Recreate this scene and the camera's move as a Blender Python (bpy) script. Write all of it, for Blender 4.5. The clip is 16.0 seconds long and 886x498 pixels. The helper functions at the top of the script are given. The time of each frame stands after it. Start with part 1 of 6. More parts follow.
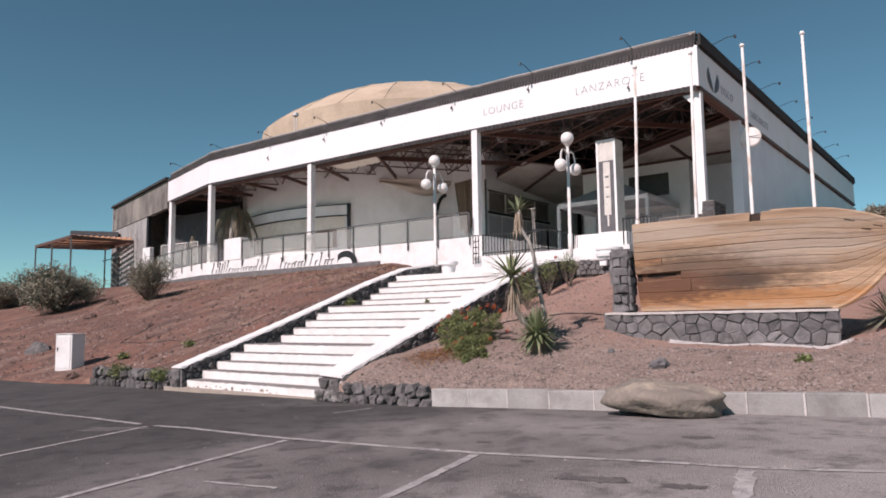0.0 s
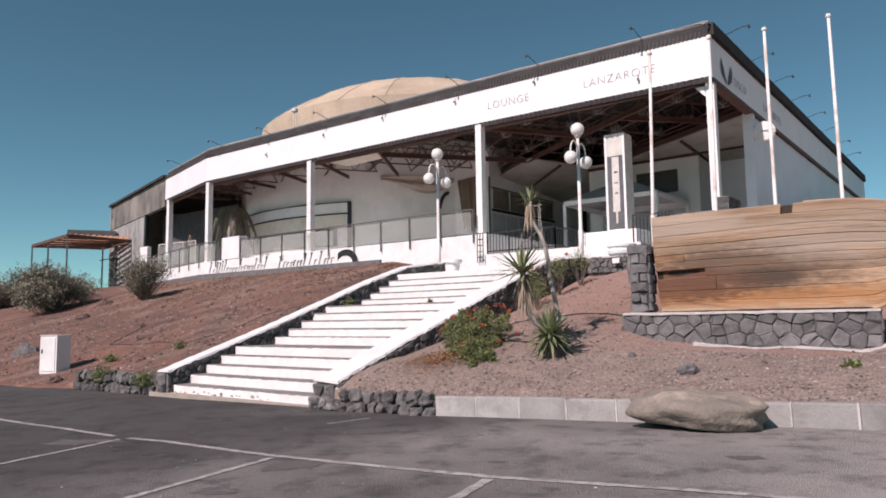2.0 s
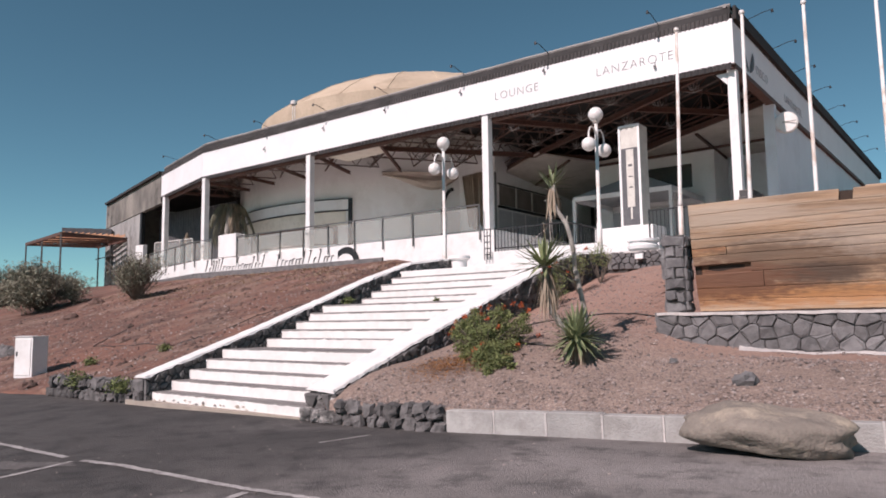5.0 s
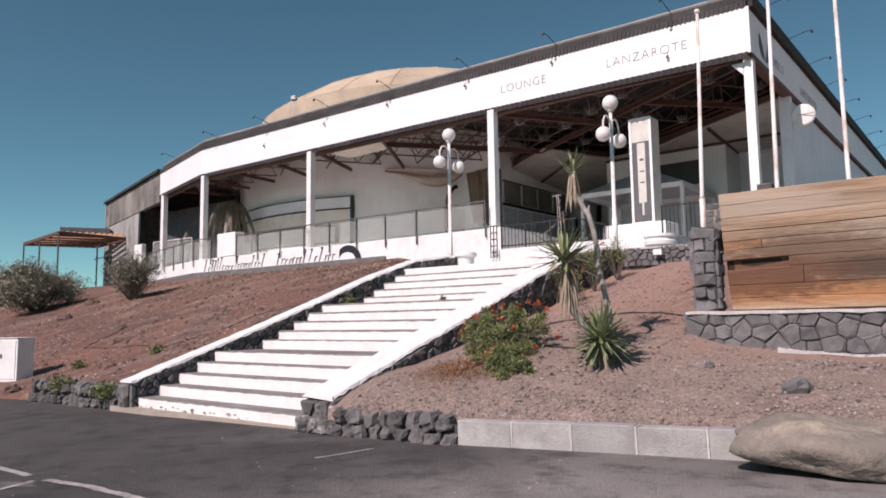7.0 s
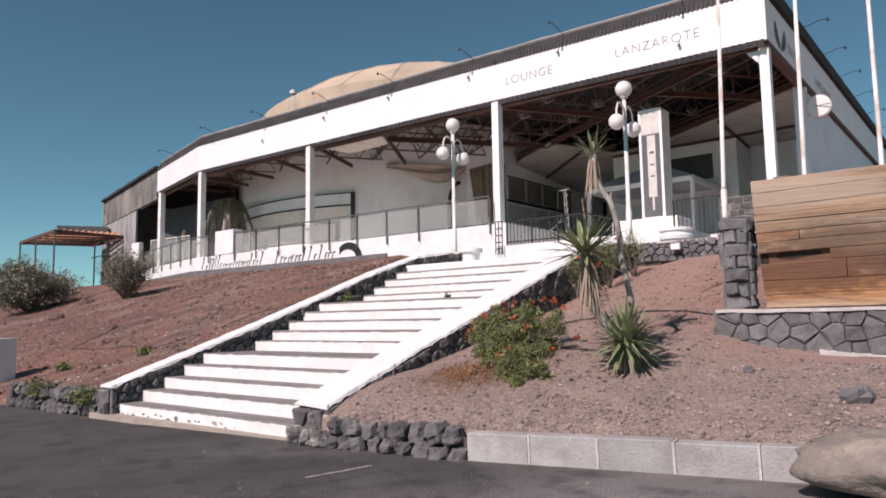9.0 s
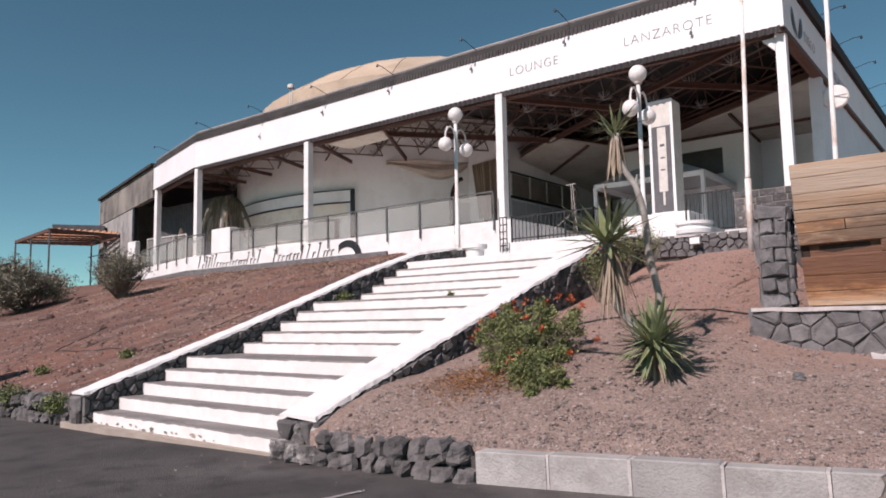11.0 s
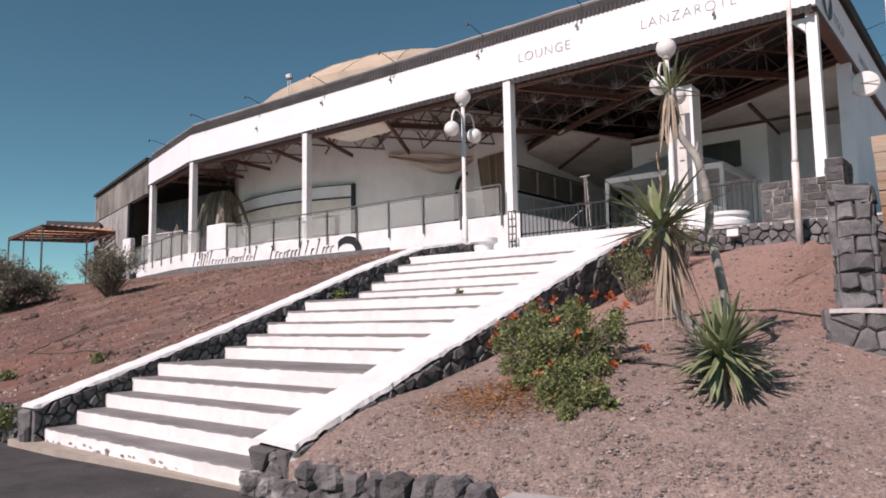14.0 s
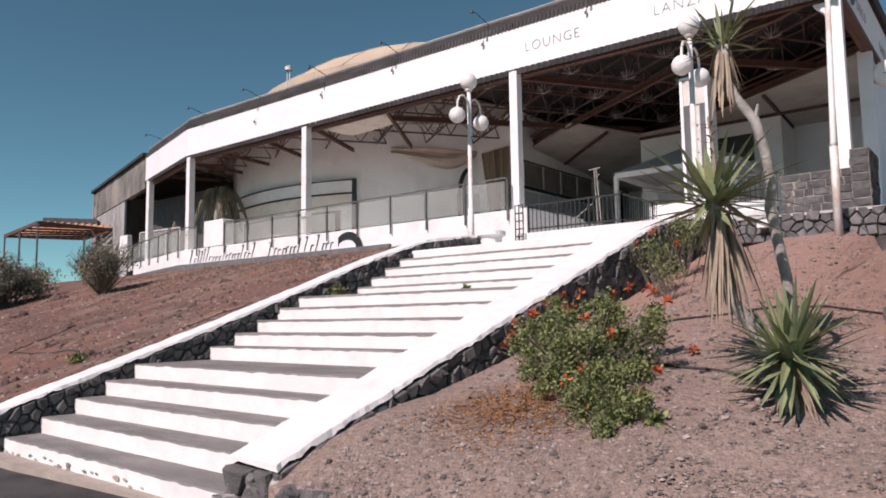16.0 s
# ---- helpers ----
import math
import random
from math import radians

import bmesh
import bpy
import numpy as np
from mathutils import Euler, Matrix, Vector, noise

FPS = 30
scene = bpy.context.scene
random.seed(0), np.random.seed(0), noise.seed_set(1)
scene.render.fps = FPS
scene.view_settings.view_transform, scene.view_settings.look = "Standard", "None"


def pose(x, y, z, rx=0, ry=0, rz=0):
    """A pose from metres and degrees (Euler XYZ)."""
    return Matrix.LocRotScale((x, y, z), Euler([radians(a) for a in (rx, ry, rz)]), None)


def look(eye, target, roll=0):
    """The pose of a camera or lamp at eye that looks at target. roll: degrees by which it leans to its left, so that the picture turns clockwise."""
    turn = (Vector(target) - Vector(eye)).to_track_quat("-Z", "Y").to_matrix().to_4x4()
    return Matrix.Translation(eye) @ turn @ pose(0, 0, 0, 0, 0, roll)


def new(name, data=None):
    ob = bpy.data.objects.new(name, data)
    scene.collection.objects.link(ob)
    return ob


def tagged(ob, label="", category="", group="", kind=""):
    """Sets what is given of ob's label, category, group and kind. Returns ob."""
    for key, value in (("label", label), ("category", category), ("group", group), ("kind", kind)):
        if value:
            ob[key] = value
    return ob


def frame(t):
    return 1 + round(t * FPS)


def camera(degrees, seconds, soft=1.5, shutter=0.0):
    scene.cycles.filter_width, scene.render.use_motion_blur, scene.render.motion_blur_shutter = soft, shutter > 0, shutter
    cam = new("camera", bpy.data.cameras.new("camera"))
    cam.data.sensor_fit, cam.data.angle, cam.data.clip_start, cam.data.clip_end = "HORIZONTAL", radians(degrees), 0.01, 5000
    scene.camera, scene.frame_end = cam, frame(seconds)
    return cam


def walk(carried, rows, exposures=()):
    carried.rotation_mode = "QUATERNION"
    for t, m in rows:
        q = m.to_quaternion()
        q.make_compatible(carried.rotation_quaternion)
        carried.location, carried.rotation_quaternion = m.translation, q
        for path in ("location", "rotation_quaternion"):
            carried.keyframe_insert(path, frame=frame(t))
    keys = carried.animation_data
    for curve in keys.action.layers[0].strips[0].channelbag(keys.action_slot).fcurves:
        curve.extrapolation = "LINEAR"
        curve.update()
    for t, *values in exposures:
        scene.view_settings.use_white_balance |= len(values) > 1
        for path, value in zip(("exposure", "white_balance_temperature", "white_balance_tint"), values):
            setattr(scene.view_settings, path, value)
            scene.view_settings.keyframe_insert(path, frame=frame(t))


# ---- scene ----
cam = camera(64.2, 16.0, 1.8)
PATH = [
    (0, (13.306, -8.224, 1.298), (12.07, -6.664, 1.5), -0.8),
    (0.5, (13.151, -8.04, 1.297), (11.914, -6.481, 1.499), -0.8),
    (1, (12.997, -7.86, 1.298), (11.76, -6.301, 1.501), -0.8),
    (1.5, (12.84, -7.677, 1.298), (11.602, -6.12, 1.502), -0.8),
    (2, (12.684, -7.51, 1.307), (11.444, -5.954, 1.51), -0.8),
    (2.5, (12.527, -7.335, 1.307), (11.286, -5.78, 1.51), -0.8),
    (3, (12.367, -7.156, 1.31), (11.125, -5.602, 1.512), -0.8),
    (3.5, (12.207, -6.997, 1.306), (10.965, -5.443, 1.509), -0.8),
    (4, (12.043, -6.831, 1.309), (10.801, -5.278, 1.513), -0.7),
    (6.5, (11.268, -6.036, 1.302), (10.021, -4.487, 1.508), -0.8),
    (7, (11.113, -5.881, 1.304), (9.864, -4.333, 1.51), -0.8),
    (7.5, (10.966, -5.726, 1.3), (9.716, -4.179, 1.505), -0.8),
    (8, (10.83, -5.573, 1.304), (9.578, -4.027, 1.508), -0.8),
    (8.5, (10.688, -5.413, 1.304), (9.435, -3.867, 1.508), -0.9),
    (9, (10.535, -5.247, 1.313), (9.282, -3.702, 1.516), -0.9),
    (11.5, (9.787, -4.379, 1.325), (8.529, -2.837, 1.527), -1.0),
    (12, (9.622, -4.208, 1.335), (8.363, -2.667, 1.536), -0.9),
    (12.5, (9.471, -4.035, 1.343), (8.211, -2.495, 1.544), -0.9),
    (13, (9.333, -3.874, 1.356), (8.073, -2.335, 1.558), -0.9),
    (13.5, (9.178, -3.709, 1.356), (7.917, -2.17, 1.558), -0.9),
    (14, (9.017, -3.536, 1.354), (7.754, -1.998, 1.554), -0.9),
    (14.5, (8.861, -3.375, 1.347), (7.598, -1.838, 1.546), -0.9),
    (15, (8.714, -3.214, 1.341), (7.449, -1.678, 1.539), -0.8),
    (15.5, (8.569, -3.057, 1.343), (7.303, -1.521, 1.54), -0.8),
    (16, (8.404, -2.876, 1.335), (7.136, -1.341, 1.533), -0.8),
]
walk(cam, [(t, look(eye, target, roll)) for t, eye, target, roll in PATH], [(0, 0.25, 6650, 28), (16, 0.25, 6650, 28)])

# ---- world, sun ----
SUN = Vector((0.06, 1.0, -0.92)).normalized()      # the way the sunlight travels
world = bpy.data.worlds.new("sky")
scene.world = world
world.use_nodes = True
wn, wl = world.node_tree.nodes, world.node_tree.links
sky = wn.new("ShaderNodeTexSky")
sky.sky_type = "NISHITA"
sky.sun_disc = False
sky.sun_elevation = math.asin(-SUN.z)
sky.sun_rotation = math.atan2(-SUN.x, -SUN.y)
sky.altitude, sky.air_density, sky.dust_density, sky.ozone_density = 2200, 0.85, 0.0, 2.0
grade = wn.new("ShaderNodeMix")
grade.data_type, grade.blend_type = "RGBA", "MULTIPLY"
grade.inputs[0].default_value = 1.0
grade.inputs[7].default_value = (0.69, 1.12, 0.86, 1)
wl.new(sky.outputs[0], grade.inputs[6])
wl.new(grade.outputs[2], wn["Background"].inputs[0])
wn["Background"].inputs[1].default_value = 0.080
sun = new("sun", bpy.data.lights.new("sun", "SUN"))
sun.data.energy, sun.data.angle, sun.data.color = 4.2, radians(0.55), (1.0, 0.935, 0.875)
sun.matrix_world = look((0, -20, 30), Vector((0, -20, 30)) + SUN)


# ---- materials ----
def paint(name, a, b, scale=2.0, rough=0.8, bump=0.2, grain=40.0, stain=None, metal=0.0, vary=0.0, stretch=(1, 1, 1), island=False, fine=0.35, stain2=None):
    """A surface of two tones at two scales, with an optional stain (colour, amount, scale) and a grain in relief."""
    m = bpy.data.materials.new(name)
    m.use_nodes = True
    n, l = m.node_tree.nodes, m.node_tree.links
    bs = n["Principled BSDF"]
    geo = n.new("ShaderNodeNewGeometry")
    mp = n.new("ShaderNodeMapping")
    mp.inputs["Scale"].default_value = stretch
    l.new(geo.outputs["Position"], mp.inputs[0])

    def nz(sc, detail=4.0, rg=0.6):
        t = n.new("ShaderNodeTexNoise")
        t.inputs["Scale"].default_value, t.inputs["Detail"].default_value, t.inputs["Roughness"].default_value = sc, detail, rg
        l.new(mp.outputs[0], t.inputs["Vector"])
        return t.outputs["Fac"]

    def mix(fac, x, y, blend="MIX"):
        k = n.new("ShaderNodeMix")
        k.data_type, k.blend_type = "RGBA", blend
        for s, v in ((0, fac), (6, x), (7, y)):
            if isinstance(v, (int, float)):
                k.inputs[s].default_value = v
            elif isinstance(v, tuple):
                k.inputs[s].default_value = (*v, 1)
            else:
                l.new(v, k.inputs[s])
        return k.outputs[2]

    def span(v, lo, hi, top=1.0):
        r = n.new("ShaderNodeMapRange")
        for s, x in ((1, lo), (2, hi), (4, top)):
            r.inputs[s].default_value = x
        l.new(v, r.inputs[0])
        return r.outputs[0]

    c = mix(span(nz(scale), 0.35, 0.65), a, b)
    f = nz(grain, 3.0)
    mid = tuple(0.5 * (p + q) * 0.55 for p, q in zip(a, b))
    c = mix(span(f, 0.45, 0.75, fine), c, mid)
    for col, amount, sc in [k for k in (stain, stain2) if k]:
        c = mix(span(nz(sc, 6.0, 0.7), 0.5, 0.64, amount), c, col)
    if vary:
        if island:
            r = geo.outputs["Random Per Island"]
        else:
            r = n.new("ShaderNodeObjectInfo").outputs["Random"]
        hv = n.new("ShaderNodeHueSaturation")
        l.new(span(r, 0, 1, 1.0), hv.inputs["Fac"])
        hv.inputs["Fac"].default_value = 1
        vr = n.new("ShaderNodeMapRange")
        vr.inputs[3].default_value, vr.inputs[4].default_value = 1 - vary, 1 + vary
        l.new(r, vr.inputs[0])
        l.new(vr.outputs[0], hv.inputs["Value"])
        l.new(c, hv.inputs["Color"])
        c = hv.outputs[0]
        l.remove(hv.inputs["Fac"].links[0])
        hv.inputs["Fac"].default_value = 1
    l.new(c, bs.inputs["Base Color"])
    bs.inputs["Roughness"].default_value = rough
    bs.inputs["Metallic"].default_value = metal
    if bump:
        bp = n.new("ShaderNodeBump")
        bp.inputs["Strength"].default_value, bp.inputs["Distance"].default_value = bump, 0.02
        l.new(f, bp.inputs["Height"])
        l.new(bp.outputs[0], bs.inputs["Normal"])
    return m


WHITE = paint("white_paint", (0.80, 0.79, 0.77), (0.74, 0.73, 0.71), 1.5, 0.6, 0.12, 30, ((0.45, 0.42, 0.38), 0.25, 1.1), fine=0.08)
STEPW = paint("white_step_paint", (0.80, 0.79, 0.76), (0.72, 0.70, 0.67), 2.5, 0.7, 0.25, 35, ((0.52, 0.50, 0.47), 0.25, 3.5), fine=0.10)
TREAD = paint("grey_step_paint", (0.225, 0.208, 0.196), (0.16, 0.148, 0.14), 3.0, 0.85, 0.35, 45, ((0.32, 0.30, 0.285), 0.5, 2.2), stretch=(0.6, 2, 1))
FASC = paint("fascia_white", (0.82, 0.81, 0.80), (0.78, 0.77, 0.76), 0.6, 0.5, 0.06, 14, ((0.60, 0.58, 0.55), 0.15, 0.9), fine=0.04)
SIDEP = paint("side_panel_paint", (0.74, 0.76, 0.78), (0.68, 0.70, 0.73), 0.5, 0.5, 0.08, 10, ((0.5, 0.5, 0.5), 0.25, 0.7), fine=0.06)
STAINED = paint("stained_wall", (0.29, 0.265, 0.23), (0.12, 0.112, 0.10), 0.45, 0.85, 0.2, 8, ((0.035, 0.033, 0.03), 0.95, 0.35), stretch=(1, 1, 0.6))
GREYWALL = paint("grey_wall", (0.38, 0.37, 0.35), (0.30, 0.29, 0.28), 0.7, 0.85, 0.2, 12, ((0.10, 0.10, 0.09), 0.6, 0.6))
INNER = paint("drum_plaster", (0.86, 0.85, 0.83), (0.82, 0.81, 0.79), 0.7, 0.8, 0.12, 12, ((0.5, 0.46, 0.41), 0.22, 0.5), fine=0.05)
BOARD = paint("dull_cream_board", (0.58, 0.53, 0.47), (0.48, 0.43, 0.37), 0.8, 0.8, 0.1, 10, ((0.25, 0.20, 0.15), 0.4, 0.6), fine=0.1)
CREAM = paint("cream_panel", (0.80, 0.74, 0.64), (0.72, 0.66, 0.56), 0.8, 0.75, 0.1, 10, ((0.35, 0.28, 0.2), 0.4, 0.6), fine=0.1)
LAVA = paint("lava_stone", (0.165, 0.155, 0.15), (0.085, 0.08, 0.078), 6, 0.95, 0.9, 55, ((0.17, 0.165, 0.16), 0.5, 5), vary=0.35)
LIMED = paint("limed_lava_stone", (0.19, 0.18, 0.172), (0.10, 0.095, 0.09), 6, 0.95, 0.9, 55, ((0.55, 0.52, 0.49), 0.8, 4.5), vary=0.3)
BASALT = paint("basalt_block", (0.195, 0.188, 0.186), (0.115, 0.112, 0.112), 5, 0.9, 0.7, 60, ((0.24, 0.235, 0.23), 0.4, 7), vary=0.25)
DUST = paint("dusty_concrete", (0.40, 0.345, 0.285), (0.32, 0.275, 0.23), 3, 0.95, 0.4, 50)
MORTAR = paint("dark_mortar", (0.09, 0.085, 0.08), (0.05, 0.047, 0.045), 8, 0.95, 0.6, 60)
LIME = paint("white_mortar", (0.62, 0.58, 0.55), (0.45, 0.42, 0.40), 5, 0.9, 0.5, 50)
CINDER = paint("red_cinder", (0.22, 0.103, 0.071), (0.115, 0.064, 0.049), 1.3, 0.95, 1.0, 14, ((0.30, 0.205, 0.155), 0.6, 0.6), fine=0.85, stain2=((0.075, 0.046, 0.037), 0.75, 1.1), stretch=(1, 0.45, 1))
CINDER2 = paint("grey_red_cinder", (0.325, 0.238, 0.192), (0.22, 0.160, 0.130), 0.55, 0.95, 1.0, 48, ((0.42, 0.335, 0.285), 0.6, 17), fine=0.85, stain2=((0.125, 0.092, 0.080), 0.75, 26))


def drift(m, axis, lo, hi, colour, amount, scale=0.8, spread=2.0):
    """Blends another gravel in along one axis, with a ragged border."""
    n, l = m.node_tree.nodes, m.node_tree.links
    bs = n["Principled BSDF"]
    old = bs.inputs["Base Color"].links[0].from_socket
    g, sp, nz, ad, rg, mx = (n.new(k) for k in ("ShaderNodeNewGeometry", "ShaderNodeSeparateXYZ", "ShaderNodeTexNoise", "ShaderNodeMath", "ShaderNodeMapRange", "ShaderNodeMix"))
    nz.inputs["Scale"].default_value, nz.inputs["Detail"].default_value, nz.inputs["Roughness"].default_value = scale, 7, 0.7
    ad.operation, ad.inputs[1].default_value = "MULTIPLY_ADD", spread * 2
    l.new(g.outputs["Position"], sp.inputs[0])
    l.new(g.outputs["Position"], nz.inputs[0])
    l.new(nz.outputs[0], ad.inputs[0])
    l.new(sp.outputs[axis], ad.inputs[2])
    l.new(ad.outputs[0], rg.inputs[0])
    rg.inputs[1].default_value, rg.inputs[2].default_value, rg.inputs[4].default_value = lo + spread, hi + spread, amount
    mx.data_type = "RGBA"
    mx.inputs[7].default_value = (*colour, 1)
    l.new(rg.outputs[0], mx.inputs[0])
    l.new(old, mx.inputs[6])
    l.new(mx.outputs[2], bs.inputs["Base Color"])


drift(CINDER2, 1, 2.2, 4.6, (0.37, 0.215, 0.162), 0.7, 1.2, 1.2)
GRAVEL = paint("cinder_grit", (0.29, 0.235, 0.212), (0.15, 0.122, 0.112), 9, 0.95, 0.5, 60, ((0.46, 0.40, 0.36), 0.35, 3.0), vary=0.6, island=True)
CLOD = paint("lava_clod", (0.15, 0.088, 0.070), (0.085, 0.055, 0.046), 6, 0.95, 0.6, 50, ((0.24, 0.18, 0.14), 0.4, 3.0), vary=0.5, island=True)
EARTH = paint("dry_earth", (0.20, 0.135, 0.10), (0.15, 0.10, 0.075), 0.2, 0.95, 0.5, 6)
ASPHALT = paint("asphalt", (0.265, 0.240, 0.225), (0.21, 0.19, 0.178), 0.6, 0.88, 1.0, 55, ((0.10, 0.090, 0.085), 0.45, 0.55), fine=0.8, stain2=((0.085, 0.077, 0.073), 0.75, 2.4))
# the asphalt is darker by the staircase and paler towards the kerb
_n, _l = ASPHALT.node_tree.nodes, ASPHALT.node_tree.links
_bs = _n["Principled BSDF"]
_src = _bs.inputs["Base Color"].links[0].from_socket
_g, _s, _z = _n.new("ShaderNodeNewGeometry"), _n.new("ShaderNodeSeparateXYZ"), _n.new("ShaderNodeTexNoise")
_z.inputs["Scale"].default_value, _z.inputs["Detail"].default_value = 0.35, 6
_a, _r = _n.new("ShaderNodeMath"), _n.new("ShaderNodeMapRange")
_a.operation = "MULTIPLY_ADD"
_a.inputs[1].default_value = 10.0
_l.new(_g.outputs["Position"], _s.inputs[0])
_l.new(_g.outputs["Position"], _z.inputs[0])
_l.new(_z.outputs[0], _a.inputs[0])
_l.new(_s.outputs[0], _a.inputs[2])
_l.new(_a.outputs[0], _r.inputs[0])
_r.inputs[1].default_value, _r.inputs[2].default_value = 10.5, 17.0
_r.inputs[3].default_value, _r.inputs[4].default_value = 0.32, 1.36
_h = _n.new("ShaderNodeHueSaturation")
_l.new(_r.outputs[0], _h.inputs["Value"])
_l.new(_src, _h.inputs["Color"])
_l.new(_h.outputs[0], _bs.inputs["Base Color"])
LINE = paint("worn_line_paint", (0.48, 0.455, 0.435), (0.32, 0.30, 0.285), 5, 0.85, 0.5, 60, ((0.17, 0.157, 0.15), 0.95, 9))
TAR = paint("tar_patch", (0.135, 0.122, 0.115), (0.075, 0.068, 0.065), 5, 0.85, 0.7, 60, ((0.19, 0.17, 0.158), 0.8, 5), fine=0.5)
FLOOR = paint("pale_paving", (0.80, 0.78, 0.75), (0.72, 0.70, 0.67), 1.5, 0.8, 0.2, 30, ((0.36, 0.34, 0.31), 0.4, 1.0))
KERB = paint("kerb_concrete", (0.38, 0.37, 0.35), (0.30, 0.29, 0.275), 3, 0.9, 0.5, 50, ((0.20, 0.185, 0.17), 0.5, 2.5), vary=0.28)
BOULDER = paint("boulder_stone", (0.27, 0.23, 0.19), (0.17, 0.148, 0.125), 2.2, 0.92, 0.8, 25, ((0.48, 0.40, 0.30), 0.6, 1.7))
WOOD = paint("hull_wood", (0.48, 0.325, 0.205), (0.34, 0.215, 0.125), 1.1, 0.8, 0.7, 9, ((0.40, 0.315, 0.235), 0.8, 0.9), vary=0.22, fine=0.6, stain2=((0.20, 0.125, 0.075), 0.7, 1.6), stretch=(0.30, 0.30, 6.0))
WOODR = paint("hull_wood_red", (0.40, 0.20, 0.085), (0.24, 0.105, 0.045), 1.2, 0.7, 0.6, 10, ((0.50, 0.33, 0.17), 0.6, 1.0), vary=0.2, stretch=(0.3, 0.3, 6))


def blotch(m, centre, size, colour, amount, scale=3.6):
    """A soft-edged stain of one place and shape on a surface."""
    n, l = m.node_tree.nodes, m.node_tree.links
    bs = n["Principled BSDF"]
    old = bs.inputs["Base Color"].links[0].from_socket
    g, sb, sc, ln = n.new("ShaderNodeNewGeometry"), n.new("ShaderNodeVectorMath"), n.new("ShaderNodeVectorMath"), n.new("ShaderNodeVectorMath")
    sb.operation, sc.operation, ln.operation = "SUBTRACT", "MULTIPLY", "LENGTH"
    sb.inputs[1].default_value = (centre[0], 0, centre[1])
    sc.inputs[1].default_value = (1 / size[0], 0, 1 / size[1])
    nz = n.new("ShaderNodeTexNoise")
    nz.inputs["Scale"].default_value, nz.inputs["Detail"].default_value, nz.inputs["Roughness"].default_value = scale, 7, 0.7
    mp = n.new("ShaderNodeMapping")
    mp.inputs["Scale"].default_value = (0.7, 1, 2.6)
    ad, rg = n.new("ShaderNodeMath"), n.new("ShaderNodeMapRange")
    ad.operation = "MULTIPLY_ADD"
    ad.inputs[1].default_value = 2.0
    rg.inputs[1].default_value, rg.inputs[2].default_value = 2.35, 1.70
    rg.inputs[3].default_value, rg.inputs[4].default_value = 0.0, amount
    l.new(g.outputs["Position"], sb.inputs[0])
    l.new(sb.outputs[0], sc.inputs[0])
    l.new(sc.outputs[0], ln.inputs[0])
    l.new(g.outputs["Position"], mp.inputs[0])
    l.new(mp.outputs[0], nz.inputs[0])
    l.new(nz.outputs[0], ad.inputs[0])
    l.new(ln.outputs["Value"], ad.inputs[2])
    l.new(ad.outputs[0], rg.inputs[0])
    mx = n.new("ShaderNodeMix")
    mx.data_type = "RGBA"
    mx.inputs[7].default_value = (*colour, 1)
    l.new(rg.outputs[0], mx.inputs[0])
    l.new(old, mx.inputs[6])
    l.new(mx.outputs[2], bs.inputs["Base Color"])


for m_ in (WOOD, WOODR):
    blotch(m_, (9.4, 1.64), (2.8, 0.15), (0.40, 0.17, 0.05), 0.75, 5)
    blotch(m_, (9.35, 2.05), (1.45, 0.36), (0.09, 0.055, 0.036), 0.74, 6)
    blotch(m_, (9.7, 1.93), (0.5, 0.14), (0.05, 0.032, 0.022), 0.75, 8)
    blotch(m_, (8.4, 1.84), (1.0, 0.27), (0.13, 0.055, 0.028), 0.82, 6)
    blotch(m_, (8.95, 2.25), (0.35, 0.12), (0.13, 0.085, 0.055), 0.6, 8)
    blotch(m_, (10.7, 2.45), (1.0, 0.30), (0.36, 0.30, 0.24), 0.5, 4)
    blotch(m_, (8.6, 2.82), (0.8, 0.20), (0.38, 0.31, 0.24), 0.5, 4)
WOODD = paint("hull_inside", (0.05, 0.03, 0.02), (0.03, 0.02, 0.015), 3, 0.9, 0.3, 20)
RUST = paint("brown_steel", (0.125, 0.058, 0.040), (0.075, 0.038, 0.028), 3, 0.7, 0.3, 30, ((0.19, 0.12, 0.09), 0.4, 3))
TRUSS = paint("dark_truss_steel", (0.15, 0.105, 0.088), (0.09, 0.062, 0.052), 3, 0.7, 0.2, 30)
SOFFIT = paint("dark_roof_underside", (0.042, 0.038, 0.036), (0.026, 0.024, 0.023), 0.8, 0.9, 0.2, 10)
ROOF = paint("corrugated_roof", (0.040, 0.037, 0.036), (0.022, 0.021, 0.020), 1.0, 0.85, 0.3, 25, ((0.09, 0.08, 0.075), 0.35, 0.8))
RIB = paint("grey_ribbed_sheet", (0.085, 0.079, 0.076), (0.045, 0.042, 0.040), 1.0, 0.85, 0.2, 20, ((0.035, 0.033, 0.03), 0.6, 0.8))
RIDGE = paint("grey_flashing", (0.33, 0.31, 0.29), (0.24, 0.225, 0.21), 1.0, 0.7, 0.2, 20)
DOME = paint("dome_tan", (0.56, 0.45, 0.33), (0.47, 0.37, 0.265), 0.35, 0.8, 0.2, 9, ((0.33, 0.26, 0.185), 0.5, 0.5), vary=0.05)
METAL = paint("rail_steel", (0.17, 0.165, 0.16), (0.10, 0.098, 0.095), 5, 0.5, 0.1, 40, metal=0.4)
BLACK = paint("black_metal", (0.022, 0.022, 0.024), (0.014, 0.014, 0.015), 5, 0.5, 0.1, 40)
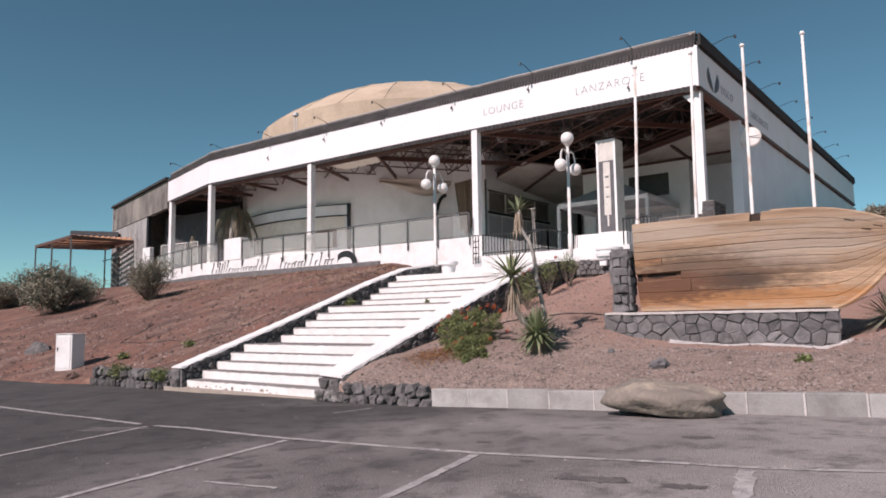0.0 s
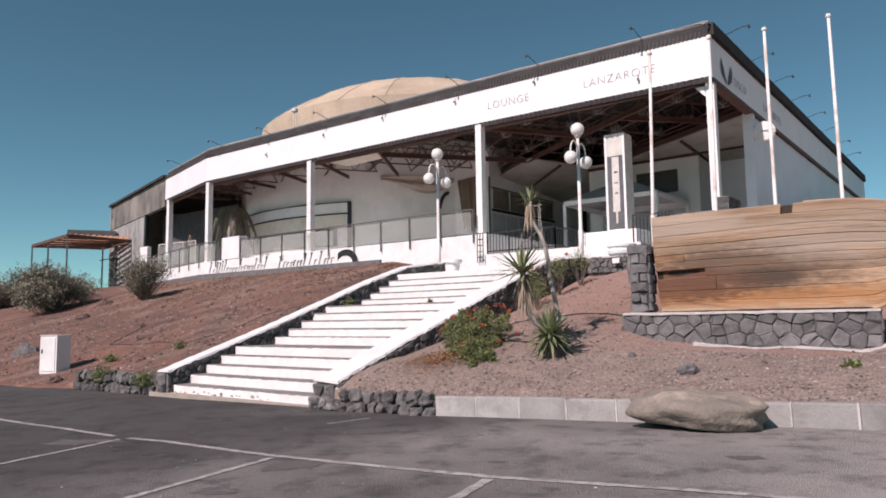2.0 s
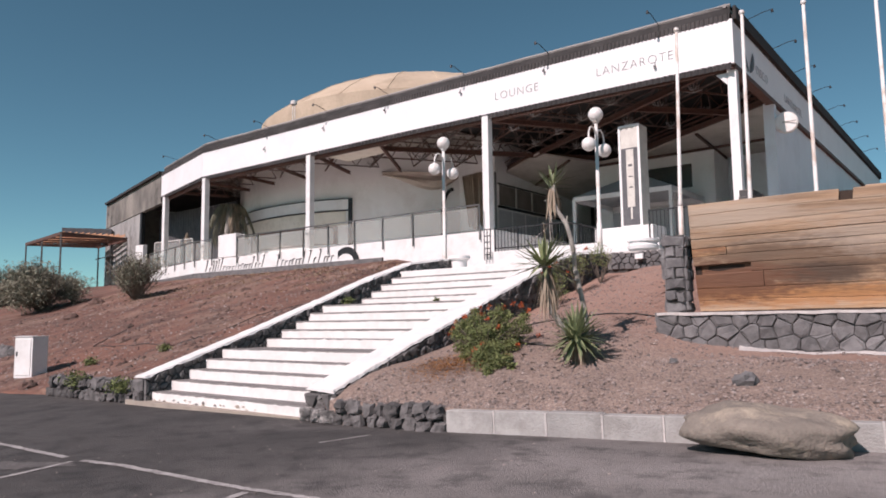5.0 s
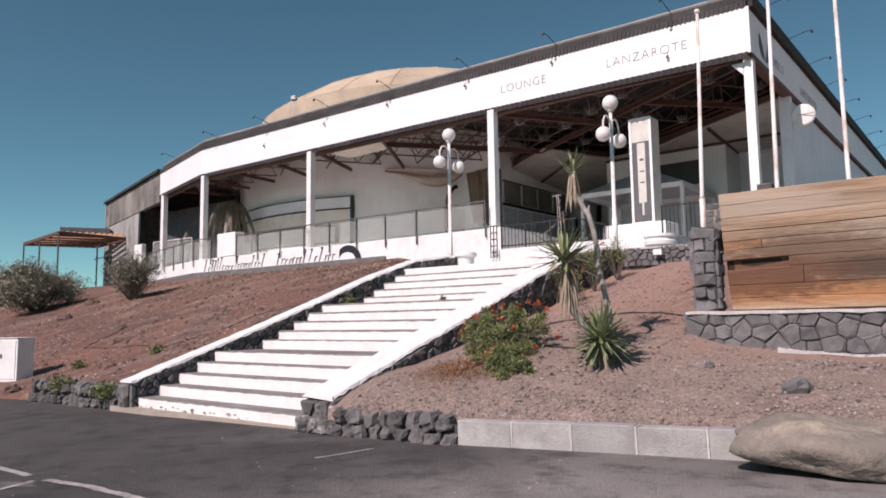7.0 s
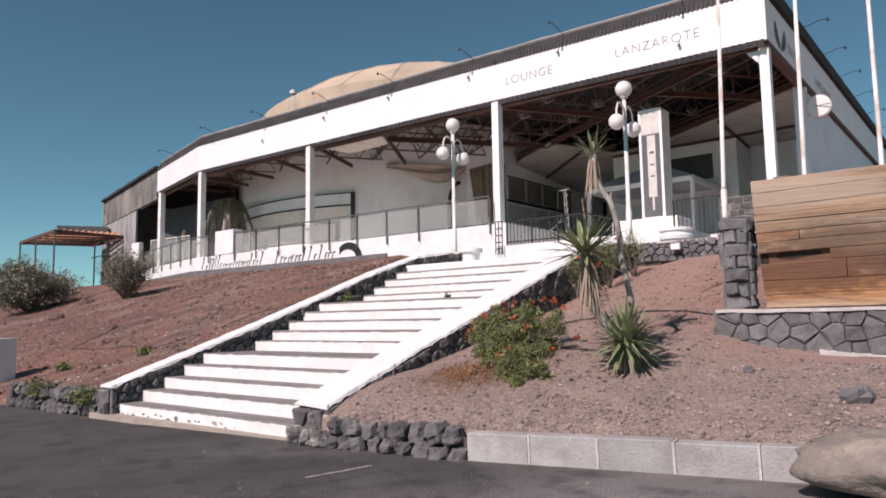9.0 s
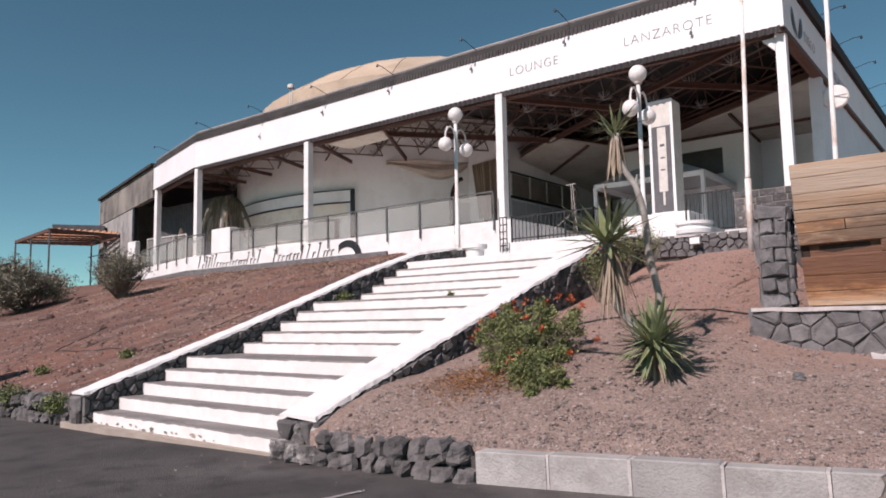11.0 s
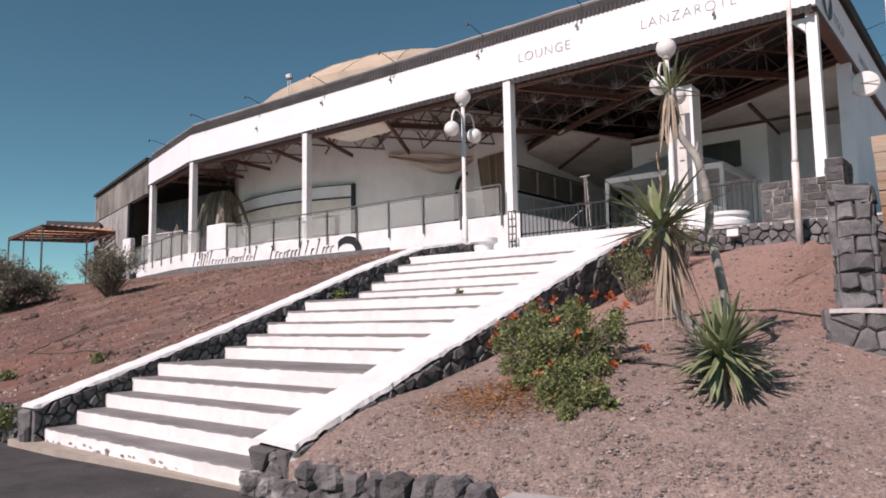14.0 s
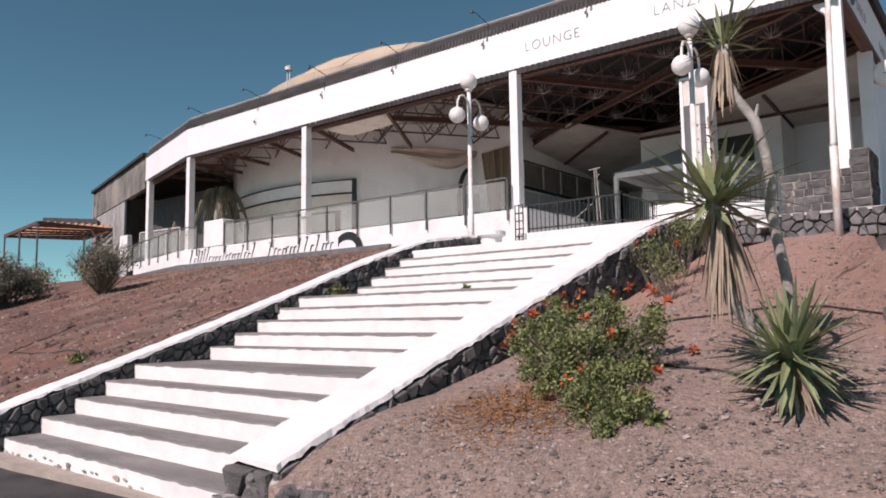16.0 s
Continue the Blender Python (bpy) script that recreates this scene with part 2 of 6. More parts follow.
GLOBE = paint("globe_plastic", (0.80, 0.78, 0.75), (0.74, 0.71, 0.67), 4, 0.35, 0.0, 30, ((0.5, 0.45, 0.38), 0.3, 6), fine=0.05)
POLEW = paint("pole_white", (0.78, 0.76, 0.73), (0.70, 0.68, 0.64), 3, 0.55, 0.15, 30, ((0.36, 0.22, 0.13), 0.6, 3.2), stretch=(1, 1, 0.4))
VAULT = paint("grey_board_ceiling", (0.40, 0.365, 0.32), (0.28, 0.25, 0.22), 0.6, 0.9, 0.2, 10, ((0.10, 0.085, 0.07), 0.6, 0.5))
SIGNG = paint("sign_grey", (0.115, 0.115, 0.12), (0.085, 0.085, 0.09), 3, 0.6, 0.1, 20)
SIGNL = paint("sign_light", (0.66, 0.63, 0.57), (0.55, 0.52, 0.47), 3, 0.6, 0.1, 20)
FAINT = paint("faded_letter", (0.46, 0.47, 0.49), (0.40, 0.41, 0.43), 3, 0.6, 0.0, 20)
LETTER = paint("letter_grey", (0.21, 0.20, 0.20), (0.16, 0.155, 0.155), 3, 0.6, 0.0, 20)
LEAF = paint("yucca_leaf", (0.27, 0.31, 0.165), (0.15, 0.185, 0.095), 4, 0.5, 0.1, 30, ((0.21, 0.21, 0.08), 0.5, 6), vary=0.35, island=True)
DEAD = paint("dead_leaf", (0.37, 0.295, 0.215), (0.23, 0.175, 0.125), 4, 0.8, 0.2, 30, vary=0.35, island=True)
GREEN = paint("shrub_leaf", (0.235, 0.27, 0.105), (0.13, 0.16, 0.058), 5, 0.8, 0.1, 30, ((0.20, 0.20, 0.075), 0.6, 7), vary=0.45, island=True)
TWIG = paint("brown_twig", (0.20, 0.165, 0.13), (0.13, 0.105, 0.085), 8, 0.9, 0.4, 40)
OLIVE = paint("dry_bush_leaf", (0.32, 0.31, 0.23), (0.20, 0.196, 0.142), 2, 0.7, 0.1, 30, ((0.22, 0.19, 0.14), 0.5, 3), vary=0.4, island=True)
PALM = paint("dusty_palm_leaf", (0.20, 0.195, 0.13), (0.11, 0.11, 0.072), 2, 0.7, 0.1, 30, vary=0.4, island=True)
FLOWER = paint("orange_flower", (0.52, 0.10, 0.035), (0.42, 0.12, 0.04), 9, 0.6, 0.0, 30, vary=0.3, island=True)
BARK = paint("grey_bark", (0.44, 0.41, 0.37), (0.31, 0.285, 0.255), 8, 0.9, 0.6, 40)
DRYSTRAW = paint("dry_straw", (0.46, 0.24, 0.09), (0.34, 0.15, 0.055), 4, 0.9, 0.1, 40, vary=0.4, island=True)
STRAW = paint("pale_straw", (0.40, 0.30, 0.20), (0.30, 0.21, 0.13), 4, 0.9, 0.1, 40, vary=0.3, island=True)
SWAG = paint("pale_cloth", (0.62, 0.54, 0.46), (0.50, 0.42, 0.35), 1.5, 0.9, 0.2, 20)
CURTAIN = paint("brown_curtain", (0.36, 0.285, 0.215), (0.28, 0.215, 0.16), 2, 0.9, 0.2, 20)
TENT = paint("tent_fabric", (0.55, 0.55, 0.56), (0.46, 0.46, 0.47), 1, 0.8, 0.1, 12)
TILE = paint("pergola_reed", (0.62, 0.34, 0.20), (0.46, 0.24, 0.13), 3, 0.85, 0.3, 20)
DARKPANE = paint("dark_window_pane", (0.10, 0.085, 0.07), (0.065, 0.055, 0.05), 0.8, 0.25, 0.0, 10)
# BROWNPANE: the reflections in the panes are put into its lighter brown
BROWNPANE = paint("brown_pane_reflection_tone", (0.25, 0.215, 0.185), (0.16, 0.135, 0.115), 0.8, 0.3, 0.0, 10)
BLOCK = paint("squared_basalt", (0.125, 0.12, 0.118), (0.075, 0.072, 0.071), 5, 0.92, 0.8, 45, ((0.20, 0.19, 0.18), 0.4, 6), vary=0.3)
HOSE = paint("black_hose", (0.05, 0.045, 0.042), (0.03, 0.028, 0.027), 5, 0.7, 0.0, 30)

GLASS = bpy.data.materials.new("dusty_glass")
GLASS.use_nodes = True
_n, _l = GLASS.node_tree.nodes, GLASS.node_tree.links
_t, _m = _n.new("ShaderNodeBsdfTransparent"), _n.new("ShaderNodeMixShader")
_t.inputs[0].default_value = (0.90, 0.92, 0.91, 1)
_n["Principled BSDF"].inputs["Base Color"].default_value = (0.58, 0.57, 0.53, 1)
_n["Principled BSDF"].inputs["Roughness"].default_value = 0.12
_z = _n.new("ShaderNodeTexNoise")
_z.inputs["Scale"].default_value = 0.8
_r = _n.new("ShaderNodeMapRange")
_r.inputs[3].default_value, _r.inputs[4].default_value = 0.05, 0.32
_l.new(_z.outputs[0], _r.inputs[0])
_l.new(_r.outputs[0], _m.inputs[0])
_l.new(_t.outputs[0], _m.inputs[1])
_l.new(_n["Principled BSDF"].outputs[0], _m.inputs[2])
_l.new(_m.outputs[0], _n["Material Output"].inputs[0])


# ---- mesh helpers ----
class Geo:
    """Collects vertices and faces for one mesh."""

    def __init__(self):
        self.v, self.f = [], []

    def add(self, vs, fs):
        k = len(self.v)
        self.v += [tuple(p) for p in vs]
        self.f += [tuple(i + k for i in q) for q in fs]
        return self

    def box(self, x0, x1, y0, y1, z0, z1, b=0.0):
        if not b:
            vs = [(x, y, z) for z in (z0, z1) for x, y in ((x0, y0), (x1, y0), (x1, y1), (x0, y1))]
            return self.add(vs, [(3, 2, 1, 0), (4, 5, 6, 7), (0, 1, 5, 4), (1, 2, 6, 5), (2, 3, 7, 6), (3, 0, 4, 7)])
        rings = [(z0, b), (z0 + b, 0), (z1 - b, 0), (z1, b)]
        vs = []
        for z, i in rings:
            vs += [(x0 + i, y0 + i, z), (x1 - i, y0 + i, z), (x1 - i, y1 - i, z), (x0 + i, y1 - i, z)]
        fs = [(3, 2, 1, 0), (12, 13, 14, 15)]
        for r in range(3):
            fs += [(r * 4 + i, r * 4 + (i + 1) % 4, r * 4 + 4 + (i + 1) % 4, r * 4 + 4 + i) for i in range(4)]
        return self.add(vs, fs)

    def beam(self, a, b, w, h):
        """A bar of section w by h from a to b, with h upright."""
        a, b = Vector(a), Vector(b)
        d = (b - a).normalized()
        s = d.cross(Vector((0, 0, 1)))
        s = s.normalized() if s.length > 1e-4 else Vector((1, 0, 0))
        u = s.cross(d)
        c = [s * (i * w / 2) + u * (j * h / 2) for i, j in ((-1, -1), (1, -1), (1, 1), (-1, 1))]
        return self.add([a + p for p in c] + [b + p for p in c], [(3, 2, 1, 0), (4, 5, 6, 7)] + [(i, (i + 1) % 4, 4 + (i + 1) % 4, 4 + i) for i in range(4)])

    def tube(self, pts, r, n=8):
        """A round bar along points; r is one radius or one for each."""
        pts = [Vector(p) for p in pts]
        rs = r if isinstance(r, (list, tuple)) else [r] * len(pts)
        vs, fs = [], []
        for i, p in enumerate(pts):
            d = (pts[min(i + 1, len(pts) - 1)] - pts[max(i - 1, 0)]).normalized()
            s = d.cross(Vector((0.03, 0.02, 1)))
            if s.length < 0.1:
                s = d.cross(Vector((0, 1, 0)))
            s.normalize()
            u = s.cross(d)
            vs += [p + (s * math.cos(2 * math.pi * k / n) + u * math.sin(2 * math.pi * k / n)) * rs[i] for k in range(n)]
        for i in range(len(pts) - 1):
            fs += [(i * n + k, i * n + (k + 1) % n, (i + 1) * n + (k + 1) % n, (i + 1) * n + k) for k in range(n)]
        fs += [tuple(range(n))[::-1], tuple(range((len(pts) - 1) * n, len(pts) * n))]
        return self.add(vs, fs)

    def lathe(self, prof, c=(0, 0, 0), n=16):
        """A turned body from (radius, height) pairs."""
        vs, fs = [], []
        for r, z in prof:
            vs += [(c[0] + r * math.cos(2 * math.pi * k / n), c[1] + r * math.sin(2 * math.pi * k / n), c[2] + z) for k in range(n)]
        for i in range(len(prof) - 1):
            fs += [(i * n + k, i * n + (k + 1) % n, (i + 1) * n + (k + 1) % n, (i + 1) * n + k) for k in range(n)]
        fs += [tuple(range(n))[::-1], tuple(range((len(prof) - 1) * n, len(prof) * n))]
        return self.add(vs, fs)

    def ball(self, c, r, n=16, m=10):
        return self.lathe([(max(r * math.sin(math.pi * i / m), 0.004), -r * math.cos(math.pi * i / m)) for i in range(m + 1)], c, n)

    def strip(self, low, high):
        """A sheet between two lines of points."""
        n = len(low)
        return self.add(list(low) + list(high), [(i, i + 1, n + i + 1, n + i) for i in range(n - 1)])

    def slab(self, plan, z0, z1):
        """A flat plate over a plan given as corners, counter-clockwise."""
        n = len(plan)
        vs = [(x, y, z0) for x, y in plan] + [(x, y, z1) for x, y in plan]
        return self.add(vs, [tuple(range(n))[::-1], tuple(range(n, 2 * n))] + [(i, (i + 1) % n, n + (i + 1) % n, n + i) for i in range(n)])

    def mesh(self, name, smooth=False):
        me = bpy.data.meshes.new(name)
        me.from_pydata(self.v, [], self.f)
        me.validate()
        if smooth:
            me.polygons.foreach_set("use_smooth", [True] * len(me.polygons))
        me.update()
        return me


def part(name, g, material, parent=None, label="", smooth=False, at=None):
    me = g if isinstance(g, bpy.types.Mesh) else g.mesh(name, smooth)
    if not me.materials:
        me.materials.append(material)
    ob = new(name, me)
    if parent is not None:
        ob.parent = parent
    if at is not None:
        ob.matrix_basis = at
    return tagged(ob, label)


def thing(name, label, category, at=(0, 0, 0), turn=0, group="", kind=""):
    return tagged(new_at(name, at, turn), label, category, group, kind)


def new_at(name, at, turn):
    e = new(name)
    e.empty_display_size = 0.2
    e.matrix_basis = pose(*at, 0, 0, turn)
    return e


def clip(poly, px, py, nx, ny):
    out = []
    for i, a in enumerate(poly):
        b = poly[(i + 1) % len(poly)]
        da, db = (a[0] - px) * nx + (a[1] - py) * ny, (b[0] - px) * nx + (b[1] - py) * ny
        if da <= 0:
            out.append(a)
        if da * db < 0:
            k = da / (da - db)
            out.append((a[0] + (b[0] - a[0]) * k, a[1] + (b[1] - a[1]) * k))
    return out


def cells(length, height, size, rnd, gap=0.012, jitter=0.46):
    """Irregular stone outlines that fill a rectangle."""
    rows = max(1, round(height / size))
    seeds = []
    for r in range(rows):
        cols = max(1, round(length / (size * 1.25)))
        for c in range(cols):
            seeds.append(((c + 0.5 + 0.5 * (r % 2) - 0.25 + rnd.uniform(-jitter, jitter)) * length / cols, (r + 0.5 + rnd.uniform(-jitter, jitter) * 0.8) * height / rows))
    out = []
    for i, s in enumerate(seeds):
        poly = [(0, 0), (length, 0), (length, height), (0, height)]
        for j, t in enumerate(seeds):
            if i != j and abs(t[0] - s[0]) < size * 4:
                d = math.hypot(t[0] - s[0], t[1] - s[1])
                if d > 1e-5:
                    nx, ny = (t[0] - s[0]) / d, (t[1] - s[1]) / d
                    poly = clip(poly, (s[0] + t[0]) / 2 - nx * gap, (s[1] + t[1]) / 2 - ny * gap, nx, ny)
                if len(poly) < 3:
                    break
        if len(poly) >= 3:
            out.append(poly)
    return out


def stone(g, poly, place, depth, proud, rnd):
    """One stone: an outline raised from its wall, with a worn edge. place(u, v, d) gives a point d out of the wall."""
    n = len(poly)
    cx, cy = sum(p[0] for p in poly) / n, sum(p[1] for p in poly) / n
    tilt = [rnd.uniform(-0.018, 0.018) for _ in poly]
    back = [place(u, v, -depth) for u, v in poly]
    rim = [place(u, v, proud * 0.5) for u, v in poly]
    front = [place(cx + (u - cx) * rnd.uniform(0.66, 0.95), cy + (v - cy) * rnd.uniform(0.66, 0.95), proud + e) for (u, v), e in zip(poly, tilt)]
    fs = [tuple(range(2 * n, 3 * n))]
    for k in (0, n):
        fs += [(k + i, k + (i + 1) % n, k + n + (i + 1) % n, k + n + i) for i in range(n)]
    return g.add(back + rim + front, fs)


def stones(parent, length, height, size, place, seed, material, name="stone", depth=0.08, proud=0.035, gap=0.012, joined=False):
    rnd = random.Random(seed)
    whole = Geo()
    for poly in cells(length, height, size, rnd, gap):
        g = whole if joined else Geo()
        stone(g, poly, place, depth, proud * rnd.uniform(0.6, 1.4), rnd)
        if not joined:
            part(name, g, material, parent)
    if joined:
        tagged(part("stonework", whole, material, parent), kind="stuff")


def along(a, b, z0, out=(0, 0)):
    """A place() for a wall from a to b (plan points) whose foot is at z0; out is turned to the wall's right side."""
    a, b = Vector((a[0], a[1], 0)), Vector((b[0], b[1], 0))
    d = (b - a).normalized()
    o = Vector((d.y, -d.x, 0))
    return lambda u, v, e: a + d * u + o * e + Vector((0, 0, z0 + v))


def lerp(a, b, k):
    return a + (b - a) * k


def hum(x, y, s=1.0):
    return noise.noise(Vector((x * s, y * s, 3.7)))


# ---- ground, parking lot and bank ----
def lot_z(x, y):
    gx = 0.025 * (min(x, 16) - 4) if x > 4 else 0.012 * (max(x, -14) - 4)
    return gx + 0.02 * min(max(y, -12), 0)


def smooth(a, b, v):
    k = min(max((v - a) / (b - a), 0), 1)
    return k * k * (3 - 2 * k)


def front_y(x):
    """The line along which the bank starts."""
    if x > 4.4:
        return 0.26 + 0.155 * (x - 6.45)
    return 0.02 - 0.4 * smooth(-3.4, -6, x)


def bank_z(x, y):
    d = y - front_y(x)
    z0 = lot_z(x, front_y(x))
    if x > 2:
        k = smooth(6.4, 8.2, x)
        z = z0 + 0.22 + lerp(0.20, 0.26, k) * (1 - math.exp(-max(d, 0) / 0.6)) + lerp(0.25, 0.10, k) * min(d, 9) + 0.10 * max(d - 9, 0)
        z -= 0.17 * smooth(5.9, 4.8, x) * smooth(0.8, 3.2, d) - 0.05 * smooth(5.6, 4.8, x) * smooth(1.8, 0.3, d)
        z += smooth(1.3, 3.0, d) * float(np.interp(x, [6.6, 7.65, 9.2, 11.0, 11.9], [0, 0.11, -0.08, -0.22, 0.05]))
        z = min(z, 2.52) if x < 8 and y < 12 else z
        z += 2.2 * smooth(15, 37, y) * smooth(5.0, 7.5, x)
    else:
        start = lerp(0.24, 0.02, smooth(-3.2, -5.0, x))
        z = z0 + start + 0.263 * min(d, 15.3) - 0.02 * max(d - 15.3, 0)
        z = min(z, lerp(4.3, 2.5, smooth(-9, -5, x)))
    if -0.3 < x < 4.4 and y < 8:
        z -= 0.45
    return z + 0.05 * hum(x, y, 0.7) * smooth(0, 1.5, d) + 0.025 * hum(x, y, 2.3)


ground = Geo()
rim = [0, 60, 140, 400, 1200, 3500]
for i, r in enumerate(rim):
    ground.v += [(r * math.cos(a * math.pi / 24), r * math.sin(a * math.pi / 24), -0.9 - 0.002 * r) for a in range(48)]
for i in range(len(rim) - 1):
    ground.f += [(i * 48 + k, (i + 1) * 48 + k, (i + 1) * 48 + (k + 1) % 48, i * 48 + (k + 1) % 48) for k in range(48)]
tagged(part("ground", ground, EARTH), "dry brown earth that runs out to the horizon", "ground", kind="structure")

lot = Geo()
xs = [-90, -60, -40, -25] + [-16 + 0.8 * i for i in range(45)] + [24, 32, 45, 70, 100]
ys = [-60, -40, -25, -16] + [-12 + 0.7 * i for i in range(20)] + [2.2]
lot.v = [(x, y, lot_z(x, y) + 0.006 * hum(x, y, 0.8) - (0.035 * smooth(-0.75, 0.0, y) if x > 4.4 else 0)) for y in ys for x in xs]
lot.f = [(j * len(xs) + i, j * len(xs) + i + 1, (j + 1) * len(xs) + i + 1, (j + 1) * len(xs) + i) for j in range(len(ys) - 1) for i in range(len(xs) - 1)]
tagged(part("road", lot, ASPHALT, smooth=True), "worn grey asphalt parking lot with dark stains", "parking lot", kind="structure")


def decal(name, a, b, w, material, label, category, lift=0.006):
    """A painted stripe that follows the lot."""
    a, b = Vector(a), Vector(b)
    d = (b - a).normalized()
    o = Vector((-d.y, d.x)) * w / 2
    n = max(2, int((b - a).length / 0.05))
    low, high = [], []
    for i in range(n + 1):
        p = a.lerp(b, i / n)
        for q, s in ((low, -1), (high, 1)):
            e = p + o * s * (0.9 + 0.25 * hum(p.x * 3 + s, p.y * 3) + 0.4 * hum(p.x * 17 + 5 * s, p.y * 17))
            q.append((e.x, e.y, lot_z(e.x, e.y) + 0.006 * hum(e.x, e.y, 0.8) + lift))
    return tagged(part(name, Geo().strip(low, high), material), label, category, group="parking lines", kind="structure")


bank = Geo()
bx = [-95, -80, -68, -58] + [-50 + 1.5 * i for i in range(20)] + [-20 + 0.5 * i for i in range(39)] + [0.0 + 0.22 * i for i in range(60)] + [13.5, 14.5, 16, 18, 21, 25, 30, 36, 44, 55, 75]
bv = [0.0, 0.0] + [((i + 1) / 64) ** 1.35 for i in range(64)]
for row, v in enumerate(bv):
    for x in bx:
        end = 16.4 if x < -0.3 else lerp(8.45, 46, smooth(6.7, 7.6, x))
        y = lerp(front_y(x), end, v)
        bank.v.append((x, y, bank_z(x, y) - (0.4 if row == 0 else 0)))
faces = [(j * len(bx) + i, j * len(bx) + i + 1, (j + 1) * len(bx) + i + 1, (j + 1) * len(bx) + i) for j in range(len(bv) - 1) for i in range(len(bx) - 1)]
for name_, mat_, lab_, keep in (("bank_left", CINDER, "sloping bank of dark red volcanic cinder", lambda x: x < 2), ("bank_right", CINDER2, "sloping bank of pale grey-red volcanic gravel", lambda x: x >= 2)):
    b_ = Geo()
    b_.v, b_.f = bank.v, [q for q in faces if keep(bank.v[q[0]][0])]
    tagged(part(name_, b_, mat_, smooth=True), lab_, "bank", kind="structure")

# ---- the steps ----
NOSE = [0.0, 0.35, 0.70, 1.04, 1.39, 2.40, 2.77, 3.14, 3.50, 3.87, 5.06, 5.37, 5.70, 6.05, 6.40]
SX0, SX1, RISE = 0.02, 4.05, 0.17
stair = thing("outdoor_staircase", "wide outdoor staircase with white risers and grey treads", "staircase")
for i, y in enumerate(NOSE):
    back = NOSE[i + 1] + 0.02 if i + 1 < len(NOSE) else 9.2
    z = RISE * (i + 1)
    g = Geo()
    n = 44
    low = [(lerp(SX0, SX1, k / n), y + 0.006 * hum(k * 0.7, i * 3.1), z - RISE - 0.12) for k in range(n + 1)]
    # upper front strips are thicker: nosing shadow painted in with dirt and worn paint
    edge = 0.016 if i < 6 else 0.034 if i < 14 else 0.020
    high = [(p[0], p[1], z - edge + 0.014 * hum(k * 1.7, i * 2.3 + 9)) for k, p in enumerate(low)]
    lip = [(p[0], p[1] + 0.006, z + 0.004 * hum(k * 0.9, i * 2.3 + 9)) for k, p in enumerate(low)]
    g.strip(low, high)
    step = part("riser", g, STEPW, stair)
    t = Geo().strip(high, lip).strip(lip, [(p[0], back, z) for p in lip])
    part("tread", t, STEPW if i == 14 else TREAD, step, "grey painted tread" if i < 14 else "white top landing")
rf = random.Random(12)
for k in range(20):
    x, y, z, w_ = rf.uniform(0.1, 3.95), NOSE[0] - 0.010, 0.03 + 0.05 * rf.random() ** 2, rf.uniform(0.015, 0.06)
    ring_ = [(x + w_ * rf.uniform(0.6, 1.2) * math.cos(q * 0.785), y, z + 0.4 * w_ * rf.uniform(0.6, 1.3) * math.sin(q * 0.785)) for q in range(8)]
    part("bare_patch", Geo().add(ring_, [tuple(range(8))]), DUST if k % 2 else TREAD, stair, "bare patch where the paint has flaked")
foot = Geo().slab([(-0.5, -0.20), (0.8, -0.20), (3.2, -0.07), (4.1, -0.04), (4.1, 0.02), (-0.4, 0.02)], -0.2, 0.022)
part("foot_strip", foot, DUST, stair, "pale concrete strip at the foot")


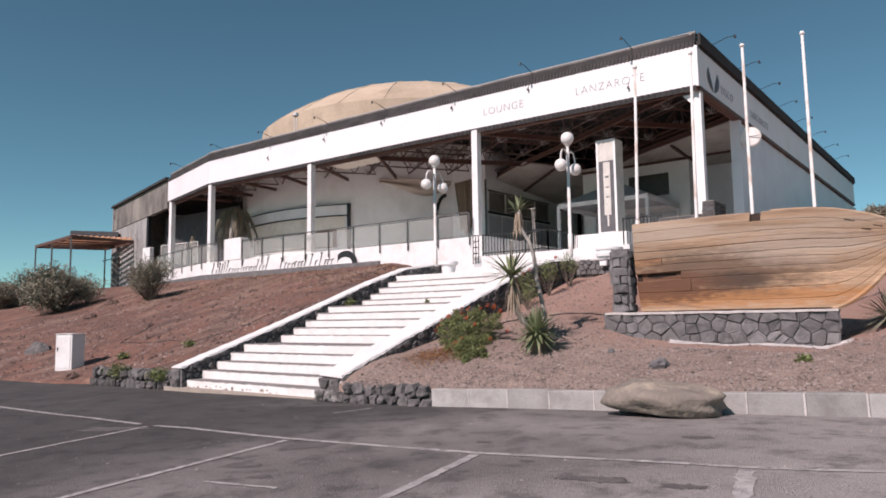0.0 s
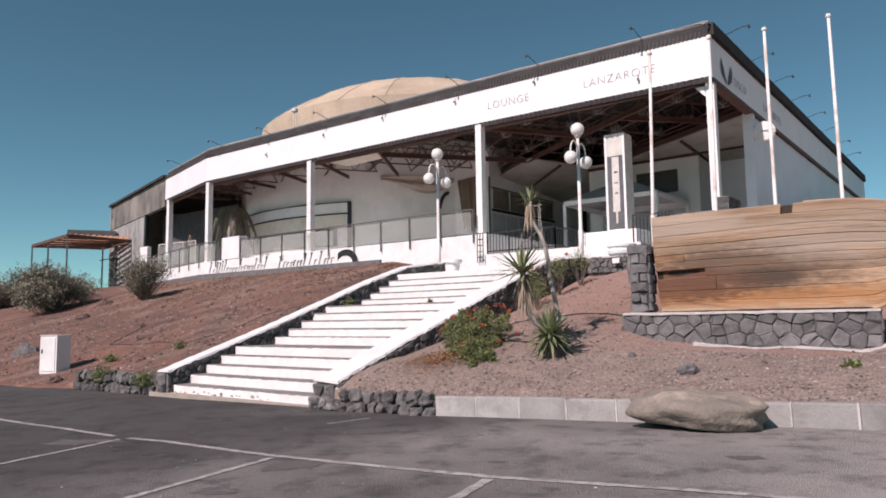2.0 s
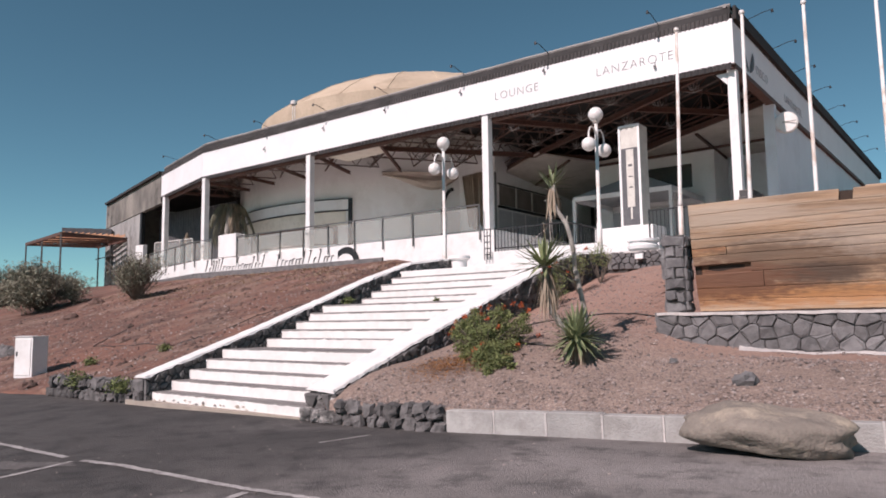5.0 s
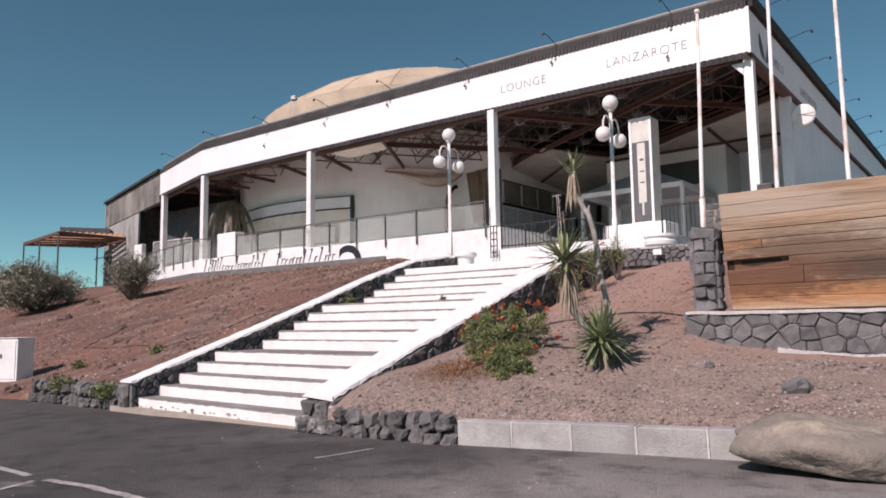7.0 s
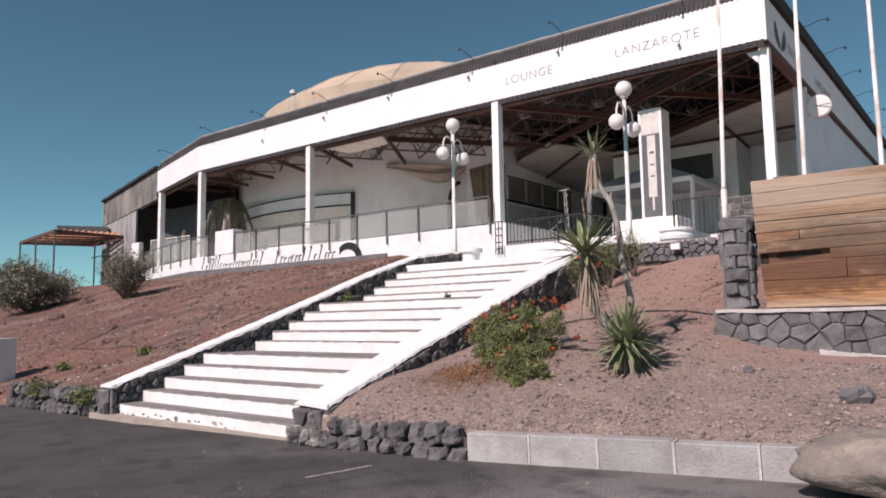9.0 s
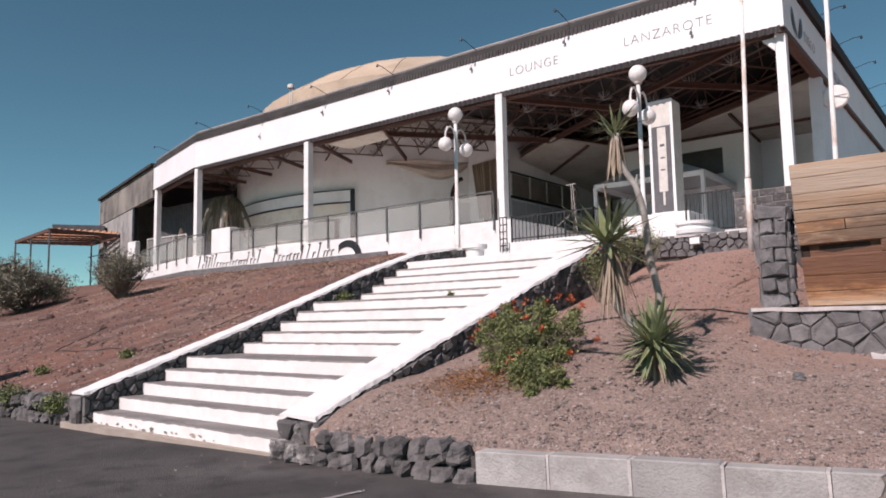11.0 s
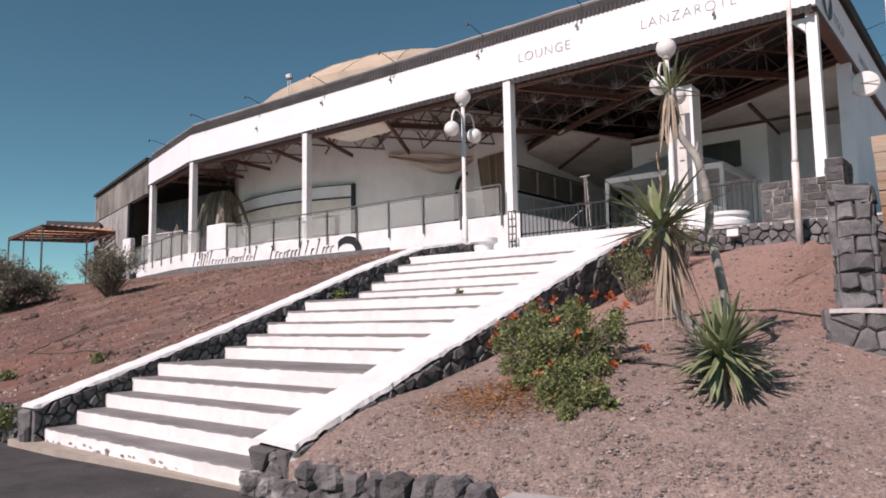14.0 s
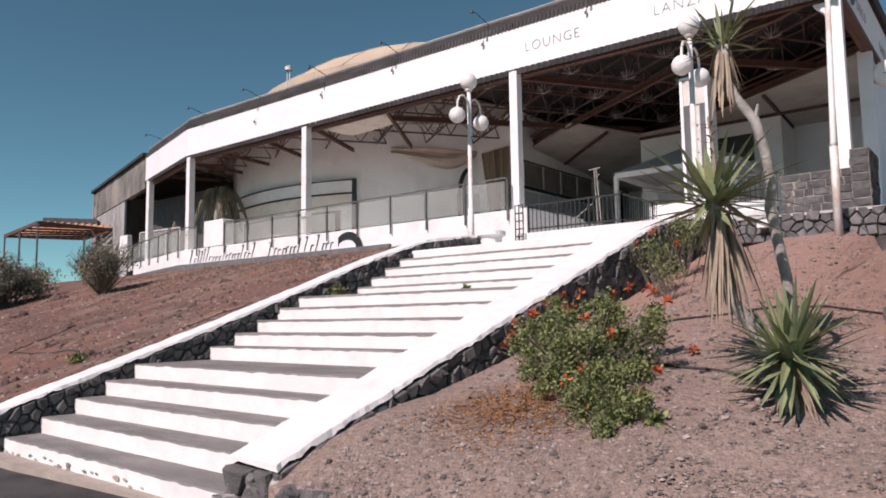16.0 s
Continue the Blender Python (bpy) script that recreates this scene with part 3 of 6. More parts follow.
def cheek(name, label, xa, xb, line, seed, faces):
    """A sloping stone side wall with a white coping along (y, z) points."""
    w = thing(name, label, "wall", group="staircase side walls")
    body, cap = Geo(), Geo()
    fine = []
    for (y0, z0), (y1, z1) in zip(line, line[1:]):
        k = max(1, int((y1 - y0) / 0.045))
        fine += [(lerp(y0, y1, i / k), lerp(z0, z1, i / k)) for i in range(k)]
    fine.append(line[-1])
    for (y0, z0), (y1, z1) in zip(fine, fine[1:]):
        vs = [(x, y, z) for y, zz in ((y0, z0), (y1, z1)) for x, z in ((xa + 0.05, zz - 1.5), (xb - 0.05, zz - 1.5), (xb - 0.05, zz - 0.07), (xa + 0.05, zz - 0.07))]
        body.add(vs, [(0, 1, 2, 3), (7, 6, 5, 4), (0, 4, 5, 1), (1, 5, 6, 2), (2, 6, 7, 3), (3, 7, 4, 0)])
    part("core", body, MORTAR, w)
    prof = []
    for y, z in fine:
        j = 0.013 * hum(y * 8.0, seed) + 0.007 * hum(y * 19.0, seed + 3), 0.024 * hum(y * 8.0, seed + 5) + 0.008 * hum(y * 19.0, seed + 1), 0.012 * hum(y * 5.0, seed + 8)
        prof.append([(xa + j[0], y, z - 0.045 + 2 * j[1]), (xa + 0.02 + j[0], y, z - 0.012 + j[2]), (xa + 0.06, y, z + j[2]), (xb - 0.06, y, z + j[2]), (xb - 0.02 + j[1], y, z - 0.012 + j[2]), (xb + j[1], y, z - 0.045 + 2 * j[0])])
    for a, b in zip(prof, prof[1:]):
        cap.strip(a, b)
    cap.add(prof[0], [(0, 1, 2, 3, 4, 5)])
    cap.add(prof[-1], [(5, 4, 3, 2, 1, 0)])
    part("coping", cap, STEPW, w, "white painted coping")
    ys_, zs_ = [p[0] for p in fine], [p[1] for p in fine]
    length = ys_[-1] - ys_[0]
    for side in faces:
        x = xb - 0.05 if side > 0 else xa + 0.05

        def place(u, v, e, x=x, side=side):
            y = ys_[0] + u
            return Vector((x + side * e, y, float(np.interp(y, ys_, zs_)) - 0.70 + v))
        stones(w, length, 0.64, 0.108, place, seed, LAVA, depth=0.05, proud=0.06, gap=0.004)
    end = along((xa + 0.04, ys_[0]), (xb - 0.04, ys_[0]), zs_[0] - 0.74)
    stones(w, xb - xa - 0.08, 0.68, 0.17, end, seed + 2, LAVA, depth=0.04, proud=0.05)
    return w


cheek("staircase_side_wall", "low dark lava stone wall with a white sloping coping", -0.36, 0.02, [(-0.12, 0.44), (2.37, 1.26), (4.06, 1.86), (5.44, 2.36), (6.86, 2.80), (8.04, 2.98), (9.0, 3.02)], 11, (1,))
cheek("staircase_side_wall", "broad lava stone wall with a wide white sloping coping", 4.03, 4.60, [(0.02, 0.42), (0.5, 0.60), (6.30, 2.60), (7.2, 2.78), (8.3, 2.88)], 23, (1,))


def rock_wall(name, label, a, b, z0, h, size, seed, material=LAVA, group="lava stone walls", proud=0.06, deep=0.3, top=None, core=MORTAR):
    """A free-standing stone wall, faced with single stones."""
    w = thing(name, label, "wall", group=group)
    a, b = Vector(a), Vector(b)
    d = (b - a).normalized()
    o = Vector((-d.y, d.x))
    c = Geo().slab([tuple(p) for p in (a, b, b + o * deep, a + o * deep)], z0 - 0.4, z0 + h - 0.03)
    part("core", c, core, w)
    stones(w, (b - a).length, h, size, along(a, b, z0), seed, material, proud=proud, gap=0.006)
    stones(w, deep, h, size, along(a + o * deep, a, z0), seed + 1, material, proud=proud * 0.8, gap=0.006)
    stones(w, deep, h, size, along(b, b + o * deep, z0), seed + 2, material, proud=proud * 0.8, gap=0.006)

    def lid(u, v, e):
        p = a + d * u + o * v
        return Vector((p.x, p.y, z0 + h - 0.02 + e))
    if top is None:
        stones(w, (b - a).length, deep, size * 1.1, lid, seed + 3, material, proud=proud * 0.7)
    else:
        t = Geo()
        n = max(3, int((b - a).length / 0.2))
        lo = [lid((b - a).length * i / n, -0.05 + 0.012 * hum(i, seed), 0.018 + 0.01 * hum(i * 1.7, seed)) for i in range(n + 1)]
        hi = [lid((b - a).length * i / n, deep + 0.03, 0.022 + 0.006 * hum(i * 1.3, seed + 4)) for i in range(n + 1)]
        dn = [p - Vector((0, 0, 0.035 + 0.02 * abs(hum(k * 0.9, seed)))) for k, p in enumerate(lo)]
        t.strip(dn, lo).strip(lo, hi)
        part("coping", t, top, w, "pale coping")
    return w


def lump(sx, sy, sz, seed, rough=0.25, n=14, m=9, flat=0.0, square=0.0):
    """A weathered stone lump that stands on z = 0."""
    g = Geo()
    for i in range(m + 1):
        t = math.pi * i / m
        for k in range(n):
            a = 2 * math.pi * k / n
            d = Vector((math.sin(t) * math.cos(a), math.sin(t) * math.sin(a), -math.cos(t)))
            q = 1 + rough * noise.noise(d * 1.3 + Vector((seed, seed * 0.7, 0))) + rough * 0.45 * noise.noise(d * 3.1 + Vector((0, seed, seed)))
            p = d * q * lerp(1, 0.86 / max(abs(d.x), abs(d.y), abs(d.z)), square)
            g.v.append((p.x * sx, p.y * sy, max(p.z, -0.55 - flat) * sz))
    for i in range(m):
        g.f += [(i * n + k, i * n + (k + 1) % n, (i + 1) * n + (k + 1) % n, (i + 1) * n + k) for k in range(n)]
    return g


ROCKS = []
for k in range(9):
    me_ = lump(0.092 + 0.018 * (k % 3), 0.10, 0.088 + 0.010 * (k % 4), 7.3 * k + 1.7, 0.34, 10, 8, 0.5, 0.8).mesh("stone")
    me_.materials.append(LAVA)
    ROCKS.append(me_)


def piled_wall(label, a, b, z0, h, seed):
    """A low wall of piled lava rocks."""
    w = thing("dry_stone_wall", label, "wall", group="lava stone walls")
    rnd = random.Random(seed)
    a, b = Vector(a), Vector(b)
    d = (b - a).normalized()
    o = Vector((-d.y, d.x))
    part("core", Geo().slab([tuple(p) for p in (a + o * 0.12, b + o * 0.12, b + o * 0.34, a + o * 0.34)], z0 - 0.3, z0 + h - 0.1), MORTAR, w)
    L = (b - a).length
    rows = 2
    for r_ in range(rows):
        u = 0.06 + 0.08 * (r_ % 2)
        while u < L - 0.02:
            for lane in ((0.06,) if r_ < rows - 1 else (0.08, 0.27)):
                p = a + d * u + o * (lane + rnd.uniform(-0.03, 0.03))
                k = rnd.uniform(0.86, 1.16)
                m_ = pose(p.x, p.y, z0 + h * (r_ + 0.5) / rows - 0.01 + rnd.uniform(-0.025, 0.025), rnd.uniform(-12, 12), rnd.uniform(-12, 12), rnd.choice((0, 90, 180, 270)) + rnd.uniform(-14, 14)) @ Matrix.Scale(k, 4)
                part("stone", ROCKS[rnd.randrange(9)], LAVA, w, at=m_)
            u += rnd.uniform(0.17, 0.25)
    return w


piled_wall("low rough wall of piled dark lava rocks beside the asphalt", (-3.75, -0.16), (-0.34, -0.12), -0.10, 0.44, 31)
piled_wall("low rough wall of piled dark lava rocks beside the staircase", (4.66, -0.06), (6.45, 0.06), -0.02, 0.33, 37)

LROCKS = []
for k in range(3):
    me_ = lump(0.11, 0.10, 0.095, 3.9 * k + 0.6, 0.3, 10, 8, 0.5, 0.7).mesh("stone")
    me_.materials.append(LIMED)
    LROCKS.append(me_)
end_rocks = thing("dry_stone_wall", "lava rocks smeared with lime at the foot of the broad coping", "wall", group="lava stone walls")
for x_, y_, z_, k_ in ((4.14, -0.03, 0.08, 1.1), (4.38, -0.05, 0.08, 1.15), (4.56, -0.04, 0.08, 1.0), (4.15, 0.07, 0.27, 0.8), (4.36, 0.05, 0.28, 0.85), (4.52, 0.06, 0.27, 0.8)):
    part("stone", LROCKS[int(x_ * 100) % 3], LIMED, end_rocks, at=pose(x_, y_, z_, 0, 0, x_ * 400) @ Matrix.Scale(k_, 4))

# kerb blocks
kerb = thing("kerb", "grey concrete kerb of long blocks", "kerb", kind="structure")
kx = 6.46
block = 0
while kx < 22:
    ln = 0.62
    ya = 0.08 + 0.155 * (kx - 6.45)
    za = lot_z(kx, ya)
    g = Geo().box(0.010, ln - 0.010, 0.0, 0.17, -0.15, 0.22, 0.009)
    part("mortar_joint", Geo().box(ln - 0.012, ln + 0.012, 0.003, 0.16, -0.15, 0.216), LIME, kerb, at=pose(kx, ya, za, 0, -math.degrees(math.atan(0.025)), math.degrees(math.atan(0.155))))
    part("kerb_block", g, KERB, kerb, at=pose(kx, ya, za + 0.006 * ((block * 7) % 3 - 1), 0, -math.degrees(math.atan(0.025)), math.degrees(math.atan(0.155)) + 0.5 * ((block * 5) % 3 - 1)))
    kx += ln
    block += 1

# parking lines
LW = "worn white painted line along the parking bays"
BAY = [(-6.0, -3.22), (3.9, -3.08), (4.9, -3.0), (7.0, -3.02), (9.4, -2.82), (11.65, -2.42), (12.55, -2.17), (17.0, -0.95)]
for k, (a, b) in enumerate(zip(BAY, BAY[1:])):
    decal("parking_line", (a[0] + (0.35 if k == 1 else 0), a[1]), b, 0.085, LINE, LW, "road marking")
decal("parking_line", (9.43, -2.90), (9.96, -5.3), 0.095, LINE, "worn white painted bay divider", "road marking")
decal("parking_line", (11.68, -2.52), (12.25, -4.8), 0.15, LINE, "broad worn white bay divider", "road marking")
decal("parking_line", (7.02, -3.10), (7.66, -6.6), 0.09, LINE, "worn white painted bay divider", "road marking")
decal("parking_line", (4.20, -3.16), (5.25, -7.0), 0.08, LINE, "faded white painted bay divider", "road marking")
decal("parking_line", (5.78, -1.26), (5.93, -0.66), 0.05, LINE, "short faded stroke of white paint", "road marking")
decal("parking_line", (8.03, -4.78), (8.81, -4.65), 0.05, LINE, "short faded stroke of white paint", "road marking")


def blot(x, y, rx, ry, seed, turn=0.0):
    """A dark stain with an uneven edge."""
    n = 64
    ring = []
    for i in range(n):
        a = 2 * math.pi * i / n
        k = 1 + 0.5 * hum(math.cos(a) * 1.4 + seed, math.sin(a) * 1.4 + seed) + 0.45 * hum(math.cos(a) * 5 + seed, math.sin(a) * 5) + 0.3 * hum(math.cos(a) * 14 + seed, math.sin(a) * 14)
        u, v = rx * k * math.cos(a), ry * k * math.sin(a)
        px_, py_ = x + u * math.cos(turn) - v * math.sin(turn), y + u * math.sin(turn) + v * math.cos(turn)
        ring.append((px_, py_, lot_z(px_, py_) + 0.006 * hum(px_, py_, 0.8) + 0.004))
    g = Geo().add([(x, y, lot_z(x, y) + 0.006 * hum(x, y, 0.8) + 0.004)] + ring, [(0, 1 + i, 1 + (i + 1) % n) for i in range(n)])
    tagged(part("oil_stain", g, TAR), "dark oily stain on the asphalt", "stain", group="asphalt stains", kind="structure")


for k, (x, y, rx, ry, tn_) in enumerate(((7.50, -3.24, 0.27, 0.20, 0.6), (7.73, -4.18, 0.20, 0.13, 0.6), (8.33, -4.44, 0.10, 0.07, 0.4), (3.94, -3.50, 0.42, 0.22, 0.5), (9.13, -2.31, 0.10, 0.05, 0.3), (10.85, -3.30, 0.24, 0.10, 0.2), (11.45, -3.22, 0.15, 0.09, 0.2), (10.88, -1.3, 0.14, 0.09, 0.2), (10.0, -2.95, 0.07, 0.04, 0))):
    blot(x, y, rx, ry, k * 3.1, tn_)

# ---- the building ----
CORNER, BEND, FLANK, FAR = (5.20, 16.84), (-23.8, 15.97), (-31.35, 17.75), (-46.1, 21.3)
EAVE, FTOP, RTOP = 9.70, 11.09, 11.60
DIP = 0.12                                         # the fascia sinks this much towards the corner
HANG = 0.12
DECK, LOW = 4.87, 3.80
DC, DR = (-22.1, 32.2), 12.2


def front(x, off=0.0):
    """The line of the front, off metres out of it."""
    if x > BEND[0]:
        k = (x - BEND[0]) / (CORNER[0] - BEND[0])
        return lerp(BEND[1], CORNER[1], k) - off
    k = (x - BEND[0]) / (FLANK[0] - BEND[0])
    return lerp(BEND[1], FLANK[1], k) - off


def sink(x):
    return -DIP * min(max((x + 8.0) / 13.2, 0), 1)


def fascia_bar(g, a, b, z0, z1, out, inn):
    """A plate over the line a to b that follows the sinking line of the fascia."""
    a, b = Vector(a), Vector(b)
    d = (b - a).normalized()
    o = Vector((d.y, -d.x))
    n = max(1, int((b - a).length / 3.4))
    ring = []
    for i in range(n + 1):
        p = a.lerp(b, i / n)
        q, r, k = p + o * out, p - o * inn, sink(p.x)
        ring.append([(q.x, q.y, z0 + k), (q.x, q.y, z1 + k / 2), (r.x, r.y, z1 + k / 2), (r.x, r.y, z0 + k), (q.x, q.y, z0 + k)])
    for u, v in zip(ring, ring[1:]):
        g.strip(u, v)
    g.add(ring[0][:4], [(0, 1, 2, 3)])
    return g.add(ring[-1][:4], [(3, 2, 1, 0)])


def wall_bar(g, a, b, z0, z1, out, inn):
    """An upright plate over the plan line a to b; out and inn are its depths to the right and the left of that line."""
    a, b = Vector(a), Vector(b)
    d = (b - a).normalized()
    o = Vector((d.y, -d.x))
    return g.slab([tuple(p) for p in (a + o * out, b + o * out, b - o * inn, a - o * inn)], z0, z1)


def corrugated(g, a, b, z0, z1, step, depth, out, lean=0.0, dips=False):
    """A ribbed sheet over the plan line a to b."""
    a, b = Vector(a), Vector(b)
    d = (b - a).normalized()
    o = Vector((d.y, -d.x))
    n = int((b - a).length / step * 4)
    lo, hi = [], []
    for i in range(n + 1):
        e = out + depth * (0, 1, 1, 0)[i % 4]
        p = a + d * ((b - a).length * i / n)
        q, r = p + o * e, p + o * (e - lean)
        k = sink(p.x) if dips else 0
        lo.append((q.x, q.y, z0 + k))
        hi.append((r.x, r.y, z1 + k))
    return g.strip(lo, hi)


def edge_top(p):
    """Height of the roof's edge over a plan point."""
    return FTOP + 0.5 * sink(p[0]) + 0.56


def eaves(a, b, owner, step=0.15):
    """The edge of the roof above the fascia: a grey ribbed strip, a black band and a rounded flashing."""
    a, b = Vector(a), Vector(b)
    d = (b - a).normalized()
    o = Vector((d.y, -d.x))
    n = int((b - a).length / step * 4)
    lines = [[] for _ in range(6)]
    for i in range(n + 1):
        w = 0.05 * (0, 1, 1, 0)[i % 4]
        p = a + d * ((b - a).length * i / n)
        low, top = FTOP + 0.5 * sink(p.x), edge_top(p) + 0.02 * hum(i * 0.19, a.y)
        for ln, (off_, z) in zip(lines, ((0.03 + w, low - 0.02), (0.03 + w, low + 0.23), (-0.06, low + 0.24), (-0.10, top - 0.06), (-0.16, top), (-1.2, top + 0.05))):
            q = p + o * off_
            ln.append((q.x, q.y, z))
    part("ribbed_strip", Geo().strip(lines[0], lines[1]).strip(lines[1], lines[2]), RIB, owner, "grey ribbed strip above the fascia")
    part("roof_edge", Geo().strip(lines[2], lines[3]).strip(lines[3], lines[4]).strip(lines[4], lines[5]), ROOF, owner, "black band of the roof edge")
    part("roof_flashing", Geo().tube([p for k, p in enumerate(lines[4]) if k % 24 == 0 or k == n], 0.075, 6), RIDGE, owner, "grey rounded flashing")


def words(name, text, size, at, material, parent, label=""):
    cu = bpy.data.curves.new(name, "FONT")
    cu.body, cu.size, cu.extrude, cu.space_character, cu.resolution_u = text, size, 0.006, 1.12, 3
    cu.offset = -0.012
    ob = new(name + "_text", cu)
    bpy.context.view_layer.update()
    me = bpy.data.meshes.new_from_object(ob.evaluated_get(bpy.context.evaluated_depsgraph_get()))
    bpy.data.objects.remove(ob)
    me.materials.clear()
    return part(name, me, material, parent, label, at=at)


hall = thing("wall_front", "white fascia of a flat-roofed hall, lettered and lit by arm lamps", "facade", kind="structure")
segs = [(FLANK, BEND), (BEND, (-14.2, front(-14.2))), ((-14.2, front(-14.2)), (-4.4, front(-4.4))), ((-4.4, front(-4.4)), CORNER)]
for a, b in segs:
    part("fascia_panel", fascia_bar(Geo(), a, b, EAVE, FTOP, 0.06, 0.06), FASC, hall)
    part("eave_trim", corrugated(Geo(), a, b, EAVE - 0.19, EAVE + 0.01, 0.22, 0.045, 0.065, 0, True), ROOF, hall, "dark ribbed trim under the fascia")
    eaves(a, b, hall)
ang = math.degrees(math.atan2(CORNER[1] - BEND[1], CORNER[0] - BEND[0]))
words("lettering", "LOUNGE", 0.47, pose(-3.95, front(-3.95) - 0.068, 10.17, 90, 0, ang), LETTER, hall, "thin grey capital letters")
words("lettering", "LANZAROTE", 0.46, pose(0.46, front(0.46) - 0.068, 10.16, 90, 0, ang), LETTER, hall, "thin grey capital letters")

side = thing("wall_side", "pale panelled side of the hall in shade", "wall", kind="structure")
SIDE_END = (4.95, 52.0)
for k in range(4):
    a = (lerp(CORNER[0], SIDE_END[0], k / 4), lerp(CORNER[1] + 0.06, SIDE_END[1], k / 4))
    b = (lerp(CORNER[0], SIDE_END[0], (k + 1) / 4), lerp(CORNER[1] + 0.06, SIDE_END[1], (k + 1) / 4))
    part("fascia_panel", wall_bar(Geo(), a, b, EAVE - DIP, FTOP - DIP / 2, 0.06, 0.06), FASC, side)
    eaves(a, b, side)
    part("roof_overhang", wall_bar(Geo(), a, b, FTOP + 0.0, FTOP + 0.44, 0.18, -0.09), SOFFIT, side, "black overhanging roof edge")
    part("eave_trim", wall_bar(Geo(), a, b, EAVE - DIP - 0.16, EAVE - DIP, 0.09, 0.09), RUST, side, "dark gutter under the fascia")
part("flashing", Geo().beam((CORNER[0] + 0.04, CORNER[1] - 0.04, EAVE - DIP - 0.02), (CORNER[0] + 0.04, CORNER[1] - 0.04, FTOP - DIP / 2 + 0.02), 0.10, 0.10), FASC, side)
sy = 22.2
while sy < 51:
    xx = 5.16 - 0.008 * (sy - 16.8)
    part("wall_panel", Geo().box(xx - 0.16, xx, sy, sy + 2.58, 2.0, EAVE - DIP - 0.16, 0.012), SIDEP, side)
    sy += 2.6
part("end_post", Geo().box(4.82, 5.22, 21.9, 22.19, 2.0, EAVE - DIP - 0.1, 0.02), SIDEP, side)
words("lettering", "DISCO", 0.50, pose(5.262, 19.45, 9.92, 90, 0, 90.6), FAINT, side, "faint grey capital letters")
words("lettering", "LANZAROTE", 0.50, pose(5.235, 23.6, 9.92, 90, 0, 90.6), FAINT, side, "faint grey capital letters")
leafg = Geo()
for s in (-1, 1):
    n = 10
    arc1 = [(5.275, 18.55 + s * (0.06 + 0.50 * (i / n) ** 1.2), 9.72 + 0.86 * i / n) for i in range(n + 1)]
    arc2 = [(5.275, 18.55 + s * (0.06 + 0.50 * (i / n) ** 1.2 + 0.34 * math.sin(math.pi * i / n) ** 0.8), 9.72 + 0.86 * i / n - 0.10 * math.sin(math.pi * i / n)) for i in range(n + 1)]
    leafg.strip(arc1, arc2)
part("emblem", leafg, SIGNG, side, "two dark leaf shapes")

# the flank beyond the fascia
flank = thing("wall_flank", "grey wall streaked with black stains", "wall", kind="structure")
part("upper_wall", wall_bar(Geo(), FAR, FLANK, 9.30, 11.25, 0.05, 0.25), STAINED, flank)
m1 = (lerp(FLANK[0], FAR[0], 0.33), lerp(FLANK[1], FAR[1], 0.33))
for k in range(4):
    a = (lerp(FAR[0], m1[0], k / 4), lerp(FAR[1], m1[1], k / 4))
    b = (lerp(FAR[0], m1[0], (k + 1) / 4 - 0.004), lerp(FAR[1], m1[1], (k + 1) / 4 - 0.004))
    part("lower_panel", wall_bar(Geo(), a, b, 3.6 if k else 6.9, 9.28, 0.0, 0.25), GREYWALL, flank)
part("corner_post", Geo().box(m1[0], m1[0] + 0.25, m1[1] - 0.06, m1[1] + 0.2, 3.6, 9.28), BLACK, flank)
part("roof_edge", wall_bar(Geo(), FAR, FLANK, 11.25, 11.42, 0.25, 0.2), ROOF, flank, "dark roof edge")
part("return_wall", Geo().slab([(-46.3, 21.3), (-46.05, 21.3), (-40, 45), (-40.3, 45)], 3.6, 11.25), GREYWALL, flank)
part("screen", corrugated(Geo(), (-36.2, 20.4), (-27.0, 20.6), 3.6, 9.3, 0.30, 0.10, 0.0), SIGNG, flank, "dark ribbed metal screen")
part("low_white_wall", Geo().box(-36.0, -35.0, 18.5, 18.8, 3.6, 6.9, 0.03), WHITE, flank)

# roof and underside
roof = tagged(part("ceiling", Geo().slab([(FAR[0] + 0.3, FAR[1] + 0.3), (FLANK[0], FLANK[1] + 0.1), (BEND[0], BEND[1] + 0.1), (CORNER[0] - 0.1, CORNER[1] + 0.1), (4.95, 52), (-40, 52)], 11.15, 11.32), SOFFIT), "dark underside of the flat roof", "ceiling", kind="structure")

dome = thing("dome_roof", "low tan panelled dome above the flat roof", "dome")
MC, MR = (-24.73, 36.67), 12.9
prof = [(MR * k, 20.31 - 4.17 * k ** 2.44) for k in (1.0, 0.9, 0.78, 0.64, 0.48, 0.30, 0.08)]
for s in range(24):
    a0, a1 = 2 * math.pi * s / 24, 2 * math.pi * (s + 1) / 24
    rows = [[(MC[0] + r * math.cos(a), MC[1] + r * math.sin(a), z) for r, z in prof] for a in (a0, a1)]
    part("roof_panel", Geo().strip(rows[0], rows[1]), DOME, dome)
    part("ridge", Geo().tube([(x, y, z + 0.01) for x, y, z in rows[0]], 0.03, 5), DOME, dome)
part("crown", Geo().lathe([(1.1, 20.26), (1.0, 20.36), (0.3, 20.40), (0.02, 20.40)], (MC[0], MC[1], 0), 24), DOME, dome)
part("dome_wall", Geo().lathe([(MR, 11.2), (MR, 16.16)], (MC[0], MC[1], 0), 48), DOME, dome)

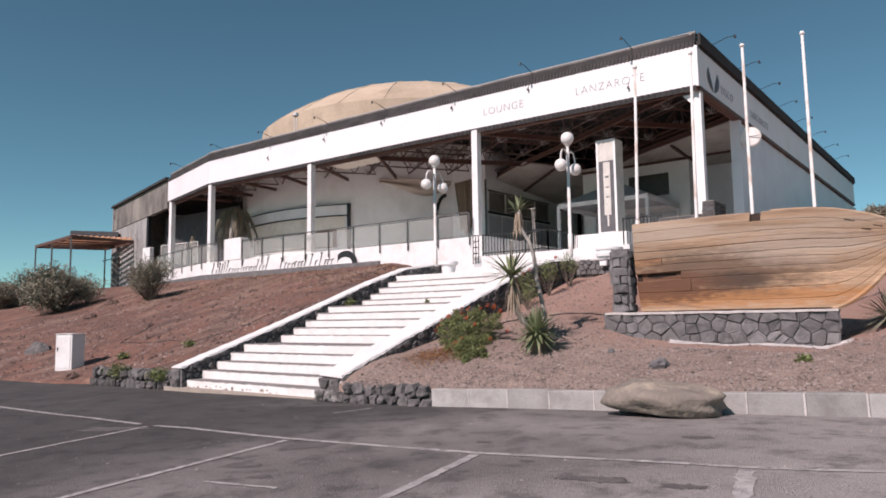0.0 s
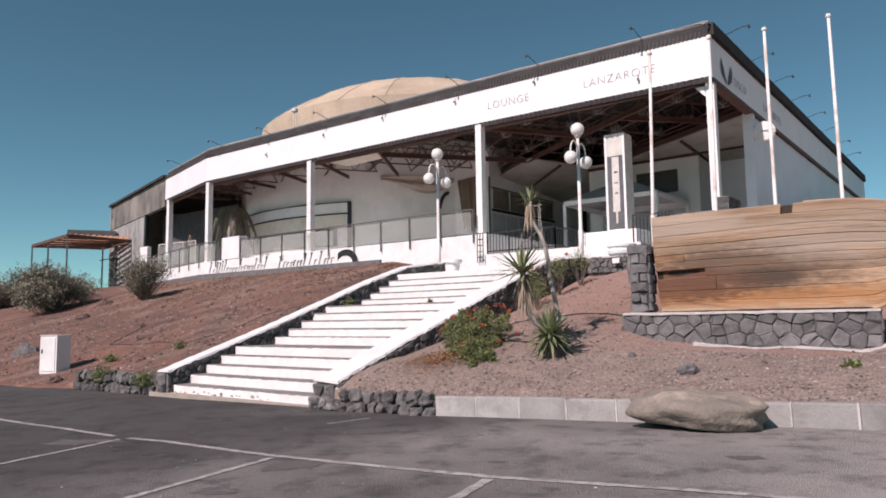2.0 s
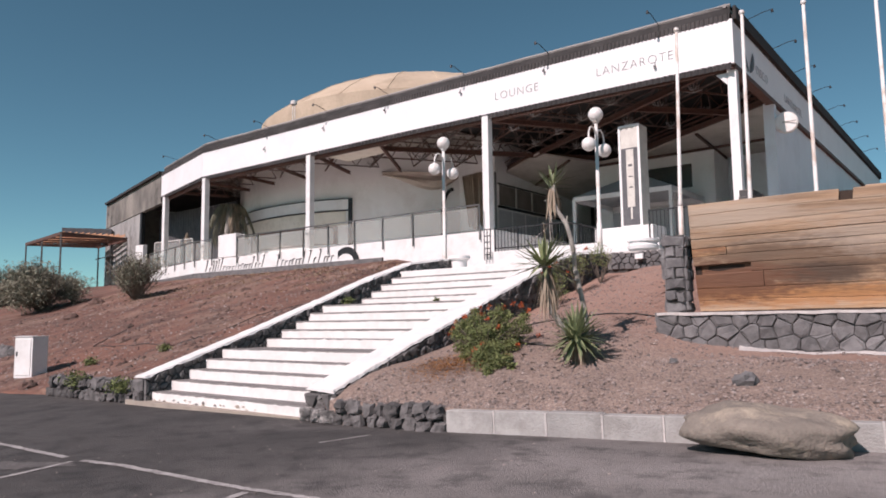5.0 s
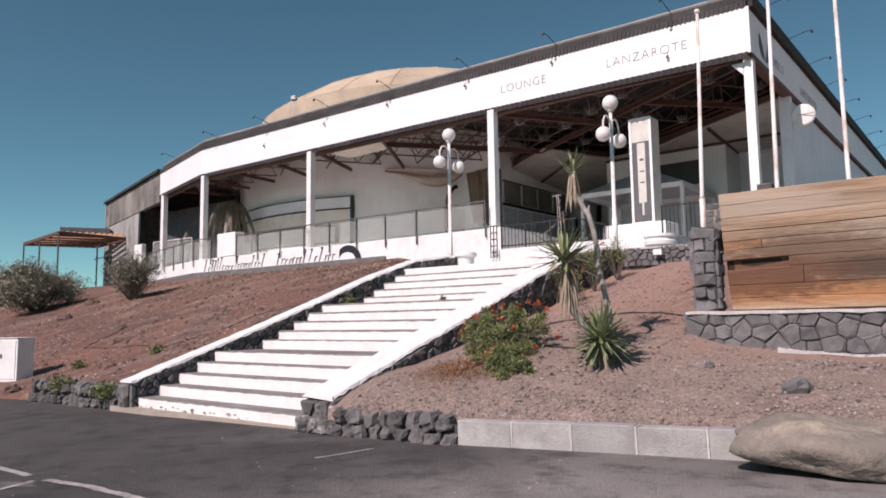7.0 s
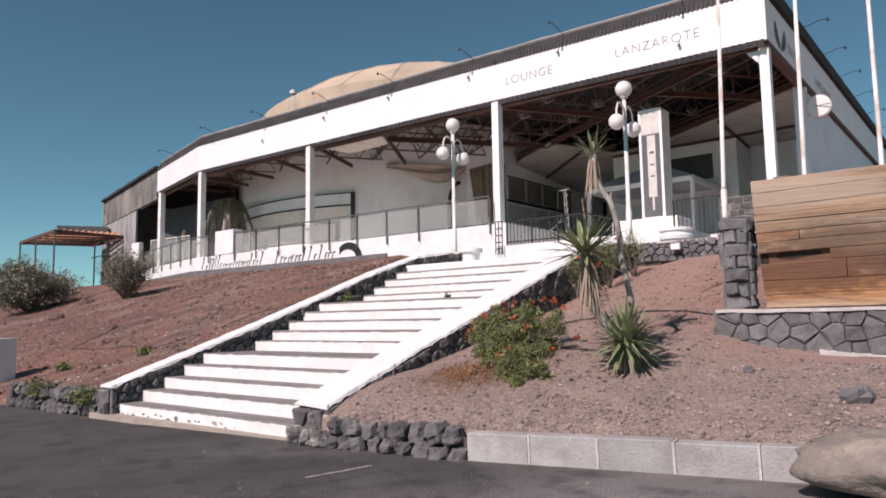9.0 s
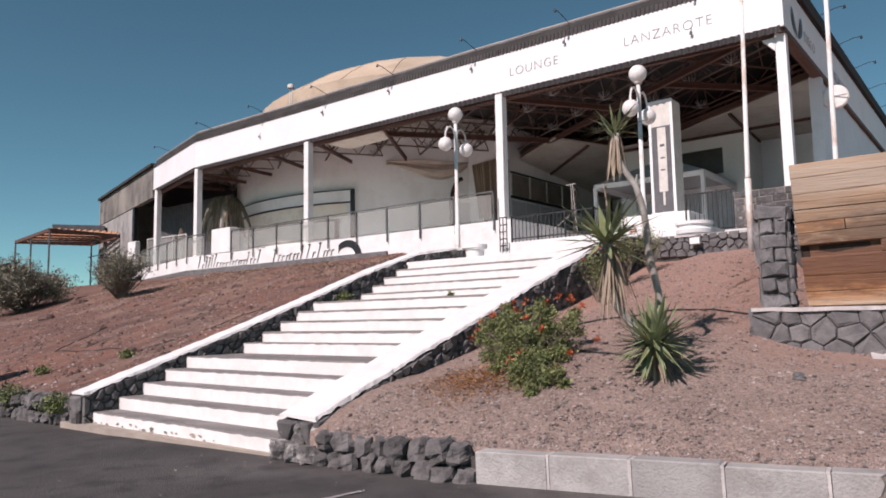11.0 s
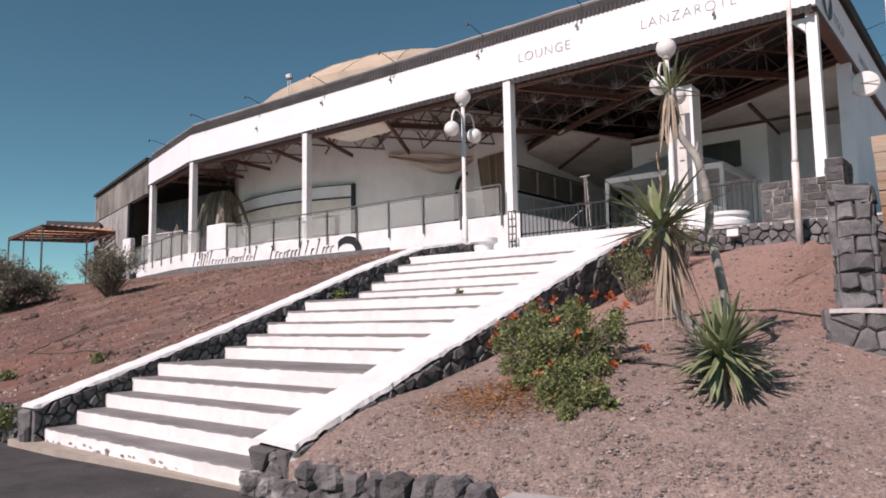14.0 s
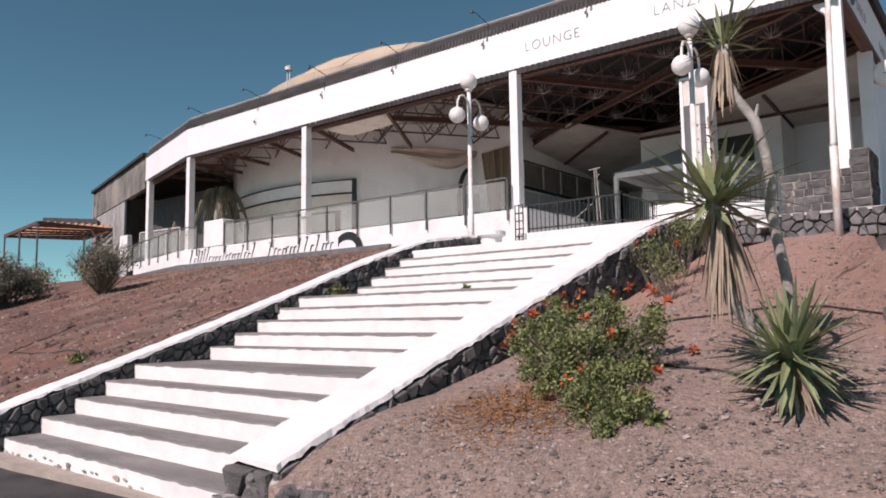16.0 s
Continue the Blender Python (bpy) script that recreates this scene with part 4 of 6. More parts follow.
mast = thing("roof_mast", "short white twin pole mast with a lamp on the roof edge", "mast", (-17.1, 17.0, 11.65))
for dx in (-0.09, 0.09):
    part("pole", Geo().tube([(dx, 0, 0), (dx, 0, 1.15)], 0.022, 6), POLEW, mast)
part("lamp_head", Geo().lathe([(0.08, 1.15), (0.17, 1.19), (0.17, 1.35), (0.04, 1.42)], (0, 0, 0), 12), POLEW, mast)

# posts under the fascia
pf = thing("facade_post", "square white post that carries the roof", "post", (5.12, 17.12, 0), group="white roof posts")
part("shaft", Geo().box(-0.14, 0.14, -0.14, 0.14, 4.94, EAVE - DIP - 0.02, 0.02), WHITE, pf)
part("bracket", Geo().add([(-0.15, -0.155, 9.34), (-0.5, -0.155, 9.34), (-0.15, -0.155, 8.95), (-0.15, 0.155, 9.34), (-0.5, 0.155, 9.34), (-0.15, 0.155, 8.95)], [(0, 1, 2), (5, 4, 3), (0, 3, 4, 1), (1, 4, 5, 2), (2, 5, 3, 0)]), WHITE, pf)
for px in (-4.40, -14.88, -23.55, -30.55):
    q = thing("facade_post", "square white post that carries the roof", "post", (px, front(px) + 0.02, 0), group="white roof posts")
    part("shaft", Geo().box(-0.15, 0.15, -0.15, 0.15, DECK - 0.6, EAVE - 0.10, 0.02), WHITE, q)

# the round wall under the dome
drum = thing("wall_drum", "curved white plaster wall under the dome", "wall", kind="structure")


def rim_pt(a, r, z):
    return (DC[0] + r * math.cos(a), DC[1] + r * math.sin(a), z)


def angle_of(x, y):
    return math.atan2(y - DC[1], x - DC[0])


def arc_band(g, a0, a1, r0, r1, z0, z1, n=24):
    """A curved bar between two angles."""
    vs, fs = [], []
    for i in range(n + 1):
        a = lerp(a0, a1, i / n)
        vs += [rim_pt(a, r, z) for r, z in ((r1, z0), (r1, z1), (r0, z1), (r0, z0))]
    for i in range(n):
        fs += [(4 * i + k, 4 * i + 4 + k, 4 * i + 4 + (k + 1) % 4, 4 * i + (k + 1) % 4) for k in range(4)]
    return g.add(vs, fs + [(0, 1, 2, 3), (4 * n + 3, 4 * n + 2, 4 * n + 1, 4 * n)])


A0, A1 = radians(-150), radians(8)
part("plaster", arc_band(Geo(), A0, A1, DR - 0.25, DR, 3.6, 11.15, 64), INNER, drum)
sa, sb = angle_of(-26.6, 20.85), angle_of(-17.1, 21.07)
sign = thing("sign_band", "curved white sign band with black edges over a bar front", "sign")
part("band", arc_band(Geo(), sa, sb, DR + 0.02, DR + 0.16, 7.68, 8.28, 30), WHITE, sign)
for z in (7.62, 8.28):
    part("edge", arc_band(Geo(), sa, sb, DR + 0.02, DR + 0.19, z, z + 0.055, 30), BLACK, sign, "black edge strip")
part("upright", arc_band(Geo(), sb - 0.001, sb + 0.014, DR + 0.02, DR + 0.20, DECK, 8.34, 2), BLACK, sign, "black upright")
part("recess", arc_band(Geo(), sa, sb - 0.02, DR + 0.005, DR + 0.03, 6.75, 7.62, 30), CREAM, sign, "cream panel in the recess")
part("shutter", arc_band(Geo(), sa + 0.12, sb - 0.06, DR + 0.03, DR + 0.06, 5.75, 6.80, 30), RUST, sign, "brown shutter frame")
part("counter", arc_band(Geo(), sa + 0.14, sb - 0.08, DR + 0.06, DR + 0.08, 5.80, 6.68, 30), SIGNL, sign, "pale shutter")

inner_wall = thing("wall_inner", "white inner wall with a band of windows beside the curved wall", "wall", kind="structure")
WX = -9.5
part("plaster", Geo().box(WX - 0.2, WX, 24.55, 35.9, 3.6, 11.1), INNER, inner_wall)
part("return", Geo().slab([(-12.9, 25.1), (WX - 0.21, 24.55), (WX - 0.21, 24.75), (-12.9, 25.3)], 3.6, 11.1), INNER, inner_wall)
win = thing("window_band", "long dark window band with pale bars above a black sill", "window", kind="structure")
for k in range(4):
    y0 = 24.85 + 1.68 * k
    part("pane", Geo().box(WX + 0.004, WX + 0.03, y0 + 0.06, y0 + 1.62, 7.58, 8.66, 0.008), BROWNPANE, win)
    part("bar", Geo().box(WX + 0.004, WX + 0.07, y0 + 1.63, y0 + 1.73, 7.52, 8.70), POLEW, win)
part("head", Geo().box(WX + 0.004, WX + 0.08, 24.75, 31.6, 8.68, 8.76), METAL, win)
part("sill", Geo().box(WX + 0.004, WX + 0.14, 24.75, 31.6, 7.40, 7.52), BLACK, win)
for k in range(5):
    y0 = 24.8 + 1.35 * k
    part("lower_pane", Geo().box(WX + 0.004, WX + 0.03, y0 + 0.05, y0 + 1.28, 3.9, 7.30), TENT, win, "pale dusty lower pane")
part("pipe", Geo().tube([(WX + 0.05, 24.48, 3.8), (WX + 0.05, 24.48, 9.3)], 0.06, 8), METAL, win, "grey rain pipe")

curtain = thing("curtain", "brown cloth curtain hung beside a pillar", "curtain")
lo, hi = [], []
for i in range(61):
    k = i / 60
    fold = 0.07 * math.sin(i * 1.15) + 0.03 * math.sin(i * 2.7)
    hi.append((lerp(-11.95, -9.95, k), lerp(24.85, 24.42, k) + fold, 9.45))
    lo.append((lerp(-11.45, -10.05, k), lerp(24.75, 24.40, k) + fold * 1.2, 6.5 + 0.2 * math.sin(i * 0.2)))
part("cloth", Geo().strip(lo, hi), CURTAIN, curtain)
swag = []
for j in range(7):
    v = j / 6
    swag.append([rim_pt(lerp(angle_of(-15.4, 22.0), angle_of(-12.3, 24.9), i / 24), DR + 0.14 + 0.10 * math.sin(v * 9 + i * 0.2), 9.75 - 0.1 * i / 24 - v * (0.25 + 0.75 * math.sin(math.pi * (i / 24) ** 1.6))) for i in range(25)])
g = Geo()
g.v = [p for row in swag for p in row]
g.f = [(j * 25 + i, j * 25 + i + 1, j * 25 + i + 26, j * 25 + i + 25) for j in range(6) for i in range(24)]
part("swag", g, SWAG, curtain, "pale draped cloth hung along the wall")
arch = thing("door_arch", "black arched door surround on the curved wall", "door frame")
ka = angle_of(-12.9, 24.2)
g = Geo()
pts_ = [rim_pt(ka + radians(2.9) * (1 - math.cos(t)) * 1.0 - 0.0, DR + 0.12, 7.3 + 1.45 * math.sin(t)) for t in [i * math.pi / 2 / 8 for i in range(9)]]
g.tube([rim_pt(ka, DR + 0.12, DECK)] + pts_, 0.11, 6)
part("arch", g, BLACK, arch)
part("door_leaf", arc_band(Geo(), ka + 0.02, ka + 0.16, DR + 0.01, DR + 0.04, DECK, 7.5, 4), TENT, arch, "pale glazed leaf")
arch2 = thing("door_arch", "black arched door surround on the rear wall", "door frame")
g = Geo().tube([(-9.35, 35.6, LOW)] + [(-9.35 + 0.95 * (1 - math.cos(t)), 35.6, 8.5 + 1.2 * math.sin(t)) for t in [i * math.pi / 2 / 8 for i in range(9)]], 0.13, 6)
part("arch", g, BLACK, arch2)

# rear walls of the open hall
rear = thing("wall_rear", "white rear wall of the open hall", "wall", kind="structure")
part("plaster", Geo().box(-9.5, 5.0, 35.8, 36.05, 3.6, 11.1), INNER, rear)
part("side_room", Geo().box(-4.6, 1.30, 27.0, 35.78, 3.7, 9.25), INNER, rear, "white built-in room")
part("dark_window", Geo().box(-1.9, 0.24, 26.95, 26.99, 7.58, 8.72, 0.01), DARKPANE, rear, "dark window")
part("partition", Geo().box(1.32, 4.9, 29.0, 29.2, 3.7, 9.2), SIDEP, rear, "pale grey partition")
tagged(part("soffit", Geo().slab([(-30.5, 17.9), (BEND[0], BEND[1] + 0.3), (-11.0, front(-11) + 0.3), (-9.4, 24.0), (-12, 25.5), (-33, 25.5)], 10.99, 11.05), VAULT), "pale grey ceiling boards over the terrace", "ceiling", kind="structure")
rim_ = [(-9.5, 25.7), (-6.3, 23.75), (-4.45, 26.7), (-2.2, 26.6), (4.9, 22.55), (4.9, 35.8), (-9.5, 35.8)]
cz = [9.62 - 0.085 * (y - 24) for x, y in rim_]
g = Geo()
for dz in (0, 0.10):
    for tri in ((0, 1, 6), (1, 2, 6), (2, 5, 6), (2, 3, 5), (3, 4, 5)):
        q = [(*rim_[i], cz[i] + dz) for i in tri]
        g.add(q, [(0, 1, 2)])
g.strip([(*p, z) for p, z in zip(rim_[:5], cz)], [(*p, z + 0.10) for p, z in zip(rim_[:5], cz)])
soff = tagged(part("soffit", g, BOARD), "sloping cream ceiling panels at the rear", "ceiling", kind="structure")
for k, (a, b) in enumerate((((-9.4, 28.6), (-5.4, 25.3)), ((1.3, 26.95), (4.9, 26.95)), ((1.3, 24.7), (1.3, 28.9)), ((-4.6, 26.94), (1.3, 26.94)))):
    tagged(part("ceiling_batten", Geo().beam((*a, 9.56 - 0.085 * (a[1] - 24)), (*b, 9.56 - 0.085 * (b[1] - 24)), 0.12, 0.10), RUST), "brown batten under the sloping ceiling", "batten", group="ceiling battens", kind="structure")

# space frame under the roof
frame_ = thing("roof_frame", "brown steel space frame under the roof", "roof frame")


def inside(x, y):
    back = min(28.5 - 0.64 * (x + 5), 25.8 if x < -7 else 30)
    return -30 < x < 5.0 and front(x) + 0.25 < y and (y < back if x > -11.5 else math.hypot(x - DC[0], y - DC[1]) > DR + 0.1 and y < 25)


STEP = 2.3
GA = radians(56.8)
G1, G2 = Vector((math.cos(GA), math.sin(GA))), Vector((-math.sin(GA), math.cos(GA)))
G0 = Vector((-4.26, 22.13))


def steel(a, b, z=9.72):
    """An I-section beam."""
    g = Geo()
    for dz, w_, h_ in ((-0.10, 0.14, 0.03), (0, 0.03, 0.17), (0.10, 0.14, 0.03)):
        g.beam((*a, z + dz), (*b, z + dz), w_, h_)
    return g


for fam, (du, dv) in enumerate(((G1, G2), (G2, G1))):
    for k in range(-26, 27):
        run = []
        for i in range(-240, 240):
            p = G0 + dv * (k * STEP) + du * (i * 0.15)
            if inside(p.x, p.y):
                run.append((p.x, p.y))
        if len(run) > 8:
            a, b = run[0], run[-1]
            w = Geo()
            w.beam((*a, 10.02), (*b, 10.02), 0.06, 0.06).beam((*a, 10.95), (*b, 10.95), 0.05, 0.05)
            d = (Vector(b) - Vector(a))
            n = max(2, int(d.length / 1.15))
            for i in range(n):
                p, q = Vector(a) + d * i / n, Vector(a) + d * (i + 1) / n
                mid_ = (p + q) / 2 + dv * (0.5 if (i + k) % 2 else -0.5)
                w.beam((p.x, p.y, 10.02), (mid_.x, mid_.y, 10.95), 0.036, 0.036).beam((mid_.x, mid_.y, 10.95), (q.x, q.y, 10.02), 0.036, 0.036)
            part("lattice", w, TRUSS if (k + fam) % 3 else RUST, frame_)
for a, b in (((-9.45, 25.75), (5.0, 17.1)), ((-4.78, 17.3), (-2.3, 21.2)), ((-11.5, 18.0), (-4.45, 27.0)), ((-4.6, 28.1), (4.9, 22.3)), ((0.5, 19.9), (3.4, 23.2))):
    part("main_beam", steel(a, b), RUST, frame_)
for a, b in (((-10.7, 16.7), (-14.3, 22.3)), ((-15.0, 16.6), (-16.8, 20.8)), ((-18.4, 16.5), (-19.7, 20.1)), ((-22.0, 16.4), (-22.4, 19.9)), ((-25.2, 16.7), (-25.25, 20.2)), ((-29.2, 17.7), (-28.1, 20.6))):
    g = Geo()
    for dz, w_, h_ in ((-0.07, 0.12, 0.025), (0, 0.025, 0.12), (0.07, 0.12, 0.025)):
        g.beam((*a, 9.72 + dz), (*b, 9.72 + dz), w_, h_)
    part("main_beam", g, RUST, frame_)
tagged(part("ceiling", Geo().slab([(-15.7, 17.6), (-11.4, 17.6), (-12.2, 19.3), (-15.5, 19.5)], 9.95, 10.0), CREAM), "loose white ceiling panel over the terrace", "ceiling panel", kind="structure")
burst = Geo()
for s in range(10):
    a = 2 * math.pi * s / 10
    for el in (0.25, 0.8):
        burst.tube([(0, 0, 0), (0.34 * math.cos(a) * math.cos(el), 0.34 * math.sin(a) * math.cos(el), 0.42 * math.sin(el))], [0.02, 0.012], 4)
burst_me = burst.mesh("spoke_node")
burst_me.materials.append(GREYWALL)
for i in range(-10, 12):
    for j in range(-10, 16):
        p = G0 + G1 * (i * STEP) + G2 * (j * STEP)
        if inside(p.x, p.y) and inside(p.x, p.y - 0.4):
            part("spoke_node", burst_me, GREYWALL, frame_, at=pose(p.x, p.y, 9.98))
for a, b in ((FLANK, BEND), (BEND, CORNER)):
    part("edge_beam", Geo().beam((a[0], a[1] + 0.22, 9.52), (b[0], b[1] + 0.22, 9.52), 0.14, 0.22), RUST, frame_)
part("edge_beam", Geo().beam((CORNER[0] - 0.16, CORNER[1] + 0.2, 9.52), (4.95, 31, 9.52), 0.14, 0.22), RUST, frame_)
part("cross_beam", Geo().beam((-4.6, 28.3, 10.05), (4.9, 22.45, 10.05), 0.12, 0.10), RUST, frame_)
for i in range(9):
    k = (i + 0.5) / 9
    part("strut", Geo().beam((lerp(-4.6, 4.9, k), lerp(28.2, 22.4, k), 9.80), (lerp(-4.6, 4.9, k), lerp(28.2, 22.4, k), 10.01), 0.07, 0.07), RUST, frame_)

# deck, plinth and landing
deck = thing("terrace", "raised white terrace in front of the hall", "terrace", kind="structure")
plan = [(-4.1, front(-4.1, 0.30)), (-4.1, 31), (-34, 31), (-36, 19.0), (-31.9, front(-31.35, 0.30) + 0.1), BEND]
plan[5] = (BEND[0], front(BEND[0], 0.30))
part("floor", Geo().slab(plan, DECK - 0.3, DECK), FLOOR, deck, "dusty terrace floor")
PL = [(-32.4, front(-31.35, 0.34) + 0.22), (BEND[0], front(BEND[0], 0.34)), (-4.12, front(-4.12, 0.34))]
for a, b in zip(PL, PL[1:]):
    part("plinth", wall_bar(Geo(), a, b, 3.3, DECK + 0.01, 0.0, 0.3), WHITE, deck, "white plinth")
    part("base_strip", wall_bar(Geo(), (a[0], a[1]), (b[0] - (5.6 if b[0] > -5 else 0), b[1] - (0.17 if b[0] > -5 else 0)), 3.3, 4.16, 0.10, -0.004), BASALT, deck, "grey concrete base strip")
part("end_wall", Geo().box(-4.115, -3.85, front(-4.1, 0.34), 20.0, 2.4, DECK + 0.01), WHITE, deck)
ledge = Geo().box(-21.75, -20.15, front(-21.2, 0.36), front(-21.2) + 0.2, 4.885, 6.14, 0.03)
part("ledge", ledge, WHITE, deck, "white upstand block")

low_deck = thing("landing", "paved landing at the head of the staircase", "terrace", kind="structure")
part("floor", Geo().slab([(-0.3, 9.0), (6.6, 8.55), (6.6, 14.5), (-4.0, 14.5), (-4.0, 10.5)], 2.2, 2.54), KERB, low_deck)
part("upper_floor", Geo().slab([(-3.8, 14.5), (3.45, 14.5), (3.45, 16.35), (5.05, 16.35), (5.05, 31), (-3.8, 31)], 3.2, LOW), FLOOR, low_deck)
part("front_wall", Geo().box(-3.8, 3.45, 14.42, 14.496, 2.4, LOW), WHITE, low_deck)

# script on the plinth, as bars
bars = thing("painted_script", "black painted script on the white plinth", "lettering", kind="structure")
rs = random.Random(5)
for x0, x1 in ((-22.9, -17.9), (-16.9, -14.9), (-14.6, -14.1), (-13.9, -12.9)):
    px = x0
    first = True
    while px < x1:
        tall = first or rs.random() < 0.28
        h = rs.uniform(0.52, 0.66) if tall else rs.uniform(0.20, 0.30)
        sl = h * rs.uniform(0.28, 0.42)
        w_ = rs.uniform(0.04, 0.075)
        z_, y_ = 4.19 + rs.uniform(-0.03, 0.03), front(px, 0.354)
        g = Geo().add([(px, y_, z_), (px + w_, y_, z_), (px + w_ + sl, y_, z_ + h), (px + sl, y_, z_ + h)], [(0, 1, 2, 3)])
        hook = px + sl - 0.10 if tall else px + sl
        g.add([(hook, y_ - 0.002, z_ + h - 0.05), (hook + 0.17, y_ - 0.002, z_ + h - 0.02), (hook + 0.17, y_ - 0.002, z_ + h + 0.02), (hook, y_ - 0.002, z_ + h)], [(0, 1, 2, 3)])
        part("bar", g, BLACK, bars)
        px += rs.uniform(0.19, 0.30) + (0.10 if first else 0)
        first = False
ring = Geo()
outer = [(-12.0 + 0.82 * math.cos(t), front(-12.1, 0.354), 4.14 + 0.66 * math.sin(t)) for t in [i * math.pi / 20 for i in range(21)]]
inner = [(-12.06 + 0.52 * math.cos(t), front(-12.1, 0.354), 4.14 + 0.36 * math.sin(t)) for t in [i * math.pi / 20 for i in range(21)]]
part("arch", ring.strip(outer, inner), BLACK, bars, "black painted half ring")


# glass railing on the plinth
def railing_run(name, label, path, z0, z1, spacing, glass, group, material=METAL, low=0.0):
    """Posts, a handrail and panels along plan points."""
    r = thing(name, label, "railing", group=group)
    for a, b in zip(path, path[1:]):
        a, b = Vector(a), Vector(b)
        n = max(1, round((b - a).length / spacing))
        part("handrail", Geo().beam((a.x, a.y, z1), (b.x, b.y, z1), 0.06, 0.05), material, r)
        for i in range(n + 1):
            p = a.lerp(b, i / n)
            if i == n and b != Vector(path[-1]):
                continue
            part("post", Geo().box(p.x - 0.025, p.x + 0.025, p.y - 0.025, p.y + 0.025, z0 - low, z1 - 0.02), material, r)
        if glass:
            for i in range(n):
                p, q = a.lerp(b, (i + 0.05) / n), a.lerp(b, (i + 0.95) / n)
                o = part("glass_panel", wall_bar(Geo(), p, q, z0 + 0.05, z1 - 0.10, 0.006, 0.006), GLASS, r)
                o.visible_shadow = False
    return r


off = 0.42
railing_run("glass_railing", "steel railing with dusty glass panels on the plinth", [(-32.3, front(-31.35, off) + 0.22), (BEND[0], front(BEND[0], off)), (-22.2, front(-22.2, off))], DECK, 5.96, 1.85, True, "terrace railings", low=0.35)
railing_run("glass_railing", "steel railing with dusty glass panels on the plinth", [(-20.0, front(-20.0, off)), (-4.53, front(-4.53, off))], DECK, 5.94, 1.72, True, "terrace railings", low=0.35)
railing_run("glass_railing", "steel railing with glass panels at the end of the terrace", [(-33.6, 18.6), (-29.5, 18.9)], 5.4, 6.9, 1.6, True, "terrace railings", POLEW)


def bar_fence(path, z0, z1, label):
    r = thing("bar_railing", label, "railing", group="black bar railings")
    for a, b in zip(path, path[1:]):
        a, b = Vector(a), Vector(b)
        for z in (z0 + 0.12, z1):
            part("rail", Geo().beam((a.x, a.y, z), (b.x, b.y, z), 0.045, 0.04), BLACK, r)
        n = max(2, round((b - a).length / 0.14))
        for i in range(n + 1):
            p = a.lerp(b, i / n)
            t = 0.022 if i % 7 == 0 else 0.009
            part("upright", Geo().box(p.x - t, p.x + t, p.y - t, p.y + t, z0, z1 + (0.05 if i % 7 == 0 else 0)), BLACK, r)
    return r


bar_fence([(-2.72, 14.55), (0.2, 14.6), (0.2, 16.9)], LOW, 4.62, "black metal bar railing on the upper landing")
bar_fence([(2.15, 16.9), (3.65, 16.9)], LOW, 5.05, "black metal bar railing beside the sign block")
gate = thing("metal_gate", "narrow black metal gate with a curved top", "gate", (-3.02, 14.3, LOW - 0.3))
for dx in (0, 0.13, 0.27):
    part("upright", Geo().tube([(dx, 0, 0), (dx, 0, 1.12)], 0.02, 6), BLACK, gate)
for z in (0.2, 0.42, 0.65, 0.88, 1.12):
    part("bar", Geo().tube([(0, 0, z), (0.27, 0, z)], 0.02, 6), BLACK, gate)

# sign tower on its block
blockt = tagged(part("plinth_block", Geo().box(-0.25, 2.05, 17.45, 18.7, LOW, 4.66, 0.03), WHITE), "white masonry block under the sign tower", "plinth")
tower = thing("sign_tower", "tall white sign tower with a grey panel", "sign", (1.13, 17.80, 4.66))
part("body", Geo().box(-0.40, 0.40, 0, 0.72, 0, 3.83, 0.02), SIGNL, tower)
for dx in (-0.37, 0.37):
    part("frame_bar", Geo().box(dx - 0.045, dx + 0.045, -0.03, -0.002, 0, 3.83, 0.006), WHITE, tower)
part("frame_bar", Geo().box(-0.32, 0.32, -0.03, -0.002, 3.74, 3.83, 0.006), WHITE, tower)
part("frame_bar", Geo().box(-0.32, 0.32, -0.03, -0.002, 0.0, 0.07, 0.006), WHITE, tower)
part("panel", Geo().box(-0.32, 0.32, -0.018, -0.003, 0.075, 2.95, 0.004), SIGNG, tower, "dark grey panel")
part("strip", Geo().box(-0.13, 0.16, -0.03, -0.019, 0.75, 2.90, 0.004), SIGNL, tower, "pale emblem strip")
part("tail", Geo().box(-0.02, 0.05, -0.03, -0.019, 0.30, 0.74, 0.004), SIGNL, tower)
for z in (2.25, 1.85, 1.45):
    part("mark", Geo().box(-0.05, 0.10, -0.036, -0.031, z, z + 0.05 + 0.04 * (z > 2), 0.002), SIGNG, tower)

